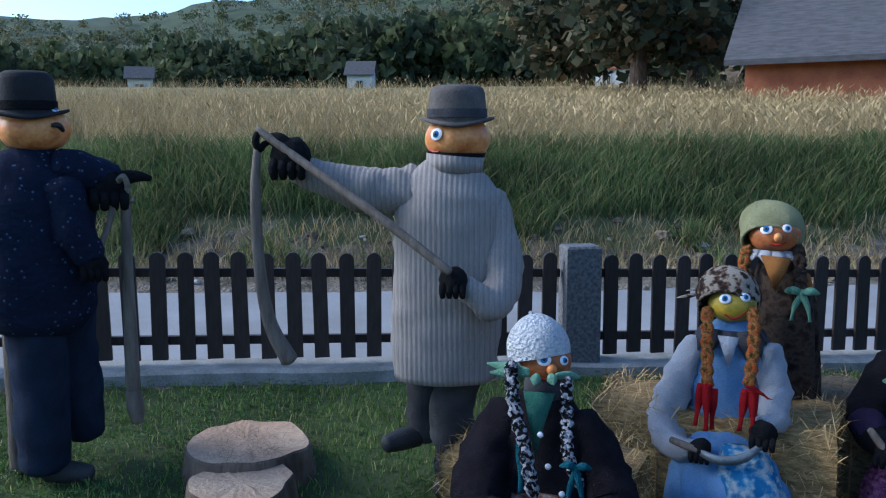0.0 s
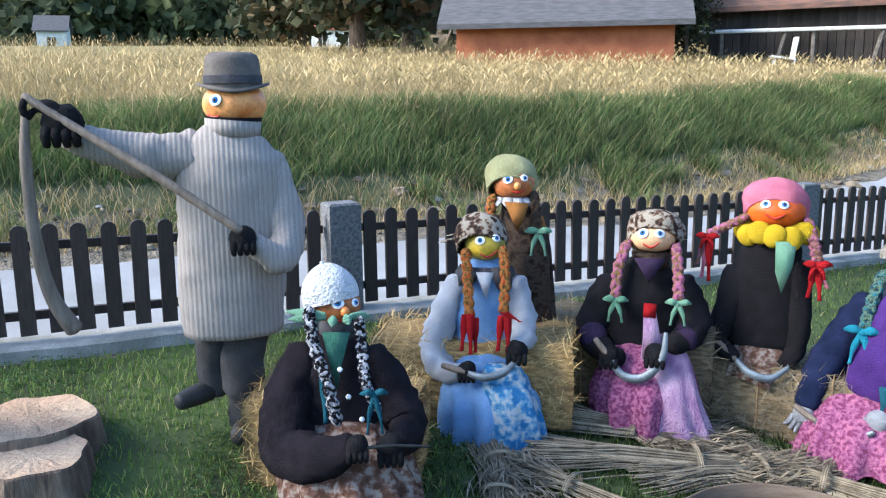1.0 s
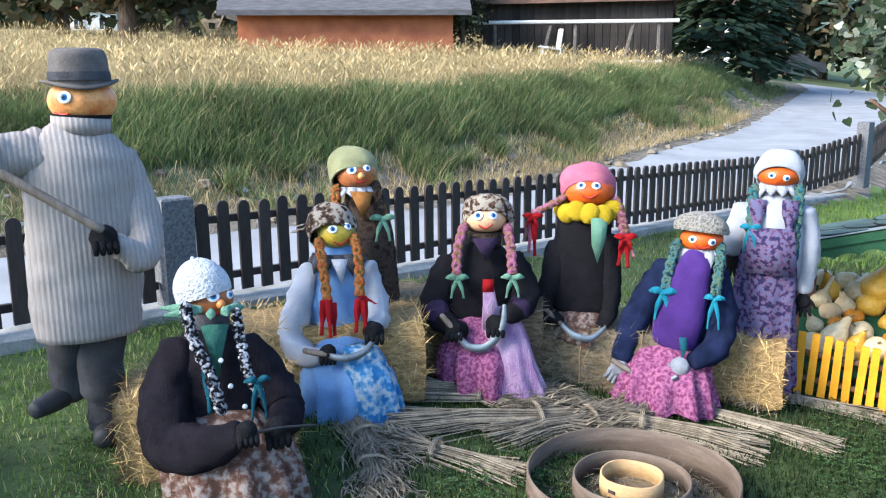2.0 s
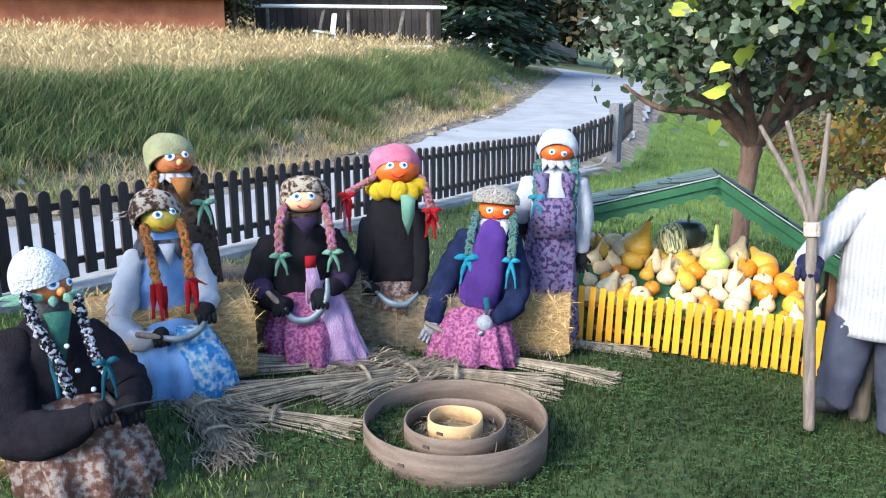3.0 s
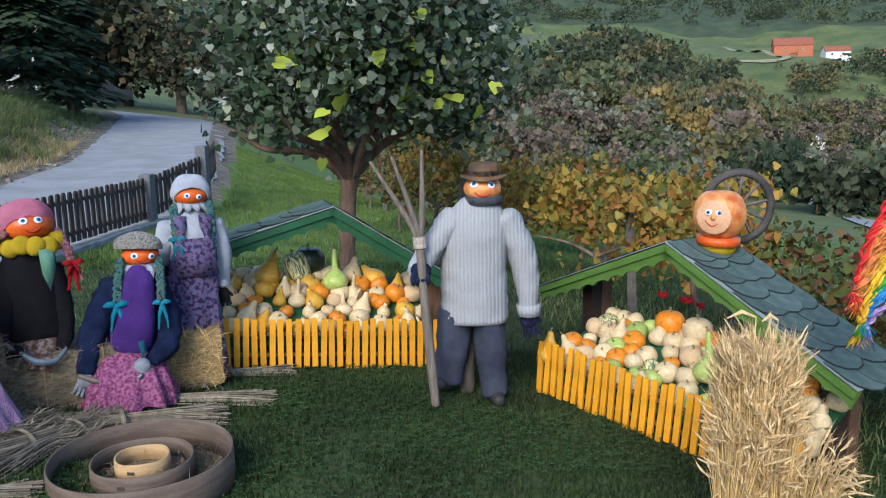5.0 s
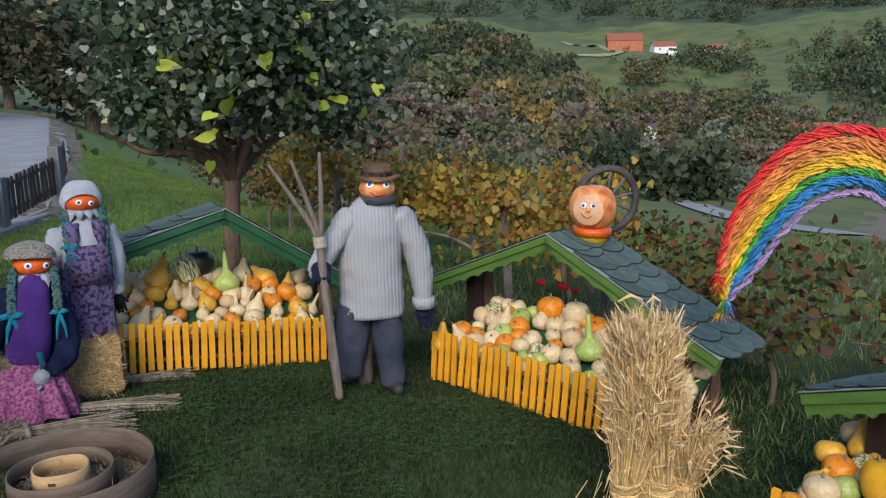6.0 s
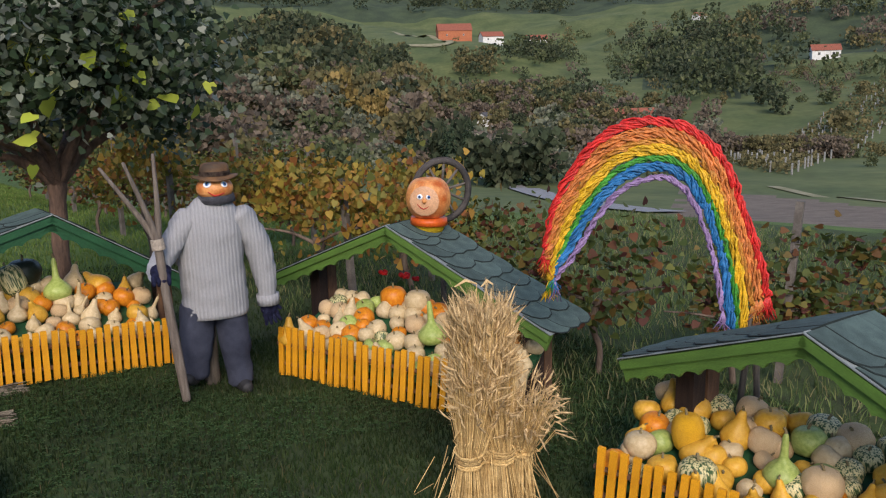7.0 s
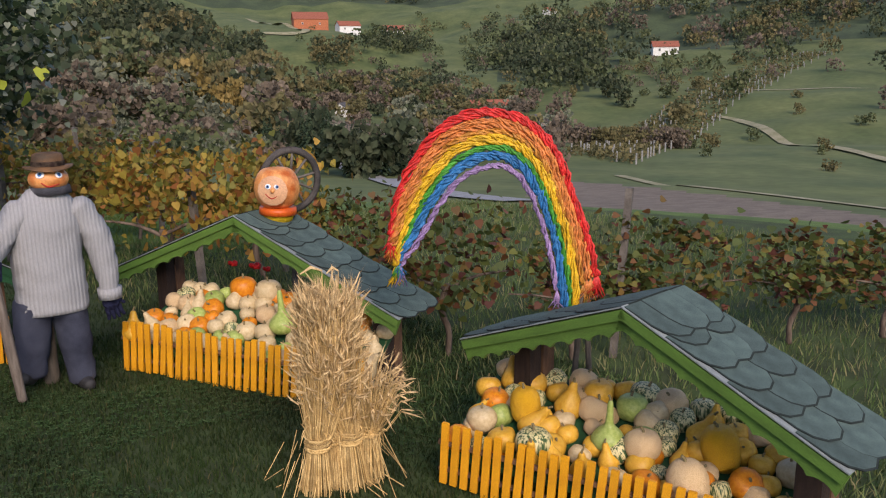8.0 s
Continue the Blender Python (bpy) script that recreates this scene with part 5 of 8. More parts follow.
def gourd_mats():
    return {
        "orange": mat("orange_gourd", (0.60, 0.22, 0.012), (0.50, 0.15, 0.008), scale=9, fine=60, rough=0.4, bump=0.1, objvar=0.12),
        "yellow": mat("yellow_gourd", (0.62, 0.36, 0.045), (0.54, 0.28, 0.025), scale=9, fine=60, rough=0.4, bump=0.15, objvar=0.12),
        "cream": mat("cream_gourd", (0.58, 0.46, 0.27), (0.48, 0.36, 0.19), scale=8, fine=70, rough=0.45, bump=0.12, objvar=0.12),
        "warty": mat("warty_gourd", (0.72, 0.52, 0.29), (0.56, 0.36, 0.17), pattern="voronoi", scale=42, rough=0.6, bump=0.6, contrast=(0.1, 0.6)),
        "wart_yellow": mat("warty_yellow_gourd", (0.70, 0.38, 0.015), (0.52, 0.25, 0.01), pattern="voronoi", scale=38, rough=0.5, bump=0.6, contrast=(0.1, 0.6)),
        "green": mat("pale_green_gourd", (0.36, 0.42, 0.12), (0.25, 0.32, 0.07), scale=10, fine=60, rough=0.4, bump=0.1, objvar=0.15),
        "striped": mat("striped_gourd", (0.60, 0.52, 0.26), (0.045, 0.085, 0.03), scale=5, stretch=(3.2, 3.2, 0.25), fine=60, rough=0.45, bump=0.1, contrast=(0.44, 0.54)),
        "dark": mat("dark_green_gourd", (0.02, 0.03, 0.02), (0.012, 0.016, 0.012), scale=12, rough=0.4, bump=0.15),
    }


GM = gourd_mats()
M_STEM = mat("dry_stem", (0.26, 0.20, 0.10), (0.16, 0.13, 0.06), scale=40, bump=0.5)


def gourd_mesh(shape, m, ribs=10):
    """A pumpkin or gourd of about one metre across; shape names its outline."""
    prof = {"round": [(0, 0), (0.25, 0.01), (0.42, 0.12), (0.5, 0.36), (0.45, 0.58), (0.3, 0.72), (0.12, 0.75), (0, 0.73)],
            "tall": [(0, 0), (0.26, 0.02), (0.42, 0.2), (0.46, 0.5), (0.42, 0.85), (0.28, 1.05), (0.1, 1.1), (0, 1.08)],
            "pear": [(0, 0), (0.28, 0.02), (0.44, 0.2), (0.46, 0.42), (0.34, 0.68), (0.2, 0.9), (0.14, 1.12), (0.09, 1.25), (0, 1.27)],
            "bottle": [(0, 0), (0.3, 0.03), (0.46, 0.22), (0.46, 0.42), (0.3, 0.62), (0.14, 0.78), (0.1, 1.05), (0.09, 1.35), (0.05, 1.5), (0, 1.5)]}[shape]
    pts = spline([Vector((a, 0, b)) for a, b in prof], 3)
    g = Geo()
    seg = 24
    verts, faces = [], []
    for p in pts:
        for j in range(seg):
            a = 2 * math.pi * j / seg
            k = 1 - (0.05 * abs(math.cos(ribs * a / 2)) ** 3 if ribs else 0)
            k *= 1 + 0.07 * noise.noise(Vector((math.cos(a), math.sin(a), p.z * 2)) * 1.7)
            verts.append((max(0.001, p.x) * math.cos(a) * k, max(0.001, p.x) * math.sin(a) * k, p.z))
    for i in range(len(pts) - 1):
        for j in range(seg):
            k = (j + 1) % seg
            faces.append((i * seg + j, i * seg + k, (i + 1) * seg + k, (i + 1) * seg + j))
    g.add(verts, faces, m)
    return g.mesh("gourd"), prof[-1][1]


def stem_mesh():
    g = Geo()
    g.smooth_tube([(0, 0, -0.04), (0.02, 0, 0.07), (0.08, 0.02, 0.16)], [0.07, 0.045, 0.05], M_STEM, seg=8, wob=0.2)
    return g.mesh("stem")


STEM = stem_mesh()
GOURDS = []
for shape, m, ribs, name, label in (
        ("round", "orange", 10, "pumpkin", "small ribbed orange pumpkin"), ("round", "yellow", 9, "pumpkin", "small round yellow pumpkin"),
        ("round", "cream", 10, "pumpkin", "small round cream-white pumpkin"), ("pear", "yellow", 6, "gourd", "pear-shaped yellow ornamental gourd"),
        ("pear", "cream", 0, "gourd", "pear-shaped cream ornamental gourd"), ("bottle", "green", 0, "gourd", "long-necked pale green bottle gourd"),
        ("round", "warty", 8, "pumpkin", "warty beige ornamental pumpkin"), ("tall", "wart_yellow", 0, "pumpkin", "tall warty yellow pumpkin"),
        ("round", "striped", 10, "pumpkin", "green and cream striped pumpkin"), ("round", "green", 8, "pumpkin", "pale green round pumpkin"),
        ("tall", "striped", 8, "squash", "tall green striped squash"), ("bottle", "cream", 0, "gourd", "cream bottle gourd with thin neck"),
        ("round", "dark", 8, "pumpkin", "small dark green pumpkin"), ("tall", "warty", 0, "gourd", "tall beige warty gourd")):
    me, top = gourd_mesh(shape, GM[m], ribs)
    GOURDS.append((me, top, name, label))


def put_gourd(kind, p, size, group, lean=(0, 0), turn=0.0):
    me, top, name, label = GOURDS[kind]
    ob = new(name, me)
    ob.matrix_world = pose(*p, lean[0], lean[1], turn) @ Matrix.Diagonal((size, size, size, 1))
    tagged(ob, label + ", in the heap", name, group)
    st = part("stem", STEM, ob, at=Matrix.Translation((0, 0, top)) @ Matrix.Diagonal((0.8, 0.8, 0.9, 1)))
    return st


def scallops(length, high, teeth, top=0.0):
    """The outline of a bargeboard in x and z, its lower edge cut in waves."""
    pts = [(0, top), (length, top)]
    n = teeth * 6
    for i in range(n, -1, -1):
        u = i / n
        pts.append((length * u, top - high + 0.022 * abs(math.sin(math.pi * teeth * u)) ** 0.7))
    return pts


def stall(apex, d, spans, drops, ridge, front, length, base_z, paint, label, heap, heap_label, seed, picket_lean, picket_h=0.34, big=(), roof_d=None, gap=0.125):
    """A little open house over a heap of gourds: gable roof with shingles, wavy bargeboards, posts and a yellow picket front."""
    rnd = random.Random(seed)
    front_d = Vector((*d, 0)).normalized()
    d = Vector((*(roof_d or d), 0)).normalized()
    n = Vector((-d.y, d.x, 0))
    A = Vector(apex)
    st = empty("pumpkin_stall", Matrix.Translation((A.x, A.y, base_z)), label, "stall", "pumpkin stalls")
    inv = Matrix.Translation((-A.x, -A.y, -base_z))

    def basis(x, y, z, o):
        return Matrix(((x.x, y.x, z.x, o.x), (x.y, y.y, z.y, o.y), (x.z, y.z, z.z, o.z), (0, 0, 0, 1)))
    g_sh = Geo()
    w, l = 0.232, 0.27
    outline = [(-w / 2, 0, 0), (-w / 2, -l * 0.55, 0)] + [(-w / 2 * math.cos(a), -l * 0.55 - l * 0.45 * math.sin(a), 0) for a in (0.5, 1.0, 1.57, 2.14, 2.64)] + [(w / 2, -l * 0.55, 0), (w / 2, 0, 0)]
    k = len(outline)
    g_sh.add([Vector(p) + Vector((0, 0, 0.012)) for p in outline], [tuple(range(k))], M_SHINGLE)
    rim = [Vector(p) for p in outline]
    lip = [Vector((p[0] * 1.05, p[1] * 1.035, 0.0095)) for p in outline]
    g_sh.add([p + Vector((0, 0, 0.012)) for p in rim] + lip + rim, [(i, i + k, (i + 1) % k + k, (i + 1) % k) for i in range(k)] + [(i + k, i + 2 * k, (i + 1) % k + 2 * k, (i + 1) % k + k) for i in range(k)], M_SHINGLE_EDGE)
    sh_mesh = g_sh.mesh("shingle", False)
    for side in (0, 1):
        sgn = (-1, 1)[side]
        eave = A + d * sgn * spans[side] + Vector((0, 0, -drops[side]))
        x = (eave - A).normalized()
        run = (eave - A).length
        up = x.cross(n) if sgn < 0 else n.cross(x)
        up = up if up.z > 0 else -up
        g = Geo()
        m = basis(x, n, up, A)
        g.box((run / 2, ridge / 2, -0.012), (run, ridge, 0.02), M_DARK_WOOD)
        part("roof_board", g, st, at=inv @ m)
        rows = int(run / 0.17)
        cols = int(round(ridge / 0.22))
        for r in range(rows + 1):
            for c in range(cols + 1):
                off = 0.5 if r % 2 else 0.0
                y = (c + off) * ridge / cols
                if y > ridge + 0.01 or (off == 0 and c == cols and False):
                    continue
                y = min(max(y, 0.085), ridge - 0.085)
                dist = run - 0.02 - (rows - r) * (run - 0.06) / (rows + 0.5)
                loc = m @ Matrix.Translation((max(dist - 0.20, 0.0), y, 0.008 + 0.003 * (rows - r) * 0 + rnd.uniform(0, 0.002) + (c % 2) * 0.0015)) @ Matrix.Rotation(radians(90), 4, "Z") @ Matrix.Rotation(radians(-2.6), 4, "X")
                part("shingle", sh_mesh, st, at=inv @ loc)
        g = Geo()
        g.poly([(px, 0, pz) for px, pz in scallops(run + 0.01, 0.115, 9, 0.006)], -0.022, paint)
        part("bargeboard", g, st, at=inv @ m @ Matrix.Translation((0, -0.004, 0)))
        g = Geo()
        g.box((run / 2, -0.034, -0.018), (run + 0.012, 0.016, 0.045), paint)
        part("moulding", g, st, at=inv @ m)
        g = Geo()
        g.box((run / 2, -0.02, 0.016), (run + 0.02, 0.05, 0.006), M_DRIP)
        part("drip_edge", g, st, "pale metal edge", at=inv @ m)
        for k in (0, 1):
            foot = A + d * sgn * spans[side] * 0.78 + n * (0.24 + k * (ridge - 0.32))
            ztop = A.z - drops[side] * 0.78 - 0.03
            g = Geo()
            zb = ground_height(foot.x, foot.y) - 0.1
            g.box((0, 0, 0), (0.11, 0.09, ztop - zb), M_DARK_WOOD if k == 0 else M_BROWN_WOOD)
            part("post", g, st, at=inv @ Matrix.Translation((foot.x, foot.y, (ztop + zb) / 2)) @ Matrix.Rotation(math.atan2(d.y, d.x), 4, "Z"))
    # picket front
    d = front_d
    n = Vector((-d.y, d.x, 0))
    F = Vector((front[0], front[1], 0))
    g = Geo()
    w = 0.0185
    g.poly([(-w, 0, 0), (w, 0, 0), (w, 0, picket_h - 0.004), (w - 0.003, 0, picket_h), (-w + 0.003, 0, picket_h), (-w, 0, picket_h - 0.004)], 0.016, M_YELLOW_PAINT)
    pk = g.mesh("picket", False)
    count = int(length / 0.056)
    turn = math.degrees(math.atan2(d.y, d.x))
    for i in range(count):
        q = F + d * (i + 0.5) * length / count
        part("picket", pk, st, "yellow-painted picket", at=inv @ pose(q.x, q.y, ground_height(q.x, q.y) + 0.015 + rnd.uniform(-0.008, 0.012), rnd.uniform(-1.5, 1.5), picket_lean + rnd.uniform(-1.2, 1.2), turn))
    for z in (0.1, 0.24):
        a, b = F + n * 0.026, F + d * length + n * 0.026
        za, zb = ground_height(a.x, a.y) + z, ground_height(b.x, b.y) + z
        g = Geo()
        g.tube([(a.x, a.y, za), (b.x, b.y, zb)], 0.016, M_BROWN_WOOD, seg=6)
        part("rail", g, st, at=inv)
    # the sloping bed behind the pickets
    deep = 0.78
    g = Geo()
    rise = 0.30
    p = []
    for s, e in ((0.0, 0.04), (length, 0.04), (length, deep), (0.0, deep)):
        q = F + d * s + n * e
        p.append((q.x, q.y, ground_height(q.x, q.y) + 0.17 + rise * e / deep))
    g.add(p + [(x, y, z - 0.03) for x, y, z in p], [(0, 1, 2, 3), (7, 6, 5, 4), (0, 4, 5, 1), (1, 5, 6, 2), (2, 6, 7, 3), (3, 7, 4, 0)], M_DARK_GREEN_PAINT)
    part("bed", g, st, "dark green sloping board", at=inv)
    rows = 8 if gap < 0.12 else 7
    for r in range(rows):
        e = 0.115 + (deep - 0.185) * r / (rows - 1)
        k = int(length / gap)
        for c in range(k):
            s = (c + 0.5 + (0.5 if r % 2 else 0) + rnd.uniform(-0.22, 0.22)) * length / k
            if s > length - 0.04 or rnd.random() < 0.02:
                continue
            q = F + d * s + n * (e + rnd.uniform(-0.02, 0.02))
            z = ground_height(q.x, q.y) + 0.17 + rise * e / deep
            size = gap * rnd.uniform(0.78, 1.22) + 0.015 * (r > 3)
            put_gourd(heap[rnd.randrange(len(heap))], (q.x, q.y, z - 0.008), size, heap_label, (rnd.uniform(-38, 28), rnd.uniform(-34, 34)), rnd.uniform(0, 360))
    for kind, s, e, up, size, lean in big:
        q = F + d * s + n * e
        put_gourd(kind, (q.x, q.y, ground_height(q.x, q.y) + 0.17 + rise * e / deep + up), size, heap_label, lean, s * 97)


stall((0.563, 5.36, 1.12), (1, 0.07), (1.02, 1.0), (0.27, 0.66), 0.3, (-0.22, 5.01), 1.46, 0.08, M_DARK_GREEN_PAINT,
      "open gable-roofed pumpkin stall with dark green bargeboards and yellow pickets", (0, 0, 2, 3, 4, 4, 11, 2, 2, 6, 1, 4), "gourds in the far stall", 3, 2,
      0.33, ((10, 0.62, 0.62, 0.05, 0.2, (-20, 8)), (5, 0.85, 0.52, 0.05, 0.2, (0, 10)), (12, 0.7, 0.74, 0.05, 0.24, (0, 0)), (3, 0.35, 0.58, 0.04, 0.2, (0, 25)), (3, 1.2, 0.6, 0.04, 0.19, (0, 60))))
stall((2.51, 4.26, 0.94), (0.456, -0.89), (1.32, 1.33), (0.535, 0.54), 0.42, (1.74, 4.57), 1.75, -0.1, M_GREEN_PAINT,
      "open gable-roofed pumpkin stall with green bargeboards and rounded shingles", (0, 0, 2, 2, 6, 4, 6, 9, 2, 4, 8, 2), "gourds in the middle stall", 5, 5,
      0.35, ((3, 0.06, 0.06, 0.03, 0.16, (0, 5)), (0, 0.55, 0.7, 0.03, 0.2, (0, 0)), (2, 0.75, 0.7, 0.03, 0.2, (0, 0)), (5, 1.05, 0.35, 0.04, 0.2, (0, 6)), (6, 1.3, 0.4, 0.04, 0.2, (0, 0))), (0.245, -0.97))
stall((2.48, 1.14, 0.93), (0.246, -0.97), (0.98, 0.98), (0.385, 0.41), 0.43, (2.14, 1.98), 1.72, -0.12, M_GREEN_PAINT,
      "open gable-roofed pumpkin stall with green bargeboards and grey-green shingles", (1, 1, 3, 8, 2, 9, 1, 8, 6, 2, 3, 0, 6), "gourds in the near stall", 8, 4,
      0.33, ((7, 0.33, 0.36, 0.02, 0.17, (-6, -3)), (2, 0.14, 0.22, 0.02, 0.16, (0, 0)), (8, 0.46, 0.14, 0.02, 0.19, (0, 0)), (1, 0.3, 0.12, 0.02, 0.15, (0, 0)), (5, 0.78, 0.30, 0.03, 0.17, (0, -2)),
              (1, 0.62, 0.62, 0.02, 0.16, (0, 0)), (6, 0.95, 0.3, 0.03, 0.18, (0, 0)), (13, 1.22, 0.12, 0.0, 0.2, (0, 8)), (7, 1.30, 0.4, 0.0, 0.19, (0, 10))), (-0.045, -1.0), 0.132)

# ---- the pumpkin figure and the wagon wheel on the middle stall ----
g = Geo()
HC, HR = (0.009, -0.000, 1.299), (0.1623, 0.1542, 0.1745)
g.ball(HC, HR, M_PUMPKIN, 36, 16, ribs=12, depth=0.035)
disc(g, on_head(HC, HR, -0.03, 0.0, 0.98), (-0.25, -1, 0), 0.1055, M_PEACH, 0.008)
face(g, HC, (HR[0] * 1.05, HR[1] * 1.08, HR[2] * 1.05), [(-0.052, -0.000, 1.330), (0.011, 0.000, 1.328)], 0.0243, [(-0.071, -0.000, 1.278), (-0.029, -0.000, 1.244), (0.024, 0.000, 1.275)], nose=(-0.022, -0.000, 1.301))
g.tube([(0.007, -0.000, 1.112), (0.010, -0.000, 1.161)], [0.1339, 0.1298], M_RED_PUMPKIN, seg=24)
g.tube([(0.004, -0.000, 1.055), (0.008, -0.000, 1.120)], [0.0974, 0.1217], M_YELLOW_FELT, seg=20)
thing("pumpkin_figure", g, pose(2.800, 4.200, -0.178, 0, 0, -34.7), "orange pumpkin head with painted face above an orange collar", "pumpkin figure")
wheel = empty("wagon_wheel", pose(2.800, 4.200, -0.178, 0, 0, -34.7), "old grey wooden wagon wheel with iron tyre behind the pumpkin head", "wheel")
WC = Vector((0.110, 0.200, 1.320))
M_OLD_WOOD = mat("grey_old_wood", (0.16, 0.14, 0.12), (0.09, 0.078, 0.066), scale=9, fine=90, bump=0.5)
M_WHEEL = mat("dark_old_wheel_wood", (0.075, 0.066, 0.06), (0.04, 0.036, 0.034), scale=9, fine=90, bump=0.5)
M_IRON = mat("rusty_iron", (0.07, 0.06, 0.055), (0.045, 0.035, 0.03), scale=14, rough=0.7, bump=0.3)
WT = Matrix.Rotation(radians(24), 3, "Z")
R = 0.2353
g = Geo()
ring = [WC + WT @ Vector((math.cos(a) * R * 0.93, 0, math.sin(a) * R * 0.93)) for a in [2 * math.pi * j / 32 for j in range(33)]]
g.tube(ring, [R * 0.10] * 33, M_WHEEL, seg=8, caps=False)
part("rim", g, wheel, smooth=True)
g = Geo()
g.tube([WC + WT @ Vector((math.cos(a) * R, 0, math.sin(a) * R)) for a in [2 * math.pi * j / 32 for j in range(33)]], [R * 0.05] * 33, M_IRON, seg=6, caps=False)
part("tyre", g, wheel, "dark iron tyre", smooth=True)
for k in range(10):
    a = 2 * math.pi * k / 10 + 0.2
    g = Geo()
    g.tube([WC + WT @ Vector((math.cos(a) * R * q, 0, math.sin(a) * R * q)) for q in (0.12, 0.5, 0.9)], [R * 0.05, R * 0.042, R * 0.04], M_OLD_WOOD, seg=7)
    part("spoke", g, wheel, smooth=True)
g = Geo()
g.tube([WC + WT @ Vector((0, -0.07, 0)), WC + WT @ Vector((0, 0.05, 0))], [R * 0.15, R * 0.18], M_OLD_WOOD, seg=14)
part("hub", g, wheel, smooth=True)
g = Geo()
g.tube([WC + Vector((0.0, 0.07, -0.05)), WC + Vector((0.0, 0.07, -0.9))], 0.022, M_OLD_WOOD, seg=8)
part("support", g, wheel)

# ---- rainbow arch of plastic ribbons ----
RB = {"red": (0.62, 0.03, 0.025), "orange": (0.62, 0.20, 0.05), "amber": (0.52, 0.22, 0.035), "yellow": (0.70, 0.42, 0.02), "green": (0.06, 0.30, 0.035), "blue": (0.03, 0.17, 0.40), "violet": (0.33, 0.22, 0.42)}
arch = empty("rainbow_arch", pose(2.900, 2.280, -0.189, 0, 0, -49.6), "rainbow arch woven of coloured plastic strips between wooden stakes", "rainbow arch")
OUTER = [(-0.563, -0.000, 1.223), (-0.523, -0.000, 1.450), (-0.412, -0.000, 1.672), (-0.248, -0.000, 1.848), (-0.031, -0.000, 1.912), (0.184, -0.000, 1.865), (0.357, -0.000, 1.693), (0.455, -0.000, 1.452), (0.547, -0.000, 1.212), (0.605, -0.000, 0.990)]
INNER = [(-0.506, -0.000, 1.041), (-0.406, -0.000, 1.191), (-0.308, -0.000, 1.364), (-0.171, -0.000, 1.536), (0.007, -0.000, 1.612), (0.142, -0.000, 1.568), (0.228, -0.000, 1.435), (0.294, 0.000, 1.275), (0.339, 0.000, 1.096), (0.378, -0.000, 0.898)]
BANDS = [("red", 0.0, 0, 0), ("red", 0.06, 0, 0), ("orange", 0.17, 0, 0.0), ("orange", 0.27, 0, 0.0), ("amber", 0.36, 0, 0.02), ("yellow", 0.46, 0.10, 0.15), ("yellow", 0.54, 0.09, 0.16), ("green", 0.66, 0.02, 0.05), ("blue", 0.77, 0, 0.12), ("blue", 0.84, 0, 0.10), ("violet", 1.0, 0, 0)]
rnd = random.Random(11)
for name, k, dl, dr in BANDS:
    pts = [Vector(a).lerp(Vector(b), k) for a, b in zip(OUTER, INNER)]
    pts[0] += Vector((-0.01, 0, -dl))
    pts[-1] += Vector((0.0, 0, -dr))
    pts = spline(pts, 9)
    g = Geo()
    m = mat(name + "_plastic_strip", RB[name], tuple(c * 0.6 for c in RB[name]), scale=30, fine=120, rough=0.42, bump=0.3, island=0.22)
    for s in range(12):
        ph, f1 = rnd.uniform(0, 6.28), rnd.uniform(0.25, 1.3)
        i0, i1 = (0, len(pts)) if s < 4 else sorted((rnd.randrange(len(pts) - 14), rnd.randrange(14, len(pts))))
        if i1 - i0 < 12:
            i0, i1 = 0, len(pts)
        amp = rnd.uniform(0.004, 0.017) if name != "violet" else rnd.uniform(0.004, 0.012)
        line = []
        for i in range(i0, i1):
            p = pts[i]
            dd = (pts[min(i + 1, len(pts) - 1)] - pts[max(i - 1, 0)]).normalized()
            up = Vector((-dd.z, 0, dd.x))
            line.append(p + up * (amp * math.sin(f1 * i + ph) + rnd.uniform(-0.007, 0.007)) + Vector((0, amp * math.cos(f1 * i + ph), 0)))
        g.tube(line, [rnd.uniform(0.004, 0.0085) for _ in line], m, seg=5)
    for s in range(12):
        for end, e in ((pts[0], 0), (pts[-1], 1)):
            g.tube([end, end + Vector((rnd.uniform(-0.02, 0.02), 0, -0.05)), end + Vector((rnd.uniform(-0.05, 0.05), rnd.uniform(-0.03, 0.03), rnd.uniform(-0.13, -0.08)))], [0.004, 0.004, 0.002], m, seg=4)
    part("strip_band", g, arch, name + " plastic strips", smooth=True)
for path in ([(0.479, -0.000, 0.262), (0.502, -0.000, 0.577), (0.519, -0.000, 0.882)], [(0.577, -0.020, 0.307), (0.560, 0.000, 0.612), (0.540, 0.000, 0.816)]):
    g = Geo()
    g.smooth_tube(path, [0.018, 0.017, 0.015], M_STAKE, seg=9)
    part("stake", g, arch)

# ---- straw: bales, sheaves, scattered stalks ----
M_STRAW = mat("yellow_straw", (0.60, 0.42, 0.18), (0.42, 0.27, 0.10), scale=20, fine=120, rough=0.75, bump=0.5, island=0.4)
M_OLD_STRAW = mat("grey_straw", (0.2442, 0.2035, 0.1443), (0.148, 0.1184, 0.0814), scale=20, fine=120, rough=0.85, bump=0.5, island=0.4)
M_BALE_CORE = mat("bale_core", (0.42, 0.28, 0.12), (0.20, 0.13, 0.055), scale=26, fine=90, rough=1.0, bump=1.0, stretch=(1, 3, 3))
# Darker copy of the bale core, with shade put into its colour.
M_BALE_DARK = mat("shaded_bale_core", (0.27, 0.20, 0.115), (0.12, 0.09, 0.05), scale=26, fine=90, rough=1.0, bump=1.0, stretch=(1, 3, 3))
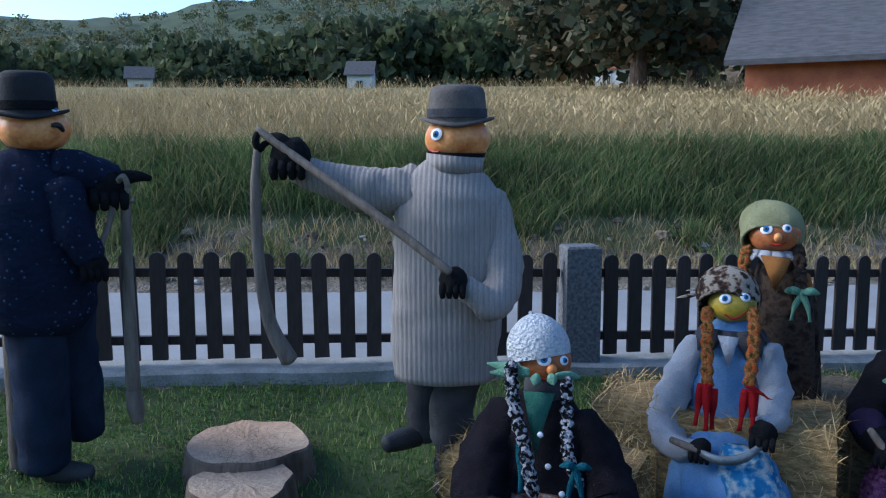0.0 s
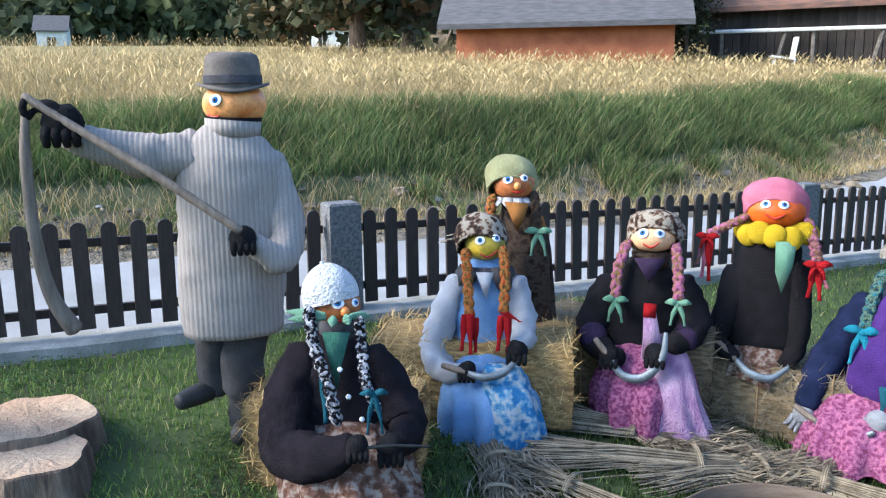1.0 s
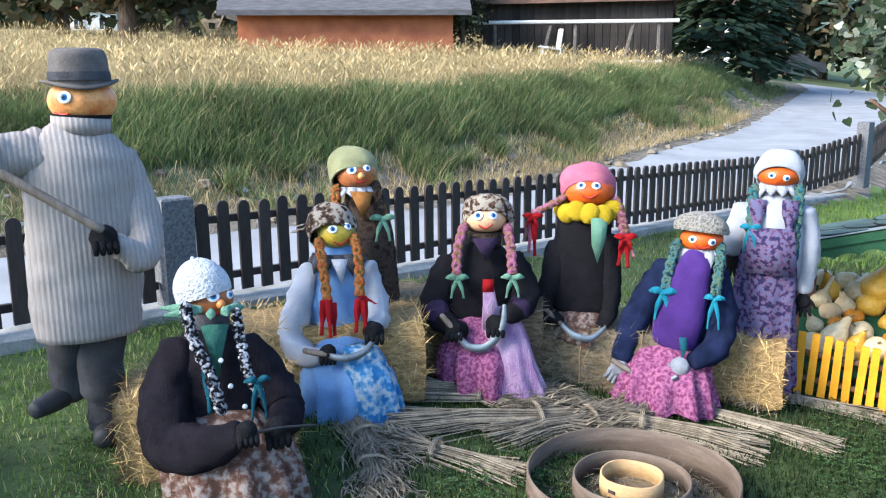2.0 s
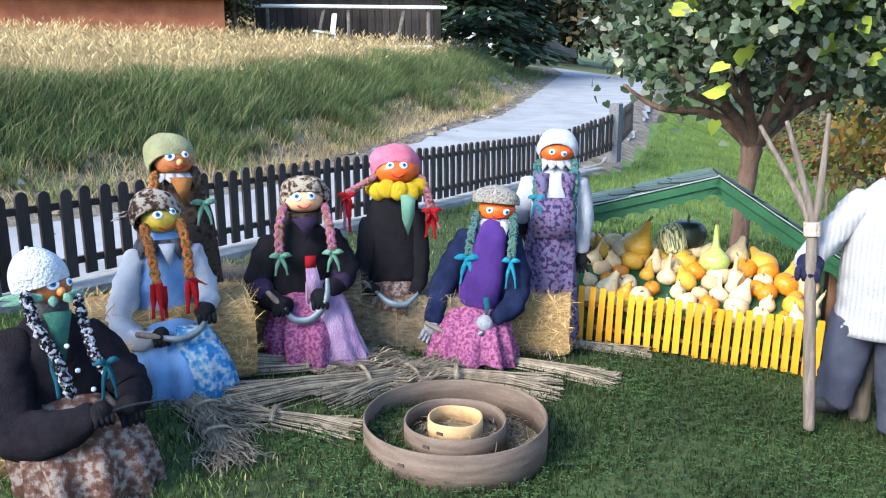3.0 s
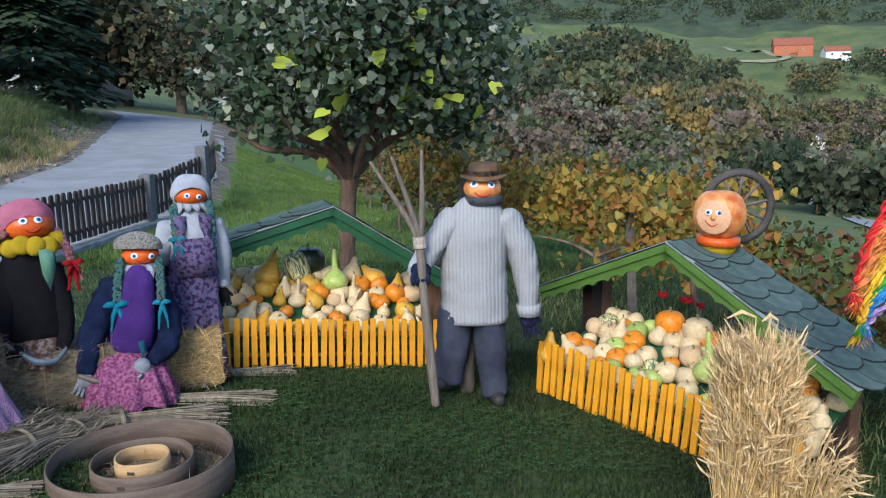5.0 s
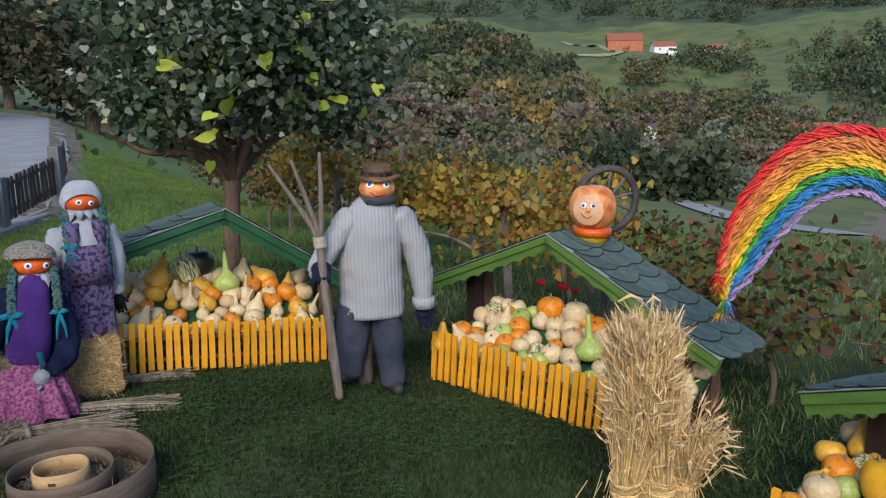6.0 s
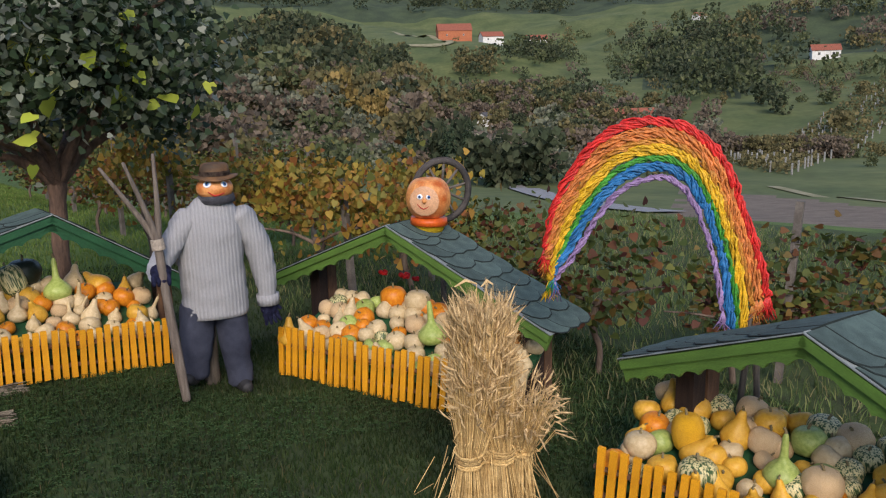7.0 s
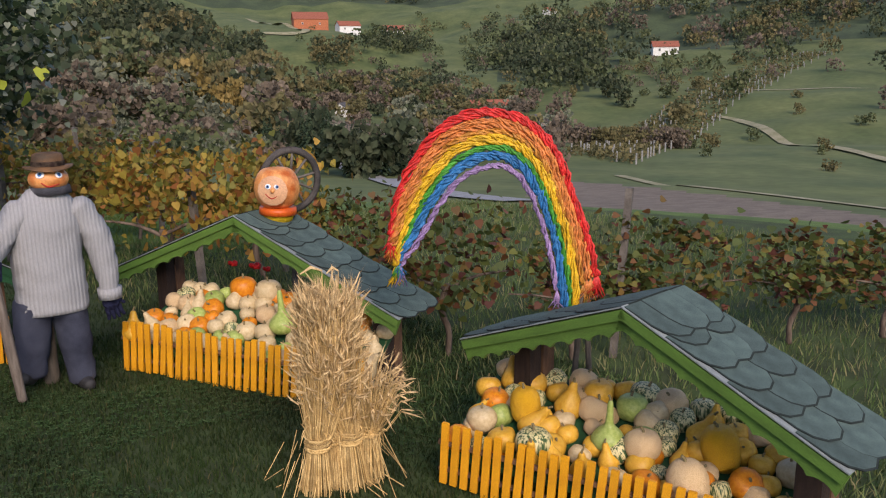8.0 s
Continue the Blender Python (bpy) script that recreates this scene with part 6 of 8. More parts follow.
M_TWINE = mat("baler_twine", (0.35, 0.22, 0.10), (0.25, 0.16, 0.08), scale=40)


def bale(x, y, turn, size, straw, core, seed, up=0.0):
    rnd = random.Random(seed)
    L, W, H = size
    b = empty("straw_bale", on_ground(x, y, up, turn), "rectangular straw bale tied with twine on the lawn", "straw bale", "straw bales used as seats")
    g = Geo()
    n = 9
    verts, faces = [], []
    prof = [(-0.46, 0.02), (-0.5, 0.1), (-0.5, 0.5), (-0.5, 0.9), (-0.44, 1.0), (0, 1.0), (0.44, 1.0), (0.5, 0.9), (0.5, 0.5), (0.5, 0.1), (0.46, 0.02)]
    for i in range(n + 1):
        u = i / n - 0.5
        for a, c in prof:
            p = Vector((u * L, a * W, c * H - 0.02))
            k = 0.022 * noise.noise(p * 9 + Vector((seed, 0, 0)))
            verts.append(p * (1 + k) + Vector((0, 0, k)))
    m = len(prof)
    for i in range(n):
        for j in range(m - 1):
            faces.append((i * m + j, i * m + j + 1, (i + 1) * m + j + 1, (i + 1) * m + j))
    faces += [tuple(range(m)), tuple(n * m + j for j in range(m - 1, -1, -1))]
    g.add(verts, [f[::-1] for f in faces], core)
    part("packed_straw", g, b, smooth=True)
    g = Geo()
    for k in range(1500):
        face_n = rnd.choice(((0, -1, 0), (0, -1, 0), (0, 0, 1), (0, 0, 1), (1, 0, 0), (-1, 0, 0), (0, 1, 0)))
        fn = Vector(face_n)
        p = Vector((rnd.uniform(-0.5, 0.5) * L, rnd.uniform(-0.5, 0.5) * W, rnd.uniform(0.03, 1) * H))
        if face_n[0]:
            p.x = face_n[0] * L * 0.5
        elif face_n[1]:
            p.y = face_n[1] * W * 0.5
        else:
            p.z = H * 0.985
        dirn = Vector((rnd.gauss(0, 0.6), rnd.gauss(0, 1), rnd.gauss(0, 0.7)))
        dirn -= fn * dirn.dot(fn) * 0.85
        dirn = dirn.normalized() * rnd.uniform(0.03, 0.10) + fn * rnd.uniform(0.0, 0.035)
        g.blade(p - dirn * 0.3, p + dirn, rnd.uniform(0.002, 0.0045), straw, side=dirn.cross(fn + Vector((0.1, 0.2, 0.1))).normalized(), bend=0.004)
    o = part("loose_straw", g, b)
    tagged(o, kind="stuff")
    for u in (-0.2, 0.2):
        g = Geo()
        g.tube([(u * L, -0.506 * W, 0.02), (u * L, -0.506 * W, 0.92 * H), (u * L, -0.43 * W, 0.995 * H), (u * L, 0.43 * W, 0.995 * H), (u * L, 0.506 * W, 0.9 * H), (u * L, 0.506 * W, 0.02)], 0.004, M_TWINE, seg=5)
        part("twine", g, b)


bale(-2.02, 2.72, 40, (0.62, 0.40, 0.33), M_STRAW, M_BALE_CORE, 1)
bale(-2.06, 3.50, 38, (0.86, 0.42, 0.38), M_STRAW, M_BALE_CORE, 2)
# Next two bales: grey straw over the shade-darkened core.
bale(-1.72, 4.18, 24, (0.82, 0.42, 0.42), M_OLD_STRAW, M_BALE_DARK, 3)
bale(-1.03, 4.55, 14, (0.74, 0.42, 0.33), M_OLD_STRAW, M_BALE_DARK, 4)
bale(-0.58, 4.78, 8, (0.68, 0.36, 0.34), M_STRAW, M_BALE_CORE, 5)


def stalk_bundle(ears, butts, thick, count, seed, material):
    """Stiff dry stalks tied into a sheaf and laid on the grass, the ear end frayed."""
    rnd = random.Random(seed)
    a, b = Vector((*ears, 0)), Vector((*butts, 0))
    c = (a + b) / 2
    dirn = (b - a).normalized()
    side = Vector((-dirn.y, dirn.x, 0))
    half = (b - a).length / 2
    z0 = ground_height(c.x, c.y)
    st = empty("straw_bundle", Matrix.Translation((c.x, c.y, z0)), "tied bundle of stiff grey-yellow stalks lying on grass", "straw bundle", "straw bundles on the lawn")

    def lie(u, o, h):
        p = dirn * u + side * o
        return Vector((p.x, p.y, ground_height(c.x + p.x, c.y + p.y) - z0 + h))
    stalks, brush = Geo(), Geo()
    for k in range(count):
        q = rnd.gauss(0, 0.55)
        h = max(0.008, thick * rnd.uniform(0.0, 1.0) * (1 - min(1, abs(q)) * 0.6))
        fan = rnd.gauss(0, 0.35) * thick
        u0, u1 = -half * rnd.uniform(0.5, 1.0), half * rnd.uniform(0.72, 1.06)
        w = rnd.uniform(0.0022, 0.0042)
        stalks.tube([lie(u0, q * thick * 1.5 + fan, h * 0.8 + 0.006), lie(-half * 0.3, q * thick * 0.75, h * 0.75 + 0.01), lie(half * 0.3, q * thick * 1.0, h + 0.004), lie(u1, q * thick * 1.7 - fan, h * rnd.uniform(0.5, 1.1) + 0.006)], [w * 0.8, w, w, w], material, seg=4)
        for e in range(3):
            p = lie(u0, q * thick * 1.5 + fan, h * 0.8 + 0.008)
            t = p - dirn * rnd.uniform(0.03, 0.14) + side * rnd.gauss(0, 0.04) + Vector((0, 0, rnd.uniform(-0.01, 0.03)))
            brush.blade(p, t, rnd.uniform(0.005, 0.012), material, bend=0.008)
    tagged(part("stalk_mass", stalks, st), kind="stuff")
    tagged(part("ear_mass", brush, st, "frayed dry ears"), kind="stuff")
    g = Geo()
    for k in range(3):
        g.tube([lie(-half * 0.3 + k * 0.008, math.cos(q) * thick * 1.05, 0.5 * thick + math.sin(q) * thick * 0.55 + 0.008) for q in [6.283 * j / 14 for j in range(15)]], 0.0035, material, seg=4, caps=False)
    part("tie", g, st)


for k, (ears, butts, thick, count) in enumerate((((-1.10, 4.10), (-1.98, 3.50), 0.085, 150), ((-0.86, 4.06), (-1.62, 3.34), 0.08, 140), ((-0.78, 4.22), (-1.24, 3.52), 0.07, 110),
        ((-1.02, 4.02), (-0.22, 4.20), 0.075, 130), ((-0.80, 4.42), (0.06, 4.44), 0.06, 110), ((-0.40, 4.86), (0.22, 5.00), 0.05, 80), ((-1.42, 3.04), (-1.98, 3.44), 0.065, 100),
        ((-1.55, 3.24), (-0.98, 3.32), 0.06, 90), ((-0.42, 4.66), (-0.30, 4.98), 0.07, 80), ((-1.32, 2.86), (-1.74, 3.28), 0.06, 90), ((-1.2, 3.9), (-1.85, 3.75), 0.06, 90))):
    stalk_bundle(ears, butts, thick, count, 40 + k, M_OLD_STRAW)


def sheaf(x, y, seed):
    """A bound stook of ripe wheat: stalks that flare above and below the band, ears nodding outwards."""
    rnd = random.Random(seed)
    st = empty("wheat_sheaf", on_ground(x, y), "tall bound sheaf of ripe golden wheat standing on the lawn", "wheat sheaf")
    stalks, ears, bands = Geo(), Geo(), Geo()
    for cx, cy, lean, n, h, spread, droop in ((0, 0, (0.0, 0.0), 640, 0.92, 0.95, 0.0), (0.05, 0.08, (0.02, -0.03), 240, 0.95, 0.8, 0.0), (-0.14, -0.05, (0.07, 0.02), 200, 0.66, 0.65, 0.02), (0.04, -0.12, (-0.02, 0.06), 200, 0.72, 0.65, 0.02), (0.14, -0.10, (0.03, -0.02), 230, 0.56, 0.65, 0.05)):
        for k in range(n):
            a, r = rnd.uniform(0, 6.283), math.sqrt(rnd.random())
            dirn = Vector((math.cos(a), math.sin(a), 0))
            hh = h * rnd.uniform(0.66, 1.03)
            p0 = Vector((cx, cy, 0)) + dirn * r * 0.135 * spread
            p1 = Vector((cx, cy, 0.26)) + dirn * r * 0.075 * spread + Vector((*lean, 0)) * 0.3
            p2 = Vector((cx, cy, hh * 0.70)) + dirn * r * 0.125 * spread + Vector((*lean, 0)) * 0.7
            p3 = Vector((cx, cy, hh)) + dirn * (r * 0.15 + 0.01) * spread + Vector((*lean, 0)) + dirn * droop * r
            stalks.tube([p0, p1, p2, p3], [0.0026, 0.0026, 0.0024, 0.0016], M_STRAW, seg=4, caps=False)
            tip = p3 + dirn * rnd.uniform(0.0, 0.05) * (1 + 14 * droop) + Vector((rnd.gauss(0, 0.02), rnd.gauss(0, 0.02), rnd.uniform(0.02, 0.10) - droop * 0.9))
            ears.tube([p3, p3.lerp(tip, 0.5) + dirn * 0.006, tip], [0.003, 0.0048, 0.0015], M_EAR, seg=5)
            for e in range(7):
                b = p3.lerp(tip, 0.12 * e)
                ears.blade(b, b + (tip - p3).normalized() * rnd.uniform(0.04, 0.08) + Vector((rnd.gauss(0, 0.016), rnd.gauss(0, 0.016), rnd.gauss(0.0, 0.012))), 0.0013, M_EAR)
            if rnd.random() < 0.7:
                b = p1.lerp(p2, rnd.random())
                ears.blade(b, b + dirn * rnd.uniform(0.01, 0.05) + Vector((0, 0, rnd.uniform(-0.12, 0.08))), 0.008, M_STRAW, bend=0.012)
        for w in range(6):
            ring = [Vector((cx, cy, 0.24 + w * 0.011)) + Vector((*lean, 0)) * 0.3 + Vector((math.cos(q), math.sin(q), 0.05 * math.sin(q))) * (0.088 * spread + rnd.uniform(-0.004, 0.008)) for q in [6.283 * j / 20 for j in range(21)]]
            bands.tube(ring, [0.006] * 21, M_STRAW, seg=5, caps=False)
    for k in range(46):
        a = rnd.uniform(0, 6.283)
        p = Vector((math.cos(a), math.sin(a), 0)) * rnd.uniform(0.1, 0.26)
        stalks.tube([p + Vector((0, 0, 0.35)) * rnd.random(), p * 1.5 + Vector((0, 0, 0.01))], [0.0025, 0.0025], M_STRAW, seg=4)
    for x0, z1, bend in ((0.02, 1.08, -0.09), (0.12, 1.06, -0.05), (-0.05, 1.0, 0.04)):
        q = Vector((x0, 0.05, z1))
        stalks.tube([(x0, 0.05, 0.7), tuple(q)], [0.003, 0.0022], M_STRAW, seg=4)
        ears.tube([q, q + Vector((bend * 0.5, -bend * 0.3, 0.02)), q + Vector((bend, -bend * 0.6, -0.01))], [0.004, 0.009, 0.003], M_EAR, seg=6)
    tagged(part("stalk_mass", stalks, st), kind="stuff")
    tagged(part("ear_mass", ears, st, "bristly ripe ears"), kind="stuff")
    part("band", bands, st, "twisted straw band")


M_EAR = mat("wheat_ear", (0.66, 0.48, 0.25), (0.46, 0.31, 0.14), scale=50, fine=200, rough=0.8, bump=0.4, island=0.3)
sheaf(1.78, 2.36, 21)

# ---- sieves and stump ----
M_SIEVE = mat("bent_wood_sieve", (0.1584, 0.1188, 0.09), (0.1008, 0.072, 0.05472), scale=6, fine=80, rough=0.7, bump=0.3, stretch=(1, 1, 6))
M_SIEVE_IN = mat("pale_bent_wood", (0.50, 0.33, 0.16), (0.38, 0.24, 0.11), scale=6, fine=80, rough=0.65, bump=0.2, stretch=(1, 1, 6))


def hoop(name, x, y, r, h, z, m, label, base=True):
    s = empty(name, on_ground(x, y, z), label, "sieve", "nested wooden sieves")
    g = Geo()
    seg = 56
    verts, faces = [], []
    t = 0.009
    ring = [(r - t, 0.0), (r, 0.0), (r + 0.002, h * 0.5), (r, h - 0.003), (r - 0.003, h), (r - t + 0.002, h), (r - t, h - 0.003)]
    for j in range(seg):
        a = 6.28318 * j / seg
        for q, zz in ring:
            verts.append((q * math.cos(a), q * math.sin(a), zz + 0.003 * math.sin(3 * a)))
    n = len(ring)
    for j in range(seg):
        k = (j + 1) % seg
        for i in range(n):
            i2 = (i + 1) % n
            faces.append((j * n + i, k * n + i, k * n + i2, j * n + i2))
    g.add(verts, faces, m)
    part("hoop", g, s, smooth=True)
    g = Geo()
    # The floor reuses the shade-darkened bale core colour.
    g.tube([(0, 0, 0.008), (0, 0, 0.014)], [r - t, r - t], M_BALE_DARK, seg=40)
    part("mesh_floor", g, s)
    g = Geo()
    rnd = random.Random(int(r * 1000))
    for k in range(int(1700 * r * r / 0.16)):
        a, q = rnd.uniform(0, 6.28), (r - 0.04) * math.sqrt(rnd.random())
        p = Vector((q * math.cos(a), q * math.sin(a), 0.02 + rnd.random() * 0.05))
        dd = Vector((rnd.gauss(0, 1), rnd.gauss(0, 1), rnd.gauss(0, 0.35))).normalized() * rnd.uniform(0.03, 0.08)
        if (p + dd).xy.length < r - 0.015 and base:
            g.blade(p, p + dd, 0.003, M_OLD_STRAW)
    if base:
        tagged(part("chaff", g, s, "scattered straw chaff"), kind="stuff")
    for w in (0.25, 0.6):
        g = Geo()
        g.box((r * math.cos(-1.9), r * math.sin(-1.9), h * w), (0.03, 0.012, 0.012), M_IRON, Matrix.Rotation(-1.9 + 1.57, 3, "Z"))
        part("tack", g, s)


hoop("large_sieve", -0.575, 3.42, 0.395, 0.165, -0.02, M_SIEVE, "large round bent-wood sieve lying on the lawn")
hoop("middle_sieve", -0.575, 3.42, 0.22, 0.105, 0.02, M_SIEVE, "middle-sized bent-wood sieve standing inside a larger one")
hoop("small_sieve", -0.575, 3.42, 0.118, 0.085, 0.05, M_SIEVE_IN, "small pale wooden sieve in the innermost place", False)

M_CUT = mat("sawn_wood_face", (0.46, 0.33, 0.22), (0.32, 0.215, 0.14), scale=5, fine=60, rough=0.85, bump=0.6, c3=(0.40, 0.27, 0.18))
M_BARK = mat("rough_bark", (0.16, 0.12, 0.09), (0.07, 0.05, 0.038), scale=14, fine=50, rough=1.0, bump=1.0, stretch=(1, 1, 0.3))


def stump():
    s = empty("tree_stump", on_ground(-2.83, 1.86), "low wide sawn tree stump with rough bark on the grass", "stump")
    for name, (cx, cy), r, h, k in (("upper_cut", (-0.02, 0.02), 0.235, 0.11, 1), ("lower_cut", (0.27, -0.07), 0.18, 0.08, 2)):
        g = Geo()
        seg = 48
        rad = [r * (1 + 0.16 * noise.noise(Vector((math.cos(6.283 * j / seg) * 1.6, math.sin(6.283 * j / seg) * 1.6, k)))) for j in range(seg)]
        verts = []
        for z, q in ((-0.06, 1.12), (h * 0.5, 1.03), (h - 0.006, 1.0), (h, 0.97)):
            for j in range(seg):
                a = 6.283 * j / seg
                verts.append((cx + rad[j] * q * math.cos(a), cy + rad[j] * q * math.sin(a), z + 0.008 * noise.noise(Vector((math.cos(a) * 3, math.sin(a) * 3, z * 9)))))
        faces = [(i * seg + j, i * seg + (j + 1) % seg, (i + 1) * seg + (j + 1) % seg, (i + 1) * seg + j) for i in range(3) for j in range(seg)]
        g.add(verts, faces, M_BARK)
        top = [(x, y, z + 0.001) for x, y, z in verts[3 * seg:]]
        mid = [(cx + (x - cx) * 0.5, cy + (y - cy) * 0.5, h + 0.006 * noise.noise(Vector((x * 20, y * 20, 0)))) for x, y, z in top]
        g.add(top + mid + [(cx, cy, h)], [(j, (j + 1) % seg, (j + 1) % seg + seg, j + seg) for j in range(seg)] + [(j + seg, (j + 1) % seg + seg, 2 * seg) for j in range(seg)], M_CUT)
        part(name, g, s, smooth=False)
    g = Geo()
    rnd = random.Random(5)
    for k in range(160):
        a, q = rnd.uniform(0, 6.28), 0.17 * math.sqrt(rnd.random())
        p = Vector((q * math.cos(a) + 0.04, q * math.sin(a), 0.118 + rnd.random() * 0.012))
        dd = Vector((rnd.gauss(0, 1), rnd.gauss(0, 0.6), rnd.gauss(0, 0.08))).normalized() * rnd.uniform(0.03, 0.09)
        g.blade(p, p + dd, 0.003, M_OLD_STRAW)
    tagged(part("straw_litter", g, s, "straw scattered on top"), kind="stuff")


stump()


# ---- plants ----
def leaf_mat(name, stops, rough=0.6):
    """Leaves whose colour differs from leaf to leaf."""
    if name in MATS:
        return MATS[name]
    m = bpy.data.materials.new(name)
    m.use_nodes = True
    n, l = m.node_tree.nodes, m.node_tree.links
    b = n["Principled BSDF"]
    b.inputs["Roughness"].default_value = rough
    b.inputs["Specular IOR Level"].default_value = 0.25
    ramp = n.new("ShaderNodeValToRGB")
    el = ramp.color_ramp.elements
    while len(el) < len(stops):
        el.new(0.5)
    for e, (p, c) in zip(el, stops):
        e.position, e.color = p, (*c, 1)
    l.new(n.new("ShaderNodeNewGeometry").outputs["Random Per Island"], ramp.inputs[0])
    co = n.new("ShaderNodeTexCoord")
    nz = n.new("ShaderNodeTexNoise")
    nz.inputs["Scale"].default_value = 1.1
    l.new(co.outputs["Object"], nz.inputs["Vector"])
    mr = n.new("ShaderNodeMapRange")
    mr.inputs["From Min"].default_value, mr.inputs["From Max"].default_value = 0.3, 0.7
    mr.inputs["To Min"].default_value, mr.inputs["To Max"].default_value = 0.65, 1.35
    l.new(nz.outputs["Fac"], mr.inputs["Value"])
    mx = n.new("ShaderNodeMix")
    mx.data_type, mx.blend_type = "RGBA", "MULTIPLY"
    mx.inputs["Factor"].default_value = 1.0
    l.new(ramp.outputs["Color"], mx.inputs["A"])
    l.new(mr.outputs[0], mx.inputs["B"])
    l.new(mx.outputs["Result"], b.inputs["Base Color"])
    tr = n.new("ShaderNodeBsdfTranslucent")
    l.new(mx.outputs["Result"], tr.inputs["Color"])
    ms = n.new("ShaderNodeMixShader")
    ms.inputs[0].default_value = 0.3
    l.new(b.outputs[0], ms.inputs[1])
    l.new(tr.outputs[0], ms.inputs[2])
    l.new(ms.outputs[0], n["Material Output"].inputs["Surface"])
    MATS[name] = m
    return m


# The lawn's light and shade is put into these blades: dark lush, bright worn.
M_GRASS_SHADED = leaf_mat("shaded_lawn_blade", ((0, (0.01322, 0.02993, 0.006264)), (0.5, (0.02366, 0.04454, 0.009744)), (0.92, (0.04037, 0.05846, 0.01531)), (1, (0.09744, 0.087, 0.03828))), 0.7)
M_WORN_LIT = leaf_mat("lit_worn_blade", ((0, (0.07875, 0.1487, 0.028)), (0.5, (0.1313, 0.21, 0.0455)), (0.85, (0.2013, 0.2538, 0.07875)), (1, (0.385, 0.3325, 0.1575))), 0.7)
# Blades of that slope, likewise brightened as if sunlit.
M_SLOPE = leaf_mat("sunlit_slope_blade", ((0, (0.07, 0.125, 0.02)), (0.5, (0.105, 0.165, 0.03)), (1, (0.16, 0.19, 0.05))), 0.7)
M_CLOVER = leaf_mat("clover_leaf", ((0, (0.026, 0.06, 0.016)), (0.6, (0.045, 0.088, 0.025)), (1, (0.085, 0.12, 0.045))), 0.7)
M_BANKGRASS = leaf_mat("bank_grass_blade", ((0, (0.06, 0.105, 0.03)), (0.5, (0.11, 0.15, 0.05)), (0.8, (0.17, 0.18, 0.07)), (1, (0.26, 0.22, 0.11))), 0.8)
M_TALLGRASS = leaf_mat("dry_tall_grass", ((0, (0.23, 0.18, 0.08)), (0.5, (0.39, 0.29, 0.14)), (0.88, (0.48, 0.375, 0.21)), (1, (0.19, 0.165, 0.07))), 0.8)
M_TREELEAF = leaf_mat("dark_tree_leaf", ((0, (0.02975, 0.05355, 0.0238)), (0.5, (0.06247, 0.08925, 0.04463)), (0.78, (0.1116, 0.1369, 0.08925)), (0.92, (0.2529, 0.2752, 0.2157)), (0.98, (0.357, 0.3719, 0.2975)), (1, (0.4462, 0.4462, 0.08925))), 0.45)
M_BIGLEAF = leaf_mat("yellow_green_leaf", ((0, (0.28, 0.36, 0.04)), (1, (0.42, 0.45, 0.06))), 0.5)
M_VINELEAF = leaf_mat("vine_leaf", ((0, (0.05, 0.075, 0.02)), (0.4, (0.10, 0.12, 0.03)), (0.6, (0.17, 0.14, 0.03)), (0.8, (0.15, 0.065, 0.025)), (1, (0.09, 0.03, 0.025))), 0.6)
M_VINEGOLD = leaf_mat("golden_vine_leaf", ((0, (0.10, 0.12, 0.025)), (0.35, (0.27, 0.21, 0.035)), (0.7, (0.36, 0.22, 0.04)), (1, (0.22, 0.08, 0.025))), 0.6)
M_FOREST = leaf_mat("woodland_foliage", ((0, (0.03, 0.04, 0.022)), (0.45, (0.052, 0.06, 0.032)), (0.75, (0.085, 0.08, 0.045)), (0.93, (0.13, 0.105, 0.06)), (1, (0.17, 0.11, 0.055))), 0.9)
M_CONIFER = leaf_mat("conifer_foliage", ((0, (0.0224, 0.0416, 0.0224)), (1, (0.0544, 0.08, 0.0384))), 0.9)


def scatter_mesh(name, verts, faces, material, label, category):
    me = bpy.data.meshes.new(name)
    me.from_pydata(verts, [], faces)
    me.materials.append(material)
    me.update()
    ob = new(name, me)
    return tagged(ob, label, category, kind="stuff")


def blades(n, place, high, wide, lean, rnd, heads=0.0):
    """n bent blades, rooted where place() says."""
    V, F = [], []
    for _ in range(n):
        q = place(rnd)
        if q is None:
            continue
        x, y = q
        z = ground_height(x, y) - 0.005
        h = rnd.uniform(*high)
        a = rnd.uniform(0, 6.283)
        sx, sy = math.cos(a) * wide / 2, math.sin(a) * wide / 2
        b = rnd.uniform(0, 6.283)
        lx, ly = math.cos(b) * h * lean * rnd.random(), math.sin(b) * h * lean * rnd.random()
        o = len(V)
        V += [(x - sx, y - sy, z), (x + sx, y + sy, z), (x + lx * 0.4 + sx * 0.8, y + ly * 0.4 + sy * 0.8, z + h * 0.6), (x + lx * 0.4 - sx * 0.8, y + ly * 0.4 - sy * 0.8, z + h * 0.6), (x + lx, y + ly, z + h)]
        F += [(o, o + 1, o + 2, o + 3), (o + 3, o + 2, o + 4)]
        if heads and rnd.random() < heads:
            o = len(V)
            k = wide * 2.2
            V += [(x + lx, y + ly, z + h * 0.86), (x + lx + k, y + ly, z + h * 0.95), (x + lx * 1.2, y + ly * 1.2, z + h * 1.1), (x + lx - k, y + ly, z + h * 0.95)]
            F += [(o, o + 1, o + 2, o + 3)]
    return V, F


R1 = random.Random(101)


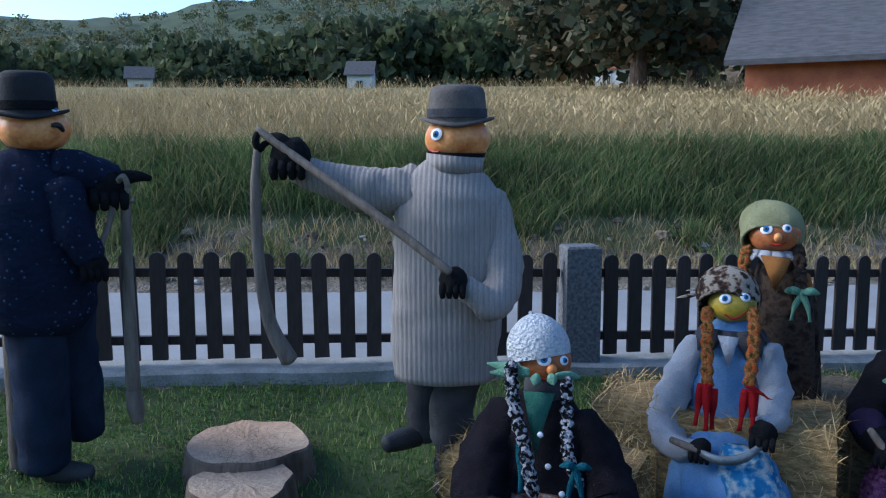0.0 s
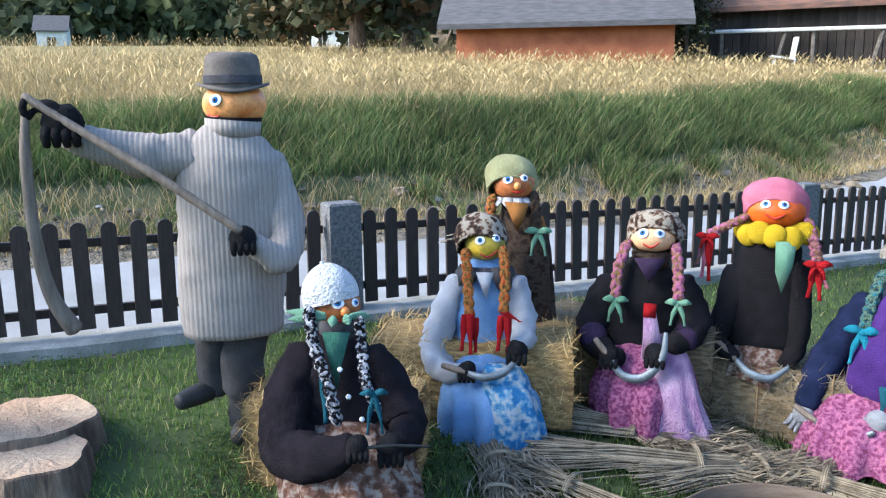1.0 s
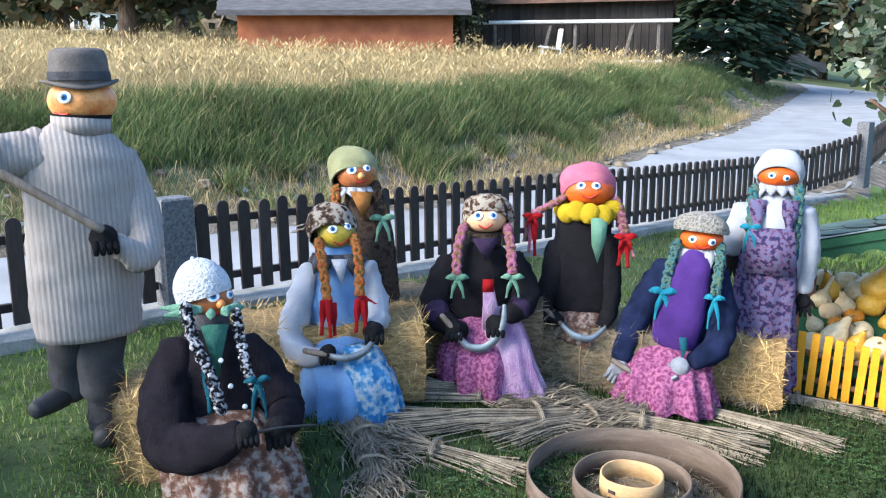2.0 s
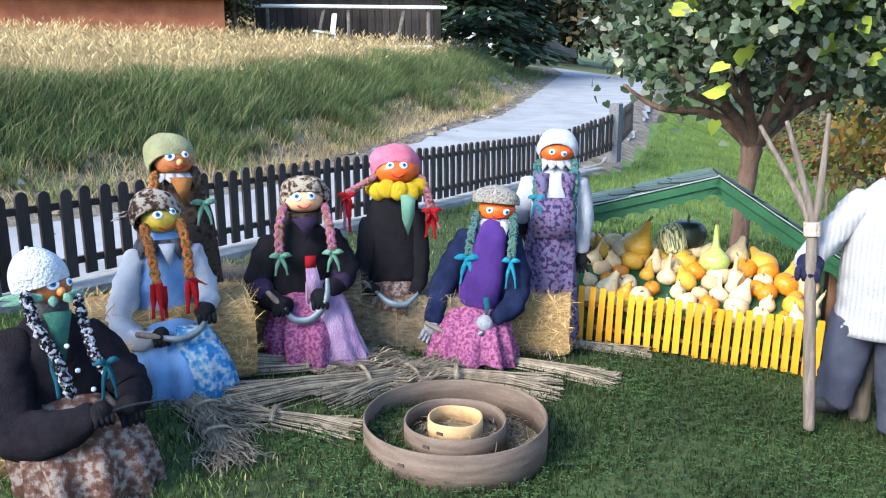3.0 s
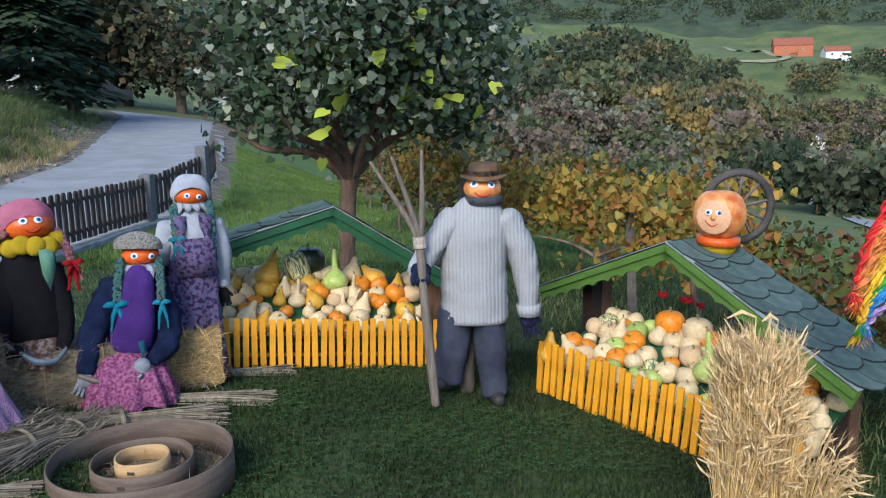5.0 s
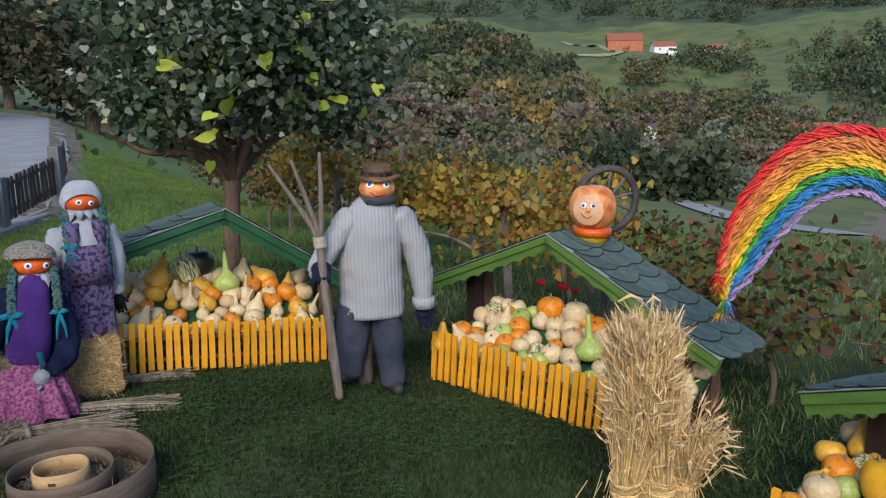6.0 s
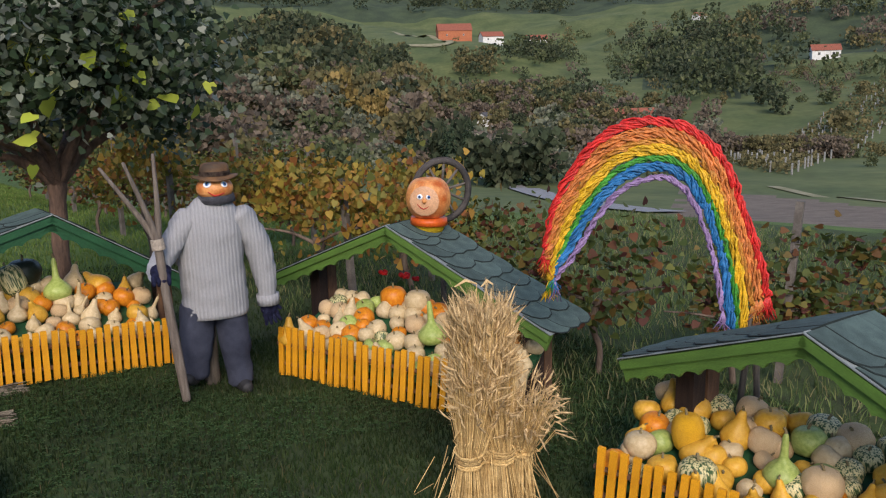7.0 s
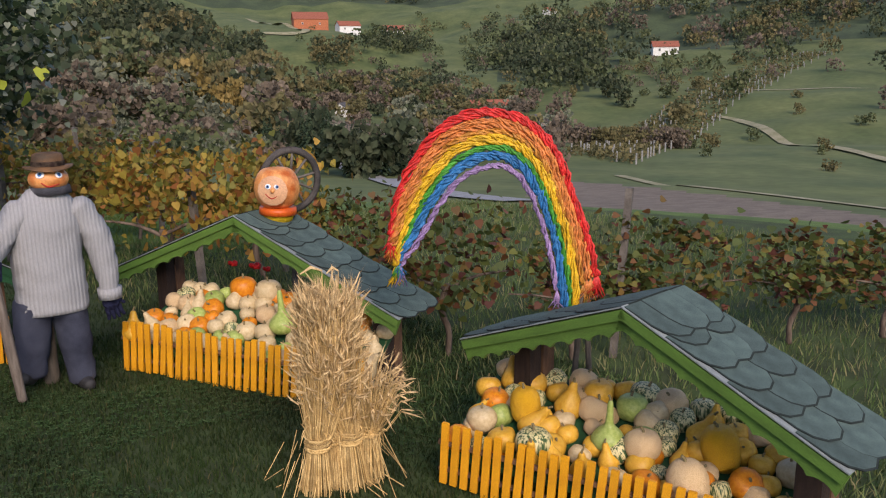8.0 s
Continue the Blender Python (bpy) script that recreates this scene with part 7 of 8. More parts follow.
def lawn_place(r):
    y = r.uniform(0.2, 9.0) if r.random() < 0.4 else r.uniform(0.6, 5.5)
    x = r.uniform(fence_x(y) + 0.16, 4.6)
    if noise.noise(Vector((x * 1.7, y * 1.7, 8))) < -0.35 and r.random() < 0.4:
        return None
    return x, y


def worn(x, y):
    """The short, trodden turf, coloured as lit near the fence, gives way to lush, shade-dark grass by the stalls."""
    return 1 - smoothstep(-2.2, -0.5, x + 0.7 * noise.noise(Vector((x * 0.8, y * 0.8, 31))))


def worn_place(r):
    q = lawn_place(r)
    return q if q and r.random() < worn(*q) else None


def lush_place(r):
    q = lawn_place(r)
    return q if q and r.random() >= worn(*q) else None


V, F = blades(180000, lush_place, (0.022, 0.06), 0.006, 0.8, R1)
scatter_mesh("lawn_grass", V, F, M_GRASS_SHADED, "short lush lawn grass, shade put into its dark green", "grass")
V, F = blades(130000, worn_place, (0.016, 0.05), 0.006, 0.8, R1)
scatter_mesh("worn_grass", V, F, M_WORN_LIT, "short trodden lawn grass, brightness put into its pale green", "grass")

V, F = blades(34000, lambda r: (r.uniform(2.6, 10.5), r.uniform(-1.5, 9.5)), (0.05, 0.13), 0.009, 1.0, R1)
scatter_mesh("vineyard_grass", V, F, M_BANKGRASS, "rough green grass between the vineyard rows", "grass")


def slope_place(r):
    y = r.uniform(8.0, 26)
    x = r.uniform(edge_x(y) + 0.2, 6.5)
    return x, y


V, F = blades(60000, slope_place, (0.03, 0.08), 0.012, 0.9, R1)
scatter_mesh("slope_grass", V, F, M_SLOPE, "mown grass behind the stalls, sunlight put into its bright green", "grass")


def clover():
    V, F = [], []
    for _ in range(42000):
        q = lawn_place(R1)
        if q is None or noise.noise(Vector((q[0] * 0.9, q[1] * 0.9, 20))) < -0.05:
            continue
        x, y = q
        z = ground_height(x, y) + R1.uniform(0.012, 0.045)
        s, a = R1.uniform(0.008, 0.016), R1.uniform(0, 6.283)
        o = len(V)
        for k in range(3):
            b = a + k * 2.094
            V += [(x, y, z), (x + s * math.cos(b - 0.5), y + s * math.sin(b - 0.5), z + 0.003), (x + s * 1.4 * math.cos(b), y + s * 1.4 * math.sin(b), z), (x + s * math.cos(b + 0.5), y + s * math.sin(b + 0.5), z + 0.003)]
            F.append((o + 4 * k, o + 4 * k + 1, o + 4 * k + 2, o + 4 * k + 3))
    scatter_mesh("clover_patches", V, F, M_CLOVER, "low clover growing in the lawn", "clover")


clover()


def bank_place(r):
    y = r.uniform(-3, 20) if r.random() < 0.75 else r.uniform(18, 37)
    f = foot_distance(y)
    s = f + r.uniform(0.5, 2.7) if r.random() < 0.9 else f + r.uniform(0.0, 0.8)
    x = edge_x(y) - 1.044 * s
    if s < f + 0.95 and noise.noise(Vector((x * 1.2, y * 1.2, 12))) < 0.12:
        return None
    return x, y


V, F = blades(125000, bank_place, (0.10, 0.34), 0.013, 1.3, R1)
scatter_mesh("bank_grass", V, F, M_BANKGRASS, "rough green grass tufts on the roadside bank", "grass")


def field_place(r):
    y = r.uniform(-6, 34)
    s = foot_distance(y) + 1.9 + abs(r.gauss(0, 1)) * 7 + (0 if r.random() < 0.5 else r.uniform(0, 3))
    x = edge_x(y) - 1.044 * s
    if noise.noise(Vector((x * 0.35, y * 0.35, 15))) < -0.25 and s < foot_distance(y) + 5:
        return None
    return x, y


V, F = blades(115000, field_place, (0.15, 0.55), 0.009, 1.4, R1, 0.15)
scatter_mesh("meadow_grass", V, F, M_TALLGRASS, "tall dry yellow meadow grass with seed heads", "grass")


def verge_place(r):
    y = r.uniform(-3, 24)
    return edge_x(y) - 1.044 * (foot_distance(y) + r.uniform(-0.15, 0.9)), y


def clods():
    """Stones, clods of earth and rubble along the foot of the bank."""
    rr = random.Random(88)
    g = Geo()
    for _ in range(1500):
        y = rr.uniform(-2, 30)
        sd = foot_distance(y) + rr.gauss(0.28, 0.33)
        x = edge_x(y) - 1.044 * sd
        q = abs(rr.gauss(0.0, 0.024)) + 0.01
        g.ball((x, y, ground_height(x, y) + q * 0.2), (q * rr.uniform(0.8, 1.6), q * rr.uniform(0.8, 1.4), q * 0.75), M_CLOD if rr.random() < 0.93 else M_CONCRETE, 6, 4, wob=0.5, freq=1.4 / q)
    tagged(thing("bank_rubble", g, Matrix(), "stones and earth clods at the foot of the bank", "rubble", kind="stuff", smooth=False))


M_CLOD = mat("earth_clod", (0.22, 0.18, 0.13), (0.12, 0.10, 0.07), scale=9, fine=60, bump=0.8, rough=1.0, island=0.35)
clods()
V, F = blades(16000, verge_place, (0.05, 0.2), 0.01, 1.2, R1)
scatter_mesh("verge_grass", V, F, M_TALLGRASS, "dry straw-coloured grass along the lane edge", "grass")


def leaf_quads(n, centre, radii, size, rnd, shell=0.55, droop=0.3, clumps=0, shape=0):
    """Leaves as folded quads in an uneven crown."""
    V, F = [], []
    cl = []
    for _ in range(clumps):
        d = Vector((rnd.gauss(0, 1), rnd.gauss(0, 1), rnd.gauss(0, 1))).normalized() * rnd.uniform(0.55, 0.95)
        cl.append(Vector((d.x * radii[0], d.y * radii[1], d.z * radii[2])))
    for _ in range(n):
        if clumps and rnd.random() < 0.8:
            c = rnd.choice(cl)
            p = c + Vector((rnd.gauss(0, 0.2) * radii[0], rnd.gauss(0, 0.2) * radii[1], rnd.gauss(0, 0.17) * radii[2]))
        else:
            d = Vector((rnd.gauss(0, 1), rnd.gauss(0, 1), rnd.gauss(0, 1))).normalized() * (shell + (1 - shell) * rnd.random())
            p = Vector((d.x * radii[0], d.y * radii[1], d.z * radii[2]))
        p += Vector(centre)
        s = size * rnd.uniform(0.6, 1.25)
        u = Vector((rnd.gauss(0, 1), rnd.gauss(0, 1), rnd.gauss(-droop, 0.5))).normalized()
        w = u.cross(Vector((rnd.gauss(0, 1), rnd.gauss(0, 1), rnd.gauss(0, 1)))).normalized() * 0.45
        o = len(V)
        if shape:
            V += [tuple(p + (u * a + w * b) * s) for a, b in ((0.1, 0), (0, 0.6), (0.25, 1.1), (0.6, 0.75), (1.0, 0.0), (0.6, -0.75), (0.25, -1.1), (0, -0.6))]
            F.append(tuple(range(o, o + 8)))
        else:
            V += [tuple(p), tuple(p + (u * 0.5 + w) * s), tuple(p + u * s), tuple(p + (u * 0.5 - w) * s)]
            F.append((o, o + 1, o + 2, o + 3))
    return V, F


def leaf_geo(V, F, material):
    g = Geo()
    g.add(V, F, material)
    return g


# the garden tree behind the far stall
M_TREEBARK = mat("reddish_tree_bark", (0.17, 0.105, 0.07), (0.075, 0.048, 0.036), scale=14, fine=60, rough=0.95, bump=0.9, stretch=(1, 1, 0.3))


def garden_tree(x, y):
    t = empty("garden_tree", on_ground(x, y), "small broad garden tree with dense dark grey-green leaves", "tree")
    g = Geo()
    g.smooth_tube([(0, 0, -0.1), (0.0, 0.0, 0.45), (0.02, 0, 0.9), (0.04, 0, 1.25)], [0.085, 0.068, 0.062, 0.075], M_TREEBARK, seg=14, wob=0.2)
    part("trunk", g, t, smooth=True)
    rnd = random.Random(77)
    for k in range(11):
        a = 6.283 * k / 11 + rnd.uniform(-0.2, 0.2)
        r = rnd.uniform(0.7, 1.15)
        z = rnd.uniform(1.5, 2.6)
        g = Geo()
        g.smooth_tube([(0.04, 0, 1.15), (0.04 + math.cos(a) * r * 0.35, math.sin(a) * r * 0.35, 1.3 + (z - 1.3) * 0.3), (math.cos(a) * r * 0.75, math.sin(a) * r * 0.75, z * 0.9), (math.cos(a) * r * 1.05, math.sin(a) * r * 1.05, z)], [0.045, 0.034, 0.022, 0.010], M_TREEBARK, seg=8, wob=0.1)
        part("limb", g, t, smooth=True)
    V, F = leaf_quads(16500, (0.22, -0.05, 2.25), (1.12, 1.02, 0.9), 0.068, rnd, 0.5, 0.6, 74, shape=1)
    F = [f for f in F if not (math.hypot(V[f[0]][0] - 0.15, V[f[0]][1]) < 0.62 and V[f[0]][2] < 1.95)]
    part("crown", leaf_geo(V, F, M_TREELEAF), t, "dark grey-green leaves")
    V, F = leaf_quads(30, (0.05, -0.85, 1.98), (1.15, 0.3, 0.65), 0.15, rnd, 0.3, 0.8, shape=1)
    part("young_leaves", leaf_geo(V, F, M_BIGLEAF), t, "large yellow-green leaves")


garden_tree(0.82, 6.5)

# vineyard
U, N = Vector((0.79, -0.61, 0)), Vector((0.61, 0.79, 0))
rnd = random.Random(61)
VINES = []
for k in range(5):
    gold = k >= 3
    V, F = leaf_quads(760, (0, 0, 0.86), (0.62, 0.26, 0.5), 0.07, rnd, 0.2, 0.6, 14, shape=1)
    crown = leaf_geo(V, F, M_VINEGOLD if gold else M_VINELEAF).mesh("leaves", False)
    g = Geo()
    g.smooth_tube([(0, 0, -0.12), (0.03, 0.01, 0.2), (-0.03, 0, 0.42), (0.02, 0, 0.62)], [0.03, 0.024, 0.026, 0.03], M_BARK, seg=8, wob=0.3)
    for s in (-1, 1):
        g.smooth_tube([(0.02, 0, 0.58), (s * 0.25, 0.02, 0.68), (s * 0.55, 0, 0.72)], [0.018, 0.013, 0.008], M_BARK, seg=6)
    trunk = g.mesh("trunk")
    VINES.append((crown, trunk, gold))
g = Geo()
g.box((0, 0, 0.5), (0.055, 0.055, 1.5), M_OLD_WOOD)
VPOST = g.mesh("vineyard_post", False)


def vine(p, kind, s):
    crown, trunk, gold = VINES[kind]
    v = empty("grape_vine", pose(p.x, p.y, ground_height(p.x, p.y), 0, 0, math.degrees(math.atan2(U.y, U.x)) + 180 * (rnd.random() < 0.5)) @ Matrix.Diagonal((1, 1, s, 1)),
              "trellised grape vine with golden autumn leaves" if gold else "trellised grape vine with green and reddish autumn leaves", "grape vine", "vines in the vineyard")
    part("trunk", trunk, v)
    part("leaves", crown, v)


ROWS = ((Vector((3.95, 3.55, 0)), 0, 9), (Vector((2.95, 6.3, 0)), 0, 12), (Vector((2.3, 9.0, 0)), 0, 15), (Vector((2.3, 11.6, 0)), 0, 17), (Vector((2.4, 14.6, 0)), 0, 19), (Vector((2.6, 18.0, 0)), 0, 22))
for r, (start, _, count) in enumerate(ROWS):
    for i in range(count):
        p = start + U * (i * 0.95 + rnd.uniform(-0.1, 0.1)) + N * rnd.uniform(-0.05, 0.05)
        az = math.degrees(math.atan2(p.x, p.y))
        if (r == 1 and az > 41) or (r == 2 and az > 33) or (r >= 3 and az > 26):
            continue
        gold = r in (1, 2) and az < 38
        vine(p, rnd.choice((3, 4)) if gold and rnd.random() < 0.8 else rnd.choice((0, 1, 2)), rnd.uniform(0.9, 1.12) * (1.12 if gold else 0.92) * (0.8 if r == 0 and az > 54 else 1.0))
        if i % 3 == (r == 0):
            ob = new("vineyard_post", VPOST)
            ob.matrix_world = pose(p.x + 0.25, p.y - 0.2, ground_height(p.x, p.y), rnd.uniform(-3, 3), rnd.uniform(-3, 3), 20) @ Matrix.Diagonal((1, 1, rnd.uniform(0.95, 1.15), 1))
            tagged(ob, "pale grey concrete vineyard post between vines", "post", "vineyard posts")

# red flowers beside the middle stall
M_RED_FLOWER = mat("red_petal", (0.55, 0.012, 0.01), (0.4, 0.008, 0.008), scale=30, rough=0.6, bump=0.2)
fl = empty("red_flowers", on_ground(2.95, 4.75), "bright red garden flowers on tall green stems", "flowers")
for k, (dx, dy, z, s) in enumerate(((0, 0, 0.62, 0.045), (-0.16, 0.06, 0.66, 0.035), (0.14, 0.05, 0.56, 0.03))):
    g = Geo()
    g.tube([(dx * 0.4, dy, 0), (dx, dy, z)], 0.005, M_BANKGRASS, seg=5)
    part("stem", g, fl)
    g = Geo()
    for i in range(14):
        a = i * 2.4
        g.ball((dx + math.cos(a) * s * 0.6, dy + math.sin(a) * s * 0.6, z + 0.01 * math.sin(i * 1.7)), (s * 0.5, s * 0.5, s * 0.35), M_RED_FLOWER, 7, 5)
    part("bloom", g, fl, "red bloom", smooth=True)
V, F = leaf_quads(120, (0, 0, 0.3), (0.2, 0.12, 0.28), 0.07, rnd, 0.2, 0.2)
part("foliage", leaf_geo(V, F, M_CLOVER), fl)

# ---- trees of the middle distance ----
def big_tree(x, y, h, w, material, seed, name="tree", label="large leafy tree beyond the garden", conifer=False, leaves=2200, low=0.12):
    rr = random.Random(seed)
    t = empty(name, on_ground(x, y), label, "tree", "trees beyond the garden")
    g = Geo()
    g.smooth_tube([(0, 0, -0.3), (0, 0, h * 0.3), (0, 0, h * 0.75)], [w * 0.06, w * 0.045, w * 0.015], M_BARK, seg=8)
    part("trunk", g, t, smooth=True)
    if conifer:
        V, F = [], []
        for _ in range(leaves):
            u = rr.random() ** 0.8
            a = rr.uniform(0, 6.283)
            r = w * 0.5 * (1 - u) * (0.75 + 0.25 * math.sin(u * 40)) * rr.uniform(0.5, 1.05)
            p = Vector((math.cos(a) * r, math.sin(a) * r, h * (0.06 + 0.94 * u)))
            o = len(V)
            s = w * 0.11
            d = Vector((math.cos(a), math.sin(a), -0.45)) * s
            q = Vector((-math.sin(a), math.cos(a), 0)) * s * 0.4
            V += [tuple(p), tuple(p + d * 0.5 + q), tuple(p + d), tuple(p + d * 0.5 - q)]
            F.append((o, o + 1, o + 2, o + 3))
    else:
        V, F = leaf_quads(leaves, (0, 0, h * (0.5 + low / 2)), (w * 0.5, w * 0.5, h * (0.5 - low / 2)), w * 0.075, rr, 0.4, 0.3, 40)
    part("crown", leaf_geo(V, F, material), t)


def polar(az, r):
    return r * math.sin(radians(az)), r * math.cos(radians(az))


for k, (az, r, h, w, c) in enumerate(((-49, 27, 4.6, 5.0, 0), (-53, 31, 4.4, 5.0, 0), (-46, 34, 5.5, 5, 0), (-11.5, 33, 7.5, 4.5, 1), (-9, 37, 8, 4.5, 1), (-14.5, 38, 7, 4, 1), (-5.6, 64, 7.5, 6, 0), (-2.4, 58, 7, 6, 0), (2, 44, 6.5, 6, 0), (7, 50, 7, 6, 0), (-27.6, 25.5, 3.2, 1.6, 0), (-8, 60, 10, 9, 0), (3, 62, 10, 9, 0))):
    x, y = polar(az, r)
    big_tree(x, y, h, w, M_CONIFER if c else M_FOREST, 300 + k, "conifer" if c else "tree", "dark dense conifer beside the lane" if c else "large leafy autumn tree beyond the garden", bool(c))
# Foliage colours are lightened, so the hills' haze sits in the base colour.
W_KINDS = {
    "dark": leaf_mat("dark_wood_foliage", ((0, (0.036, 0.0504, 0.0264)), (0.6, (0.06, 0.0744, 0.0384)), (1, (0.09, 0.0984, 0.054))), 0.9),
    "green": leaf_mat("green_wood_foliage", ((0, (0.066, 0.084, 0.036)), (0.6, (0.096, 0.114, 0.0504)), (1, (0.138, 0.144, 0.066))), 0.9),
    "olive": leaf_mat("olive_wood_foliage", ((0, (0.102, 0.096, 0.042)), (0.6, (0.144, 0.126, 0.054)), (1, (0.192, 0.156, 0.072))), 0.9),
    "brown": leaf_mat("brown_wood_foliage", ((0, (0.1125, 0.087, 0.063)), (0.6, (0.1576, 0.123, 0.09)), (1, (0.21, 0.165, 0.12))), 0.9),
    "gold": leaf_mat("gold_wood_foliage", ((0, (0.1716, 0.1326, 0.04368)), (0.6, (0.2496, 0.1794, 0.05616)), (1, (0.312, 0.2184, 0.078))), 0.9),
    "willow": leaf_mat("hazy_willow_foliage", ((0, (0.12, 0.132, 0.09)), (0.6, (0.168, 0.18, 0.12)), (1, (0.228, 0.228, 0.156))), 0.9),
    "conifer": M_CONIFER,
}


def crown_templates(count, leaves, seed, conifer=False):
    """Unit crowns, one high and one wide, as arrays of leaf-clump quads with an uneven outline."""
    rr = random.Random(seed)
    out = []
    for _ in range(count):
        quads = []
        lobes = [Vector((rr.gauss(0, 0.2), rr.gauss(0, 0.2), rr.uniform(0.28, 0.82))) for _ in range(7)]
        for _ in range(leaves):
            if conifer:
                u = rr.random() ** 0.8
                a = rr.uniform(0, 6.283)
                q = 0.5 * (1 - u) * (0.75 + 0.25 * math.sin(u * 34)) * rr.uniform(0.6, 1.05)
                p, d = Vector((math.cos(a) * q, math.sin(a) * q, 0.04 + 0.96 * u)), Vector((math.cos(a), math.sin(a), -0.4))
                w, size = Vector((-math.sin(a), math.cos(a), 0)) * 0.5, 0.17 * (1.15 - u)
            else:
                d = Vector((rr.gauss(0, 1), rr.gauss(0, 1), rr.gauss(0.2, 1))).normalized()
                c = rr.choice(lobes)
                p = c + Vector((d.x * 0.27, d.y * 0.27, d.z * 0.2)) * rr.uniform(0.7, 1.05)
                p.z = max(0.03, p.z)
                d = (d + Vector((rr.gauss(0, 0.7), rr.gauss(0, 0.7), rr.gauss(0, 0.7)))).normalized()
                w, size = d.cross(Vector((rr.gauss(0, 1), rr.gauss(0, 1), rr.gauss(0, 1)))).normalized() * 0.55, 0.15 * rr.uniform(0.7, 1.3)
            quads += [tuple(p), tuple(p + (d * 0.5 + w) * size), tuple(p + d * size), tuple(p + (d * 0.5 - w) * size)]
        out.append(np.array(quads))
    return out


NEAR_CROWNS, FAR_CROWNS, SPIRES = crown_templates(6, 190, 1), crown_templates(6, 70, 2), crown_templates(3, 240, 3, True)
# azimuths, distances, number, heights and the kinds of tree
WOODS = (
    (21, 34.0, 285, 440, 250, 10, 17, "dark dark dark green olive dark"), (23, 33.5, 215, 290, 110, 7, 12, "brown brown willow olive green brown"), (31, 34.6, 225, 250, 22, 10, 13, "dark olive dark"),
    (14, 24.5, 140, 215, 90, 5, 9, "willow green brown olive"), (4, 16, 90, 200, 130, 6, 10, "dark green olive brown"), (-14, 20, 240, 600, 420, 9, 13, "dark green dark olive brown"),
    (34.2, 35.4, 168, 182, 6, 6, 8, "conifer"), (36.6, 39.0, 122, 138, 14, 8, 10, "conifer conifer dark"), (40.6, 44.2, 106, 118, 14, 6, 8, "conifer dark"),
    (37.5, 46, 292, 332, 95, 7, 9, "green olive dark brown"), (42, 45.2, 470, 505, 30, 9, 12, "dark green"), (38, 40.6, 438, 468, 22, 9, 12, "dark olive"), (34.5, 41, 236, 285, 60, 4, 7, "brown olive green"),
    (44, 51, 225, 300, 80, 5, 8, "green olive brown dark"), (50.5, 57.6, 345, 520, 230, 9, 14, "dark dark green dark"), (57, 77, 435, 570, 300, 8, 13, "brown green olive dark brown"), (56, 63.4, 178, 200, 80, 3, 5, "brown olive brown"),
    (16, 56, 120, 330, 140, 3.5, 8, "green olive brown willow dark"), (36, 75, 330, 640, 130, 4, 9, "olive green dark brown"), (63, 77, 110, 330, 14, 2, 3.5, "olive green"),
    (5, 53, 770, 1120, 620, 12, 16, "dark dark green"), (44, 60, 420, 660, 40, 4, 7, "green olive"), (57, 66, 300, 420, 60, 3, 5, "brown olive green"), (14, 36, 120, 215, 50, 3, 5, "green willow brown"),
    (-104, -73, 114, 132, 90, 6, 10, "dark dark green"), (-73, -45, 114, 150, 150, 8, 12, "dark dark green olive"), (-46, -14, 62, 130, 190, 7, 11, "dark green dark brown"),
    # Left hills: paler kinds chosen to put the mist into the foliage colour.
    (-106, -72, 290, 620, 420, 6, 9, "willow green willow olive"), (-74, -30, 290, 900, 800, 8, 12, "green willow olive green"),
)


def woodland():
    rr = random.Random(900)
    parts, marks, kinds = [], [], list(W_KINDS)

    def plant(az, r, h, w, kind):
        x, y = polar(az, r)
        y += 2
        crowns = SPIRES if kind == "conifer" else NEAR_CROWNS if r < 300 else FAR_CROWNS
        q, a = rr.choice(crowns), rr.uniform(0, 6.283)
        z = ground_height(x, y) - 0.4
        parts.append(np.column_stack(((q[:, 0] * math.cos(a) - q[:, 1] * math.sin(a)) * w + x, (q[:, 0] * math.sin(a) + q[:, 1] * math.cos(a)) * w + y, q[:, 2] * h + z)))
        marks.append(np.full(len(q) // 4, kinds.index(kind)))

    for a0, a1, r0, r1, count, h0, h1, names in WOODS:
        names = names.split()
        for _ in range(count):
            soft = r0 > 200 and count < 400
            az = rr.gauss((a0 + a1) / 2, (a1 - a0) * 0.30) if soft else rr.uniform(a0, a1)
            r = rr.gauss((r0 + r1) / 2, (r1 - r0) * 0.34) if soft else rr.uniform(r0, r1)
            x, y = polar(az, r)
            if 57 < az < 80 and r > 430 and noise.noise(Vector((x / 60, y / 60, 3))) < -0.12:
                continue
            if 60.0 < az < 62.6 and 420 < r < 520:
                continue
            h = rr.uniform(h0, h1)
            kind = names[int(len(names) * (0.5 + 0.5 * noise.noise(Vector((x / 14, y / 14, 6))) + rr.uniform(-0.3, 0.3))) % len(names)]
            plant(az, r, h, h * (0.5 if kind == "conifer" else rr.uniform(0.7, 1.05)), kind)
    plant(30.4, 222, 15, 10.5, "gold")
    plant(32.6, 215, 12, 6, "gold")
    V, marks = np.concatenate(parts), np.concatenate(marks)
    me = bpy.data.meshes.new("woodland")
    me.from_pydata(V.tolist(), [], np.arange(len(V)).reshape(-1, 4).tolist())
    for k in kinds:
        me.materials.append(W_KINDS[k])
    me.polygons.foreach_set("material_index", marks.astype(np.int32))
    me.update()
    tagged(new("woodland", me), "autumn woods and tree clumps covering the far hills", "woodland", kind="stuff")


woodland()

# the far vineyard, its fence posts and the tracks across the meadows
M_PALE_TRACK = mat("pale_dirt_track", (0.30, 0.27, 0.17), (0.20, 0.19, 0.10), scale=0.3, fine=3, bump=0.3, rough=1.0)


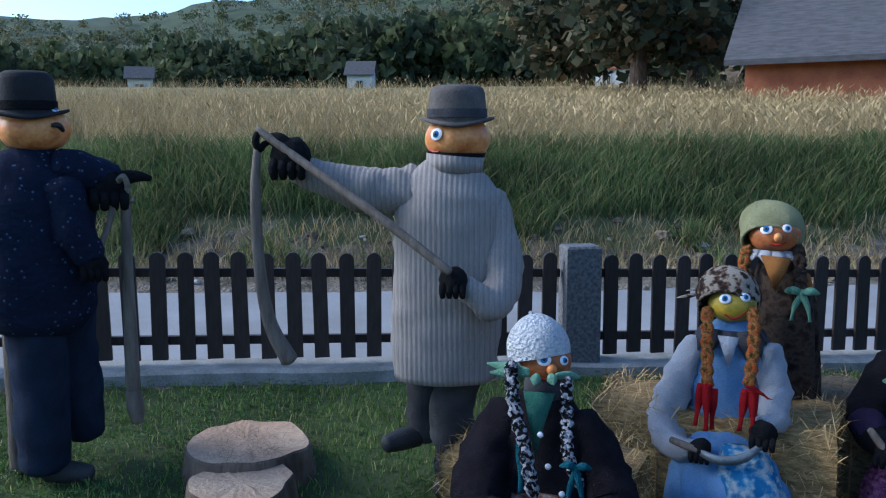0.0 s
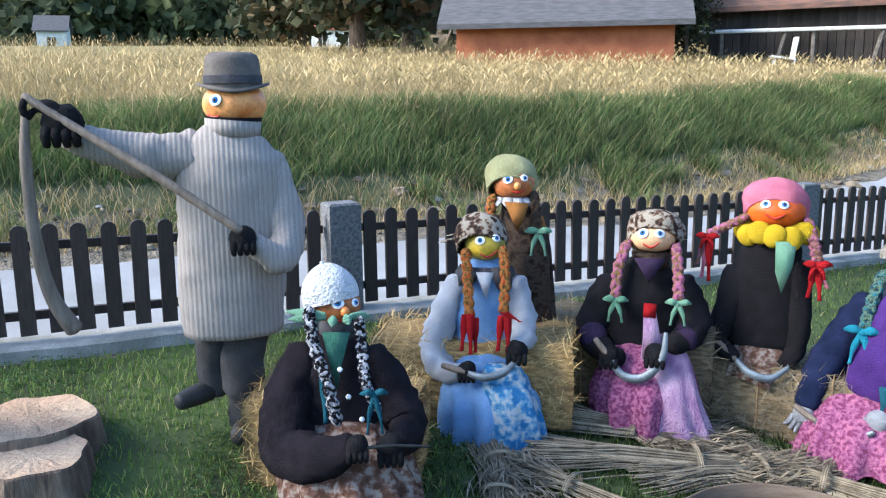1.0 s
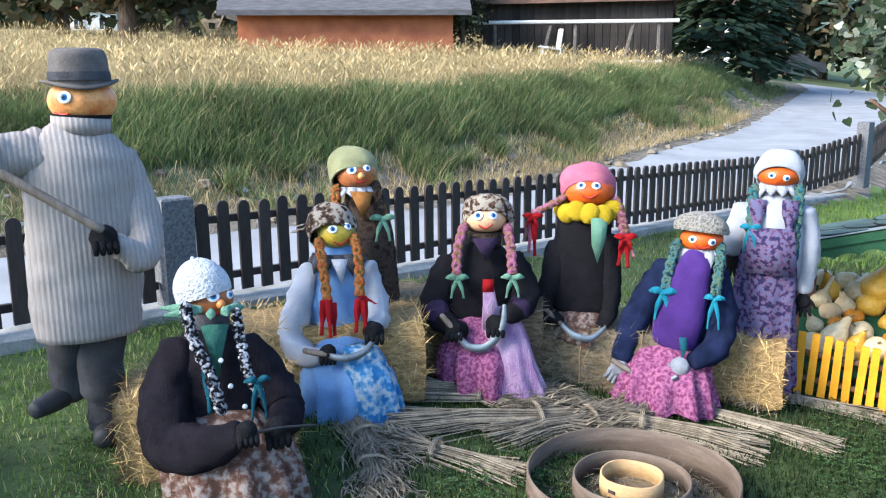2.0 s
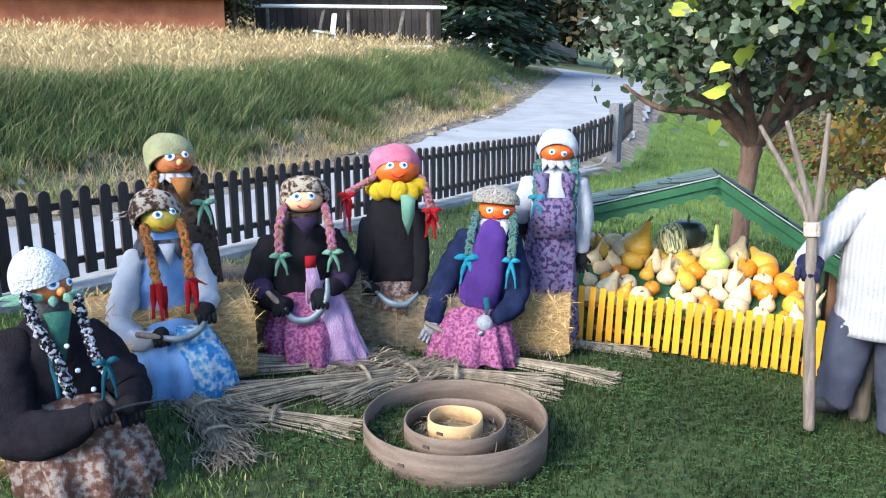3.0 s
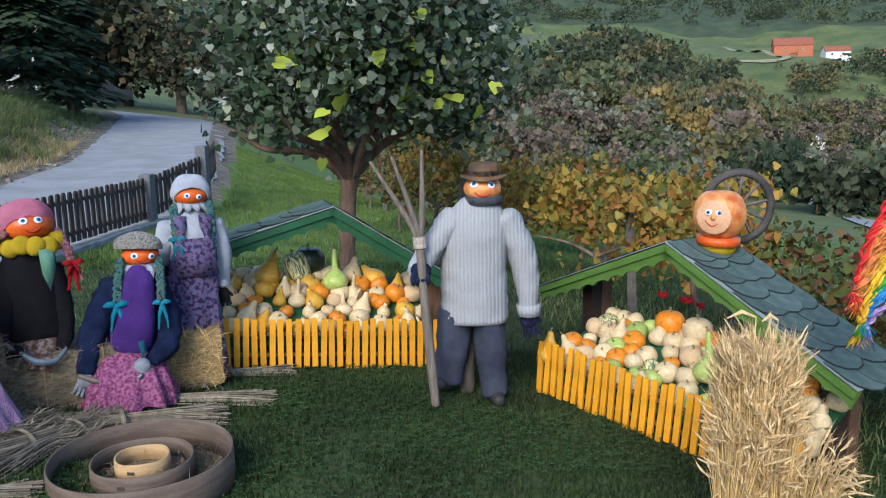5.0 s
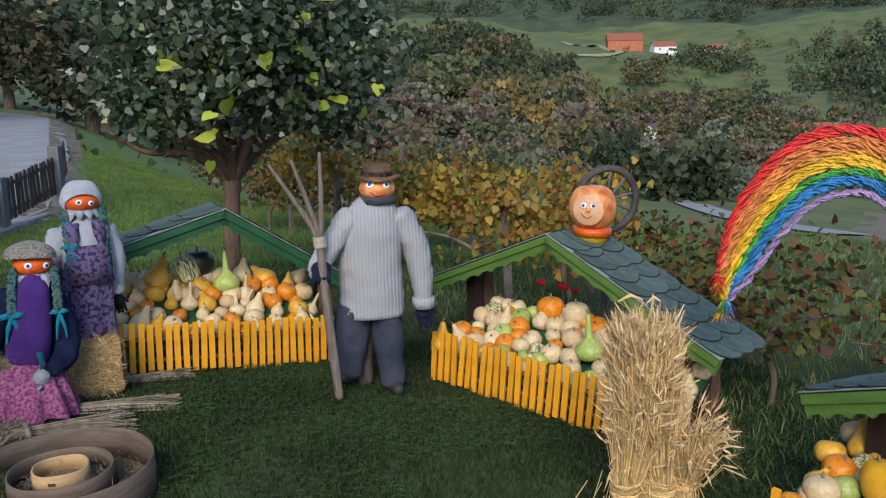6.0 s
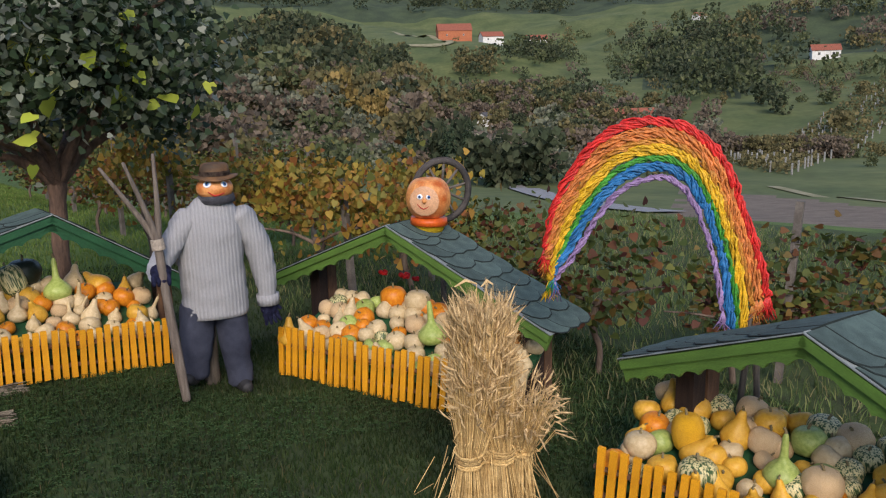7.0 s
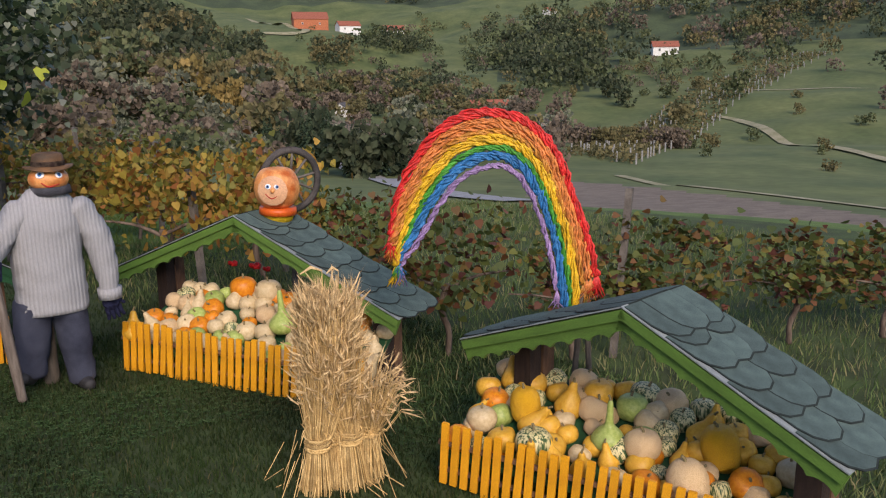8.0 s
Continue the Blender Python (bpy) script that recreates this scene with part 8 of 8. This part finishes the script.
def track(points, wide, lift, label, name="track", material=None):
    pts = spline([Vector((*polar(az, r), 0)) for az, r in points], 10)
    verts = []
    for i, p in enumerate(pts):
        dd = (pts[min(i + 1, len(pts) - 1)] - pts[max(i - 1, 0)]).normalized()
        side = Vector((-dd.y, dd.x, 0)) * wide / 2 * (1 + 0.3 * noise.noise(p / 9))
        for q in (p - side, p, p + side):
            verts.append((q.x, q.y, ground_height(q.x, q.y) + lift))
    g = Geo()
    g.add(verts, [(3 * i + j, 3 * i + j + 1, 3 * i + j + 4, 3 * i + j + 3) for i in range(len(pts) - 1) for j in (0, 1)], material or M_PALE_TRACK)
    thing(name, g, Matrix(), label, "road", kind="structure")


track(((58.5, 116), (62, 103), (66, 95), (70, 88), (75, 80), (80, 74)), 1.6, 0.12, "pale dry track above the ploughed field", "field_track")
track(((64.5, 245), (66, 236), (68.5, 205), (72, 172), (77, 145)), 2.6, 0.3, "faint worn track curving over the meadow", "meadow_track")
track(((65.5, 285), (68, 296), (71, 298), (76, 290)), 2.2, 0.3, "pale worn track along the upper meadow", "upper_track")
track(((33.5, 640), (36, 560), (37.2, 520), (34.5, 505)), 5, 0.8, "pale lane across the far hillside", "hill_lane")
track(((34.5, 300), (37, 330), (41, 300), (46, 262)), 4, 0.5, "pale lane along the far valley side", "valley_lane")


def far_vineyard():
    rr = random.Random(71)
    V, F = [], []
    posts = Geo()
    for row in range(15):
        u = row / 14
        for k in range(64):
            t = k / 63
            az = 59.6 + (71.2 - 59.6) * t - u * 4.6 * (1 - 0.3 * t)
            r = 138 + (395 - 138) * t ** 1.15 + u * 16
            x, y = polar(az, r)
            z = ground_height(x, y)
            if row == 0 and k % 2 == 0 or rr.random() < 0.14:
                posts.box((x, y, z + 0.9), (0.22, 0.22, 1.9), M_CONCRETE)
            if row and rr.random() < 0.8:
                a, b = leaf_quads(10, (x, y, z + 0.8), (1.0, 1.0, 0.7), 0.8, rr, 0.3, 0.1)
                o = len(V)
                V += a
                F += [tuple(i + o for i in f) for f in b]
    scatter_mesh("far_vineyard", V, F, W_KINDS["olive"], "rows of low vines on the far slope", "vineyard")
    thing("vineyard_fence", posts, Matrix(), "pale posts along the far vineyard rows", "posts", kind="stuff", smooth=False)


far_vineyard()

# ---- buildings ----
M_BRICK = mat("orange_hollow_brick", (0.42, 0.15, 0.07), (0.30, 0.10, 0.05), scale=2.5, fine=30, rough=0.95, bump=0.5)
M_BARN_ROOF = mat("grey_roof_tile", (0.11, 0.105, 0.11), (0.07, 0.068, 0.07), scale=3, fine=25, rough=0.9, bump=0.6, stretch=(1, 4, 4))
M_OLD_TILE = mat("old_red_brown_tile", (0.17, 0.09, 0.065), (0.09, 0.06, 0.05), scale=3, fine=25, rough=0.9, bump=0.6, stretch=(1, 4, 4))
M_PLANK = mat("old_barn_plank", (0.05, 0.042, 0.037), (0.028, 0.023, 0.02), scale=3, fine=20, rough=0.95, bump=0.6, stretch=(8, 8, 0.5), objvar=0.35)
M_PLASTER = mat("white_plaster", (0.66, 0.65, 0.62), (0.56, 0.55, 0.52), scale=1.5, fine=20, rough=0.9, bump=0.1)
M_RED_TILE = mat("red_roof_tile", (0.30, 0.10, 0.06), (0.2, 0.07, 0.045), scale=2, fine=10, rough=0.9, bump=0.3)
M_GLASS = mat("dark_window_glass", (0.03, 0.035, 0.04), (0.02, 0.022, 0.026), scale=3, rough=0.15, bump=0.0)


def house(name, az, r, L, W, H, roof_h, turn, wall, roof, label, windows=0, over=0.35, sink=0.4, group="far houses"):
    x, y = polar(az, r)
    h = empty(name, on_ground(x, y, -sink, turn), label, "house", group)
    g = Geo()
    H += sink
    g.add([(-L / 2, -W / 2, 0), (L / 2, -W / 2, 0), (L / 2, W / 2, 0), (-L / 2, W / 2, 0), (-L / 2, -W / 2, H), (L / 2, -W / 2, H), (L / 2, W / 2, H), (-L / 2, W / 2, H), (-L / 2, 0, H + roof_h * 0.97), (L / 2, 0, H + roof_h * 0.97)],
          [(0, 1, 5, 4), (2, 3, 7, 6), (1, 2, 6, 9, 5), (3, 0, 4, 8, 7)], wall)
    part("wall", g, h)
    for s in (-1, 1):
        g = Geo()
        k = roof_h / (W / 2)
        a = [(-L / 2 - over, 0, H + roof_h), (L / 2 + over, 0, H + roof_h), (L / 2 + over, s * (W / 2 + over), H - over * k), (-L / 2 - over, s * (W / 2 + over), H - over * k)]
        g.add(a + [(p[0], p[1], p[2] + 0.14) for p in a], [(0, 1, 2, 3), (7, 6, 5, 4), (0, 4, 5, 1), (1, 5, 6, 2), (2, 6, 7, 3), (3, 7, 4, 0)], roof)
        part("roof", g, h)
    for i in range(windows):
        u = (i + 0.5) / windows - 0.5
        wz = sink + (H - sink) * 0.55
        g = Geo()
        g.box((u * L, -W / 2 - 0.02, wz), (0.9, 0.06, 1.1), M_GLASS)
        win = part("window", g, h, "dark window")
        g = Geo()
        for dx, dz, sx, sz in ((0, 0.58, 1.06, 0.08), (0, -0.58, 1.06, 0.08), (-0.49, 0, 0.08, 1.1), (0.49, 0, 0.08, 1.1), (0, 0, 0.06, 1.1)):
            g.box((u * L + dx, -W / 2 - 0.06, wz + dz), (sx, 0.05, sz), M_PLASTER)
        part("frame", g, win)
    return h


house("brick_barn", -35.2, 25.5, 5.7, 4.6, 1.25, 1.7, 36, M_BRICK, M_BARN_ROOF, "unplastered orange brick barn with grey tiled roof", 0, 0.45, 1.0, "farm buildings")
barn = house("wooden_barn", -20.2, 28.5, 5.6, 4.2, 2.1, 2.0, 20, M_DARK_WOOD, M_OLD_TILE, "old dark plank barn with pale gutter and lean-to", 0, 0.5, 1.0, "farm buildings")
g = Geo()
g.box((0, 0, 1.6), (0.21, 0.035, 3.2), M_PLANK)
pl = g.mesh("plank", False)
for i in range(25):
    part("plank", pl, barn, at=pose(-2.7 + i * 0.225, -2.13 - 0.02 * (i % 2), 0.35))
for z, ln in ((2.1, 5.9), (0.95, 5.0)):
    g = Geo()
    g.tube([(-ln / 2, -2.6, z), (ln / 2, -2.6, z - 0.05)], 0.055, M_PLASTER, seg=8)
    part("gutter", g, barn, "pale metal gutter")
for i in range(5):
    g = Geo()
    g.tube([(-2.4 + i * 1.2, -2.55, 0), (-2.4 + i * 1.2 + 0.5 * (i % 2), -2.5, 2.1)], 0.06, M_OLD_WOOD, seg=6)
    part("prop", g, barn)
house("white_house", -15.3, 46, 6, 5, 2.6, 2.0, 25, M_PLASTER, M_OLD_TILE, "white plastered house with wooden gable behind trees", 2)
house("white_house", -69.3, 104, 3, 3, 3.2, 1.4, 60, M_PLASTER, M_BARN_ROOF, "small white house at the meadow's far edge", 1)
house("white_house", -83.5, 96, 2.4, 2.4, 3.0, 1.0, 80, M_PLASTER, M_BARN_ROOF, "small white house beside dark trees", 1)
house("white_house", -51.8, 98, 5, 4, 3.4, 1.8, 40, M_PLASTER, M_RED_TILE, "white farmhouse with red roof behind the meadow", 2)
for az, r, turn, L, wall, roof in ((37.5, 560, -30, 22, M_BRICK, M_RED_TILE), (40, 540, -20, 14, M_PLASTER, M_RED_TILE), (43, 560, -40, 14, M_PLASTER, M_RED_TILE), (35, 330, 10, 9, M_PLASTER, M_RED_TILE), (39.6, 250, 30, 8, M_PLASTER, M_BARN_ROOF), (49.5, 260, -30, 12, M_BRICK, M_RED_TILE), (52.5, 240, 10, 9, M_PLASTER, M_BARN_ROOF), (61, 420, -50, 12, M_PLASTER, M_RED_TILE), (22.5, 160, 40, 9, M_PLASTER, M_BARN_ROOF), (22, 420, 0, 10, M_PLASTER, M_RED_TILE), (53.5, 620, 0, 10, M_PLASTER, M_RED_TILE)):
    house("far_house", az, r, L, L * 0.6, L * 0.3, L * 0.2, turn, wall, roof, "small white house on the far valley slope" if wall == M_PLASTER else "brick farmhouse with red roof on the valley slope", 2, 0.4, 1.5)
house("garden_shed", 42.2, 26, 1.3, 0.9, 0.5, 0.55, 50, M_DARK_WOOD, M_DARK_WOOD, "small dark wooden shed down the vineyard slope", 0, 0.12)

# white plastic chair on the far meadow
ch = empty("garden_chair", pose(-9.3, 23.2, ground_height(-9.3, 23.2) + 0.25, 0, 0, 30), "white plastic garden chair tipped in dry grass", "chair")
for name, c, s in (("seat", (0, 0, 0.2), (0.6, 0.5, 0.05)), ("backrest", (0.28, 0, 0.45), (0.08, 0.5, 0.55)), ("leg", (-0.25, -0.2, -0.1), (0.05, 0.05, 0.6)), ("leg", (-0.25, 0.2, -0.1), (0.05, 0.05, 0.6)), ("leg", (0.25, -0.2, -0.1), (0.05, 0.05, 0.6)), ("leg", (0.25, 0.2, -0.1), (0.05, 0.05, 0.6))):
    g = Geo()
    g.box(c, s, M_PLASTER, Matrix.Rotation(radians(8), 3, "Y"))
    part(name, g, ch)

# dark car parked at the end of the lane
M_CAR = mat("dark_car_paint", (0.03, 0.034, 0.04), (0.022, 0.024, 0.028), scale=3, rough=0.3, bump=0.0)
cx, cy = polar(-7.5, 55)
car = empty("parked_car", on_ground(cx, cy, 0.0, 8), "dark grey car parked beside the lane", "car")
g = Geo()
prof = [(-2, 0.3), (-2, 0.75), (-1.3, 0.85), (-0.8, 1.35), (0.7, 1.4), (1.3, 0.95), (2, 0.85), (2.05, 0.3)]
g.poly([(x, -0.8, z) for x, z in prof], 1.6, M_CAR)
part("body", g, car)
g = Geo()
g.poly([(-0.72, -0.81, 0.9), (-0.55, -0.81, 1.27), (0.6, -0.81, 1.32), (1.05, -0.81, 0.95)], 1.62, M_GLASS)
part("window", g, car)
for sx in (-1.25, 1.25):
    for sy in (-0.75, 0.75):
        g = Geo()
        g.tube([(sx, sy - 0.1, 0.32), (sx, sy + 0.1, 0.32)], [0.32, 0.32], M_PUPIL, seg=18)
        part("wheel", g, car)

# the pale valley road
g = Geo()
pts = [polar(az, r) for az, r in ((36.2, 240), (36.6, 205), (37.6, 180), (38.2, 150), (41, 110), (44, 88), (48, 74), (52, 66))]
pts = spline([Vector((x, y, 0)) for x, y in pts], 8)
verts = []
for i, p in enumerate(pts):
    dd = (pts[min(i + 1, len(pts) - 1)] - pts[max(i - 1, 0)]).normalized()
    side = Vector((-dd.y, dd.x, 0)) * 1.9
    for q in (p - side, p + side):
        verts.append((q.x, q.y, ground_height(q.x, q.y) + 0.16))
g.add(verts, [(2 * i, 2 * i + 1, 2 * i + 3, 2 * i + 2) for i in range(len(pts) - 1)], M_ROAD)
thing("valley_road", g, Matrix(), "pale narrow road winding along the valley floor", "road", kind="structure")
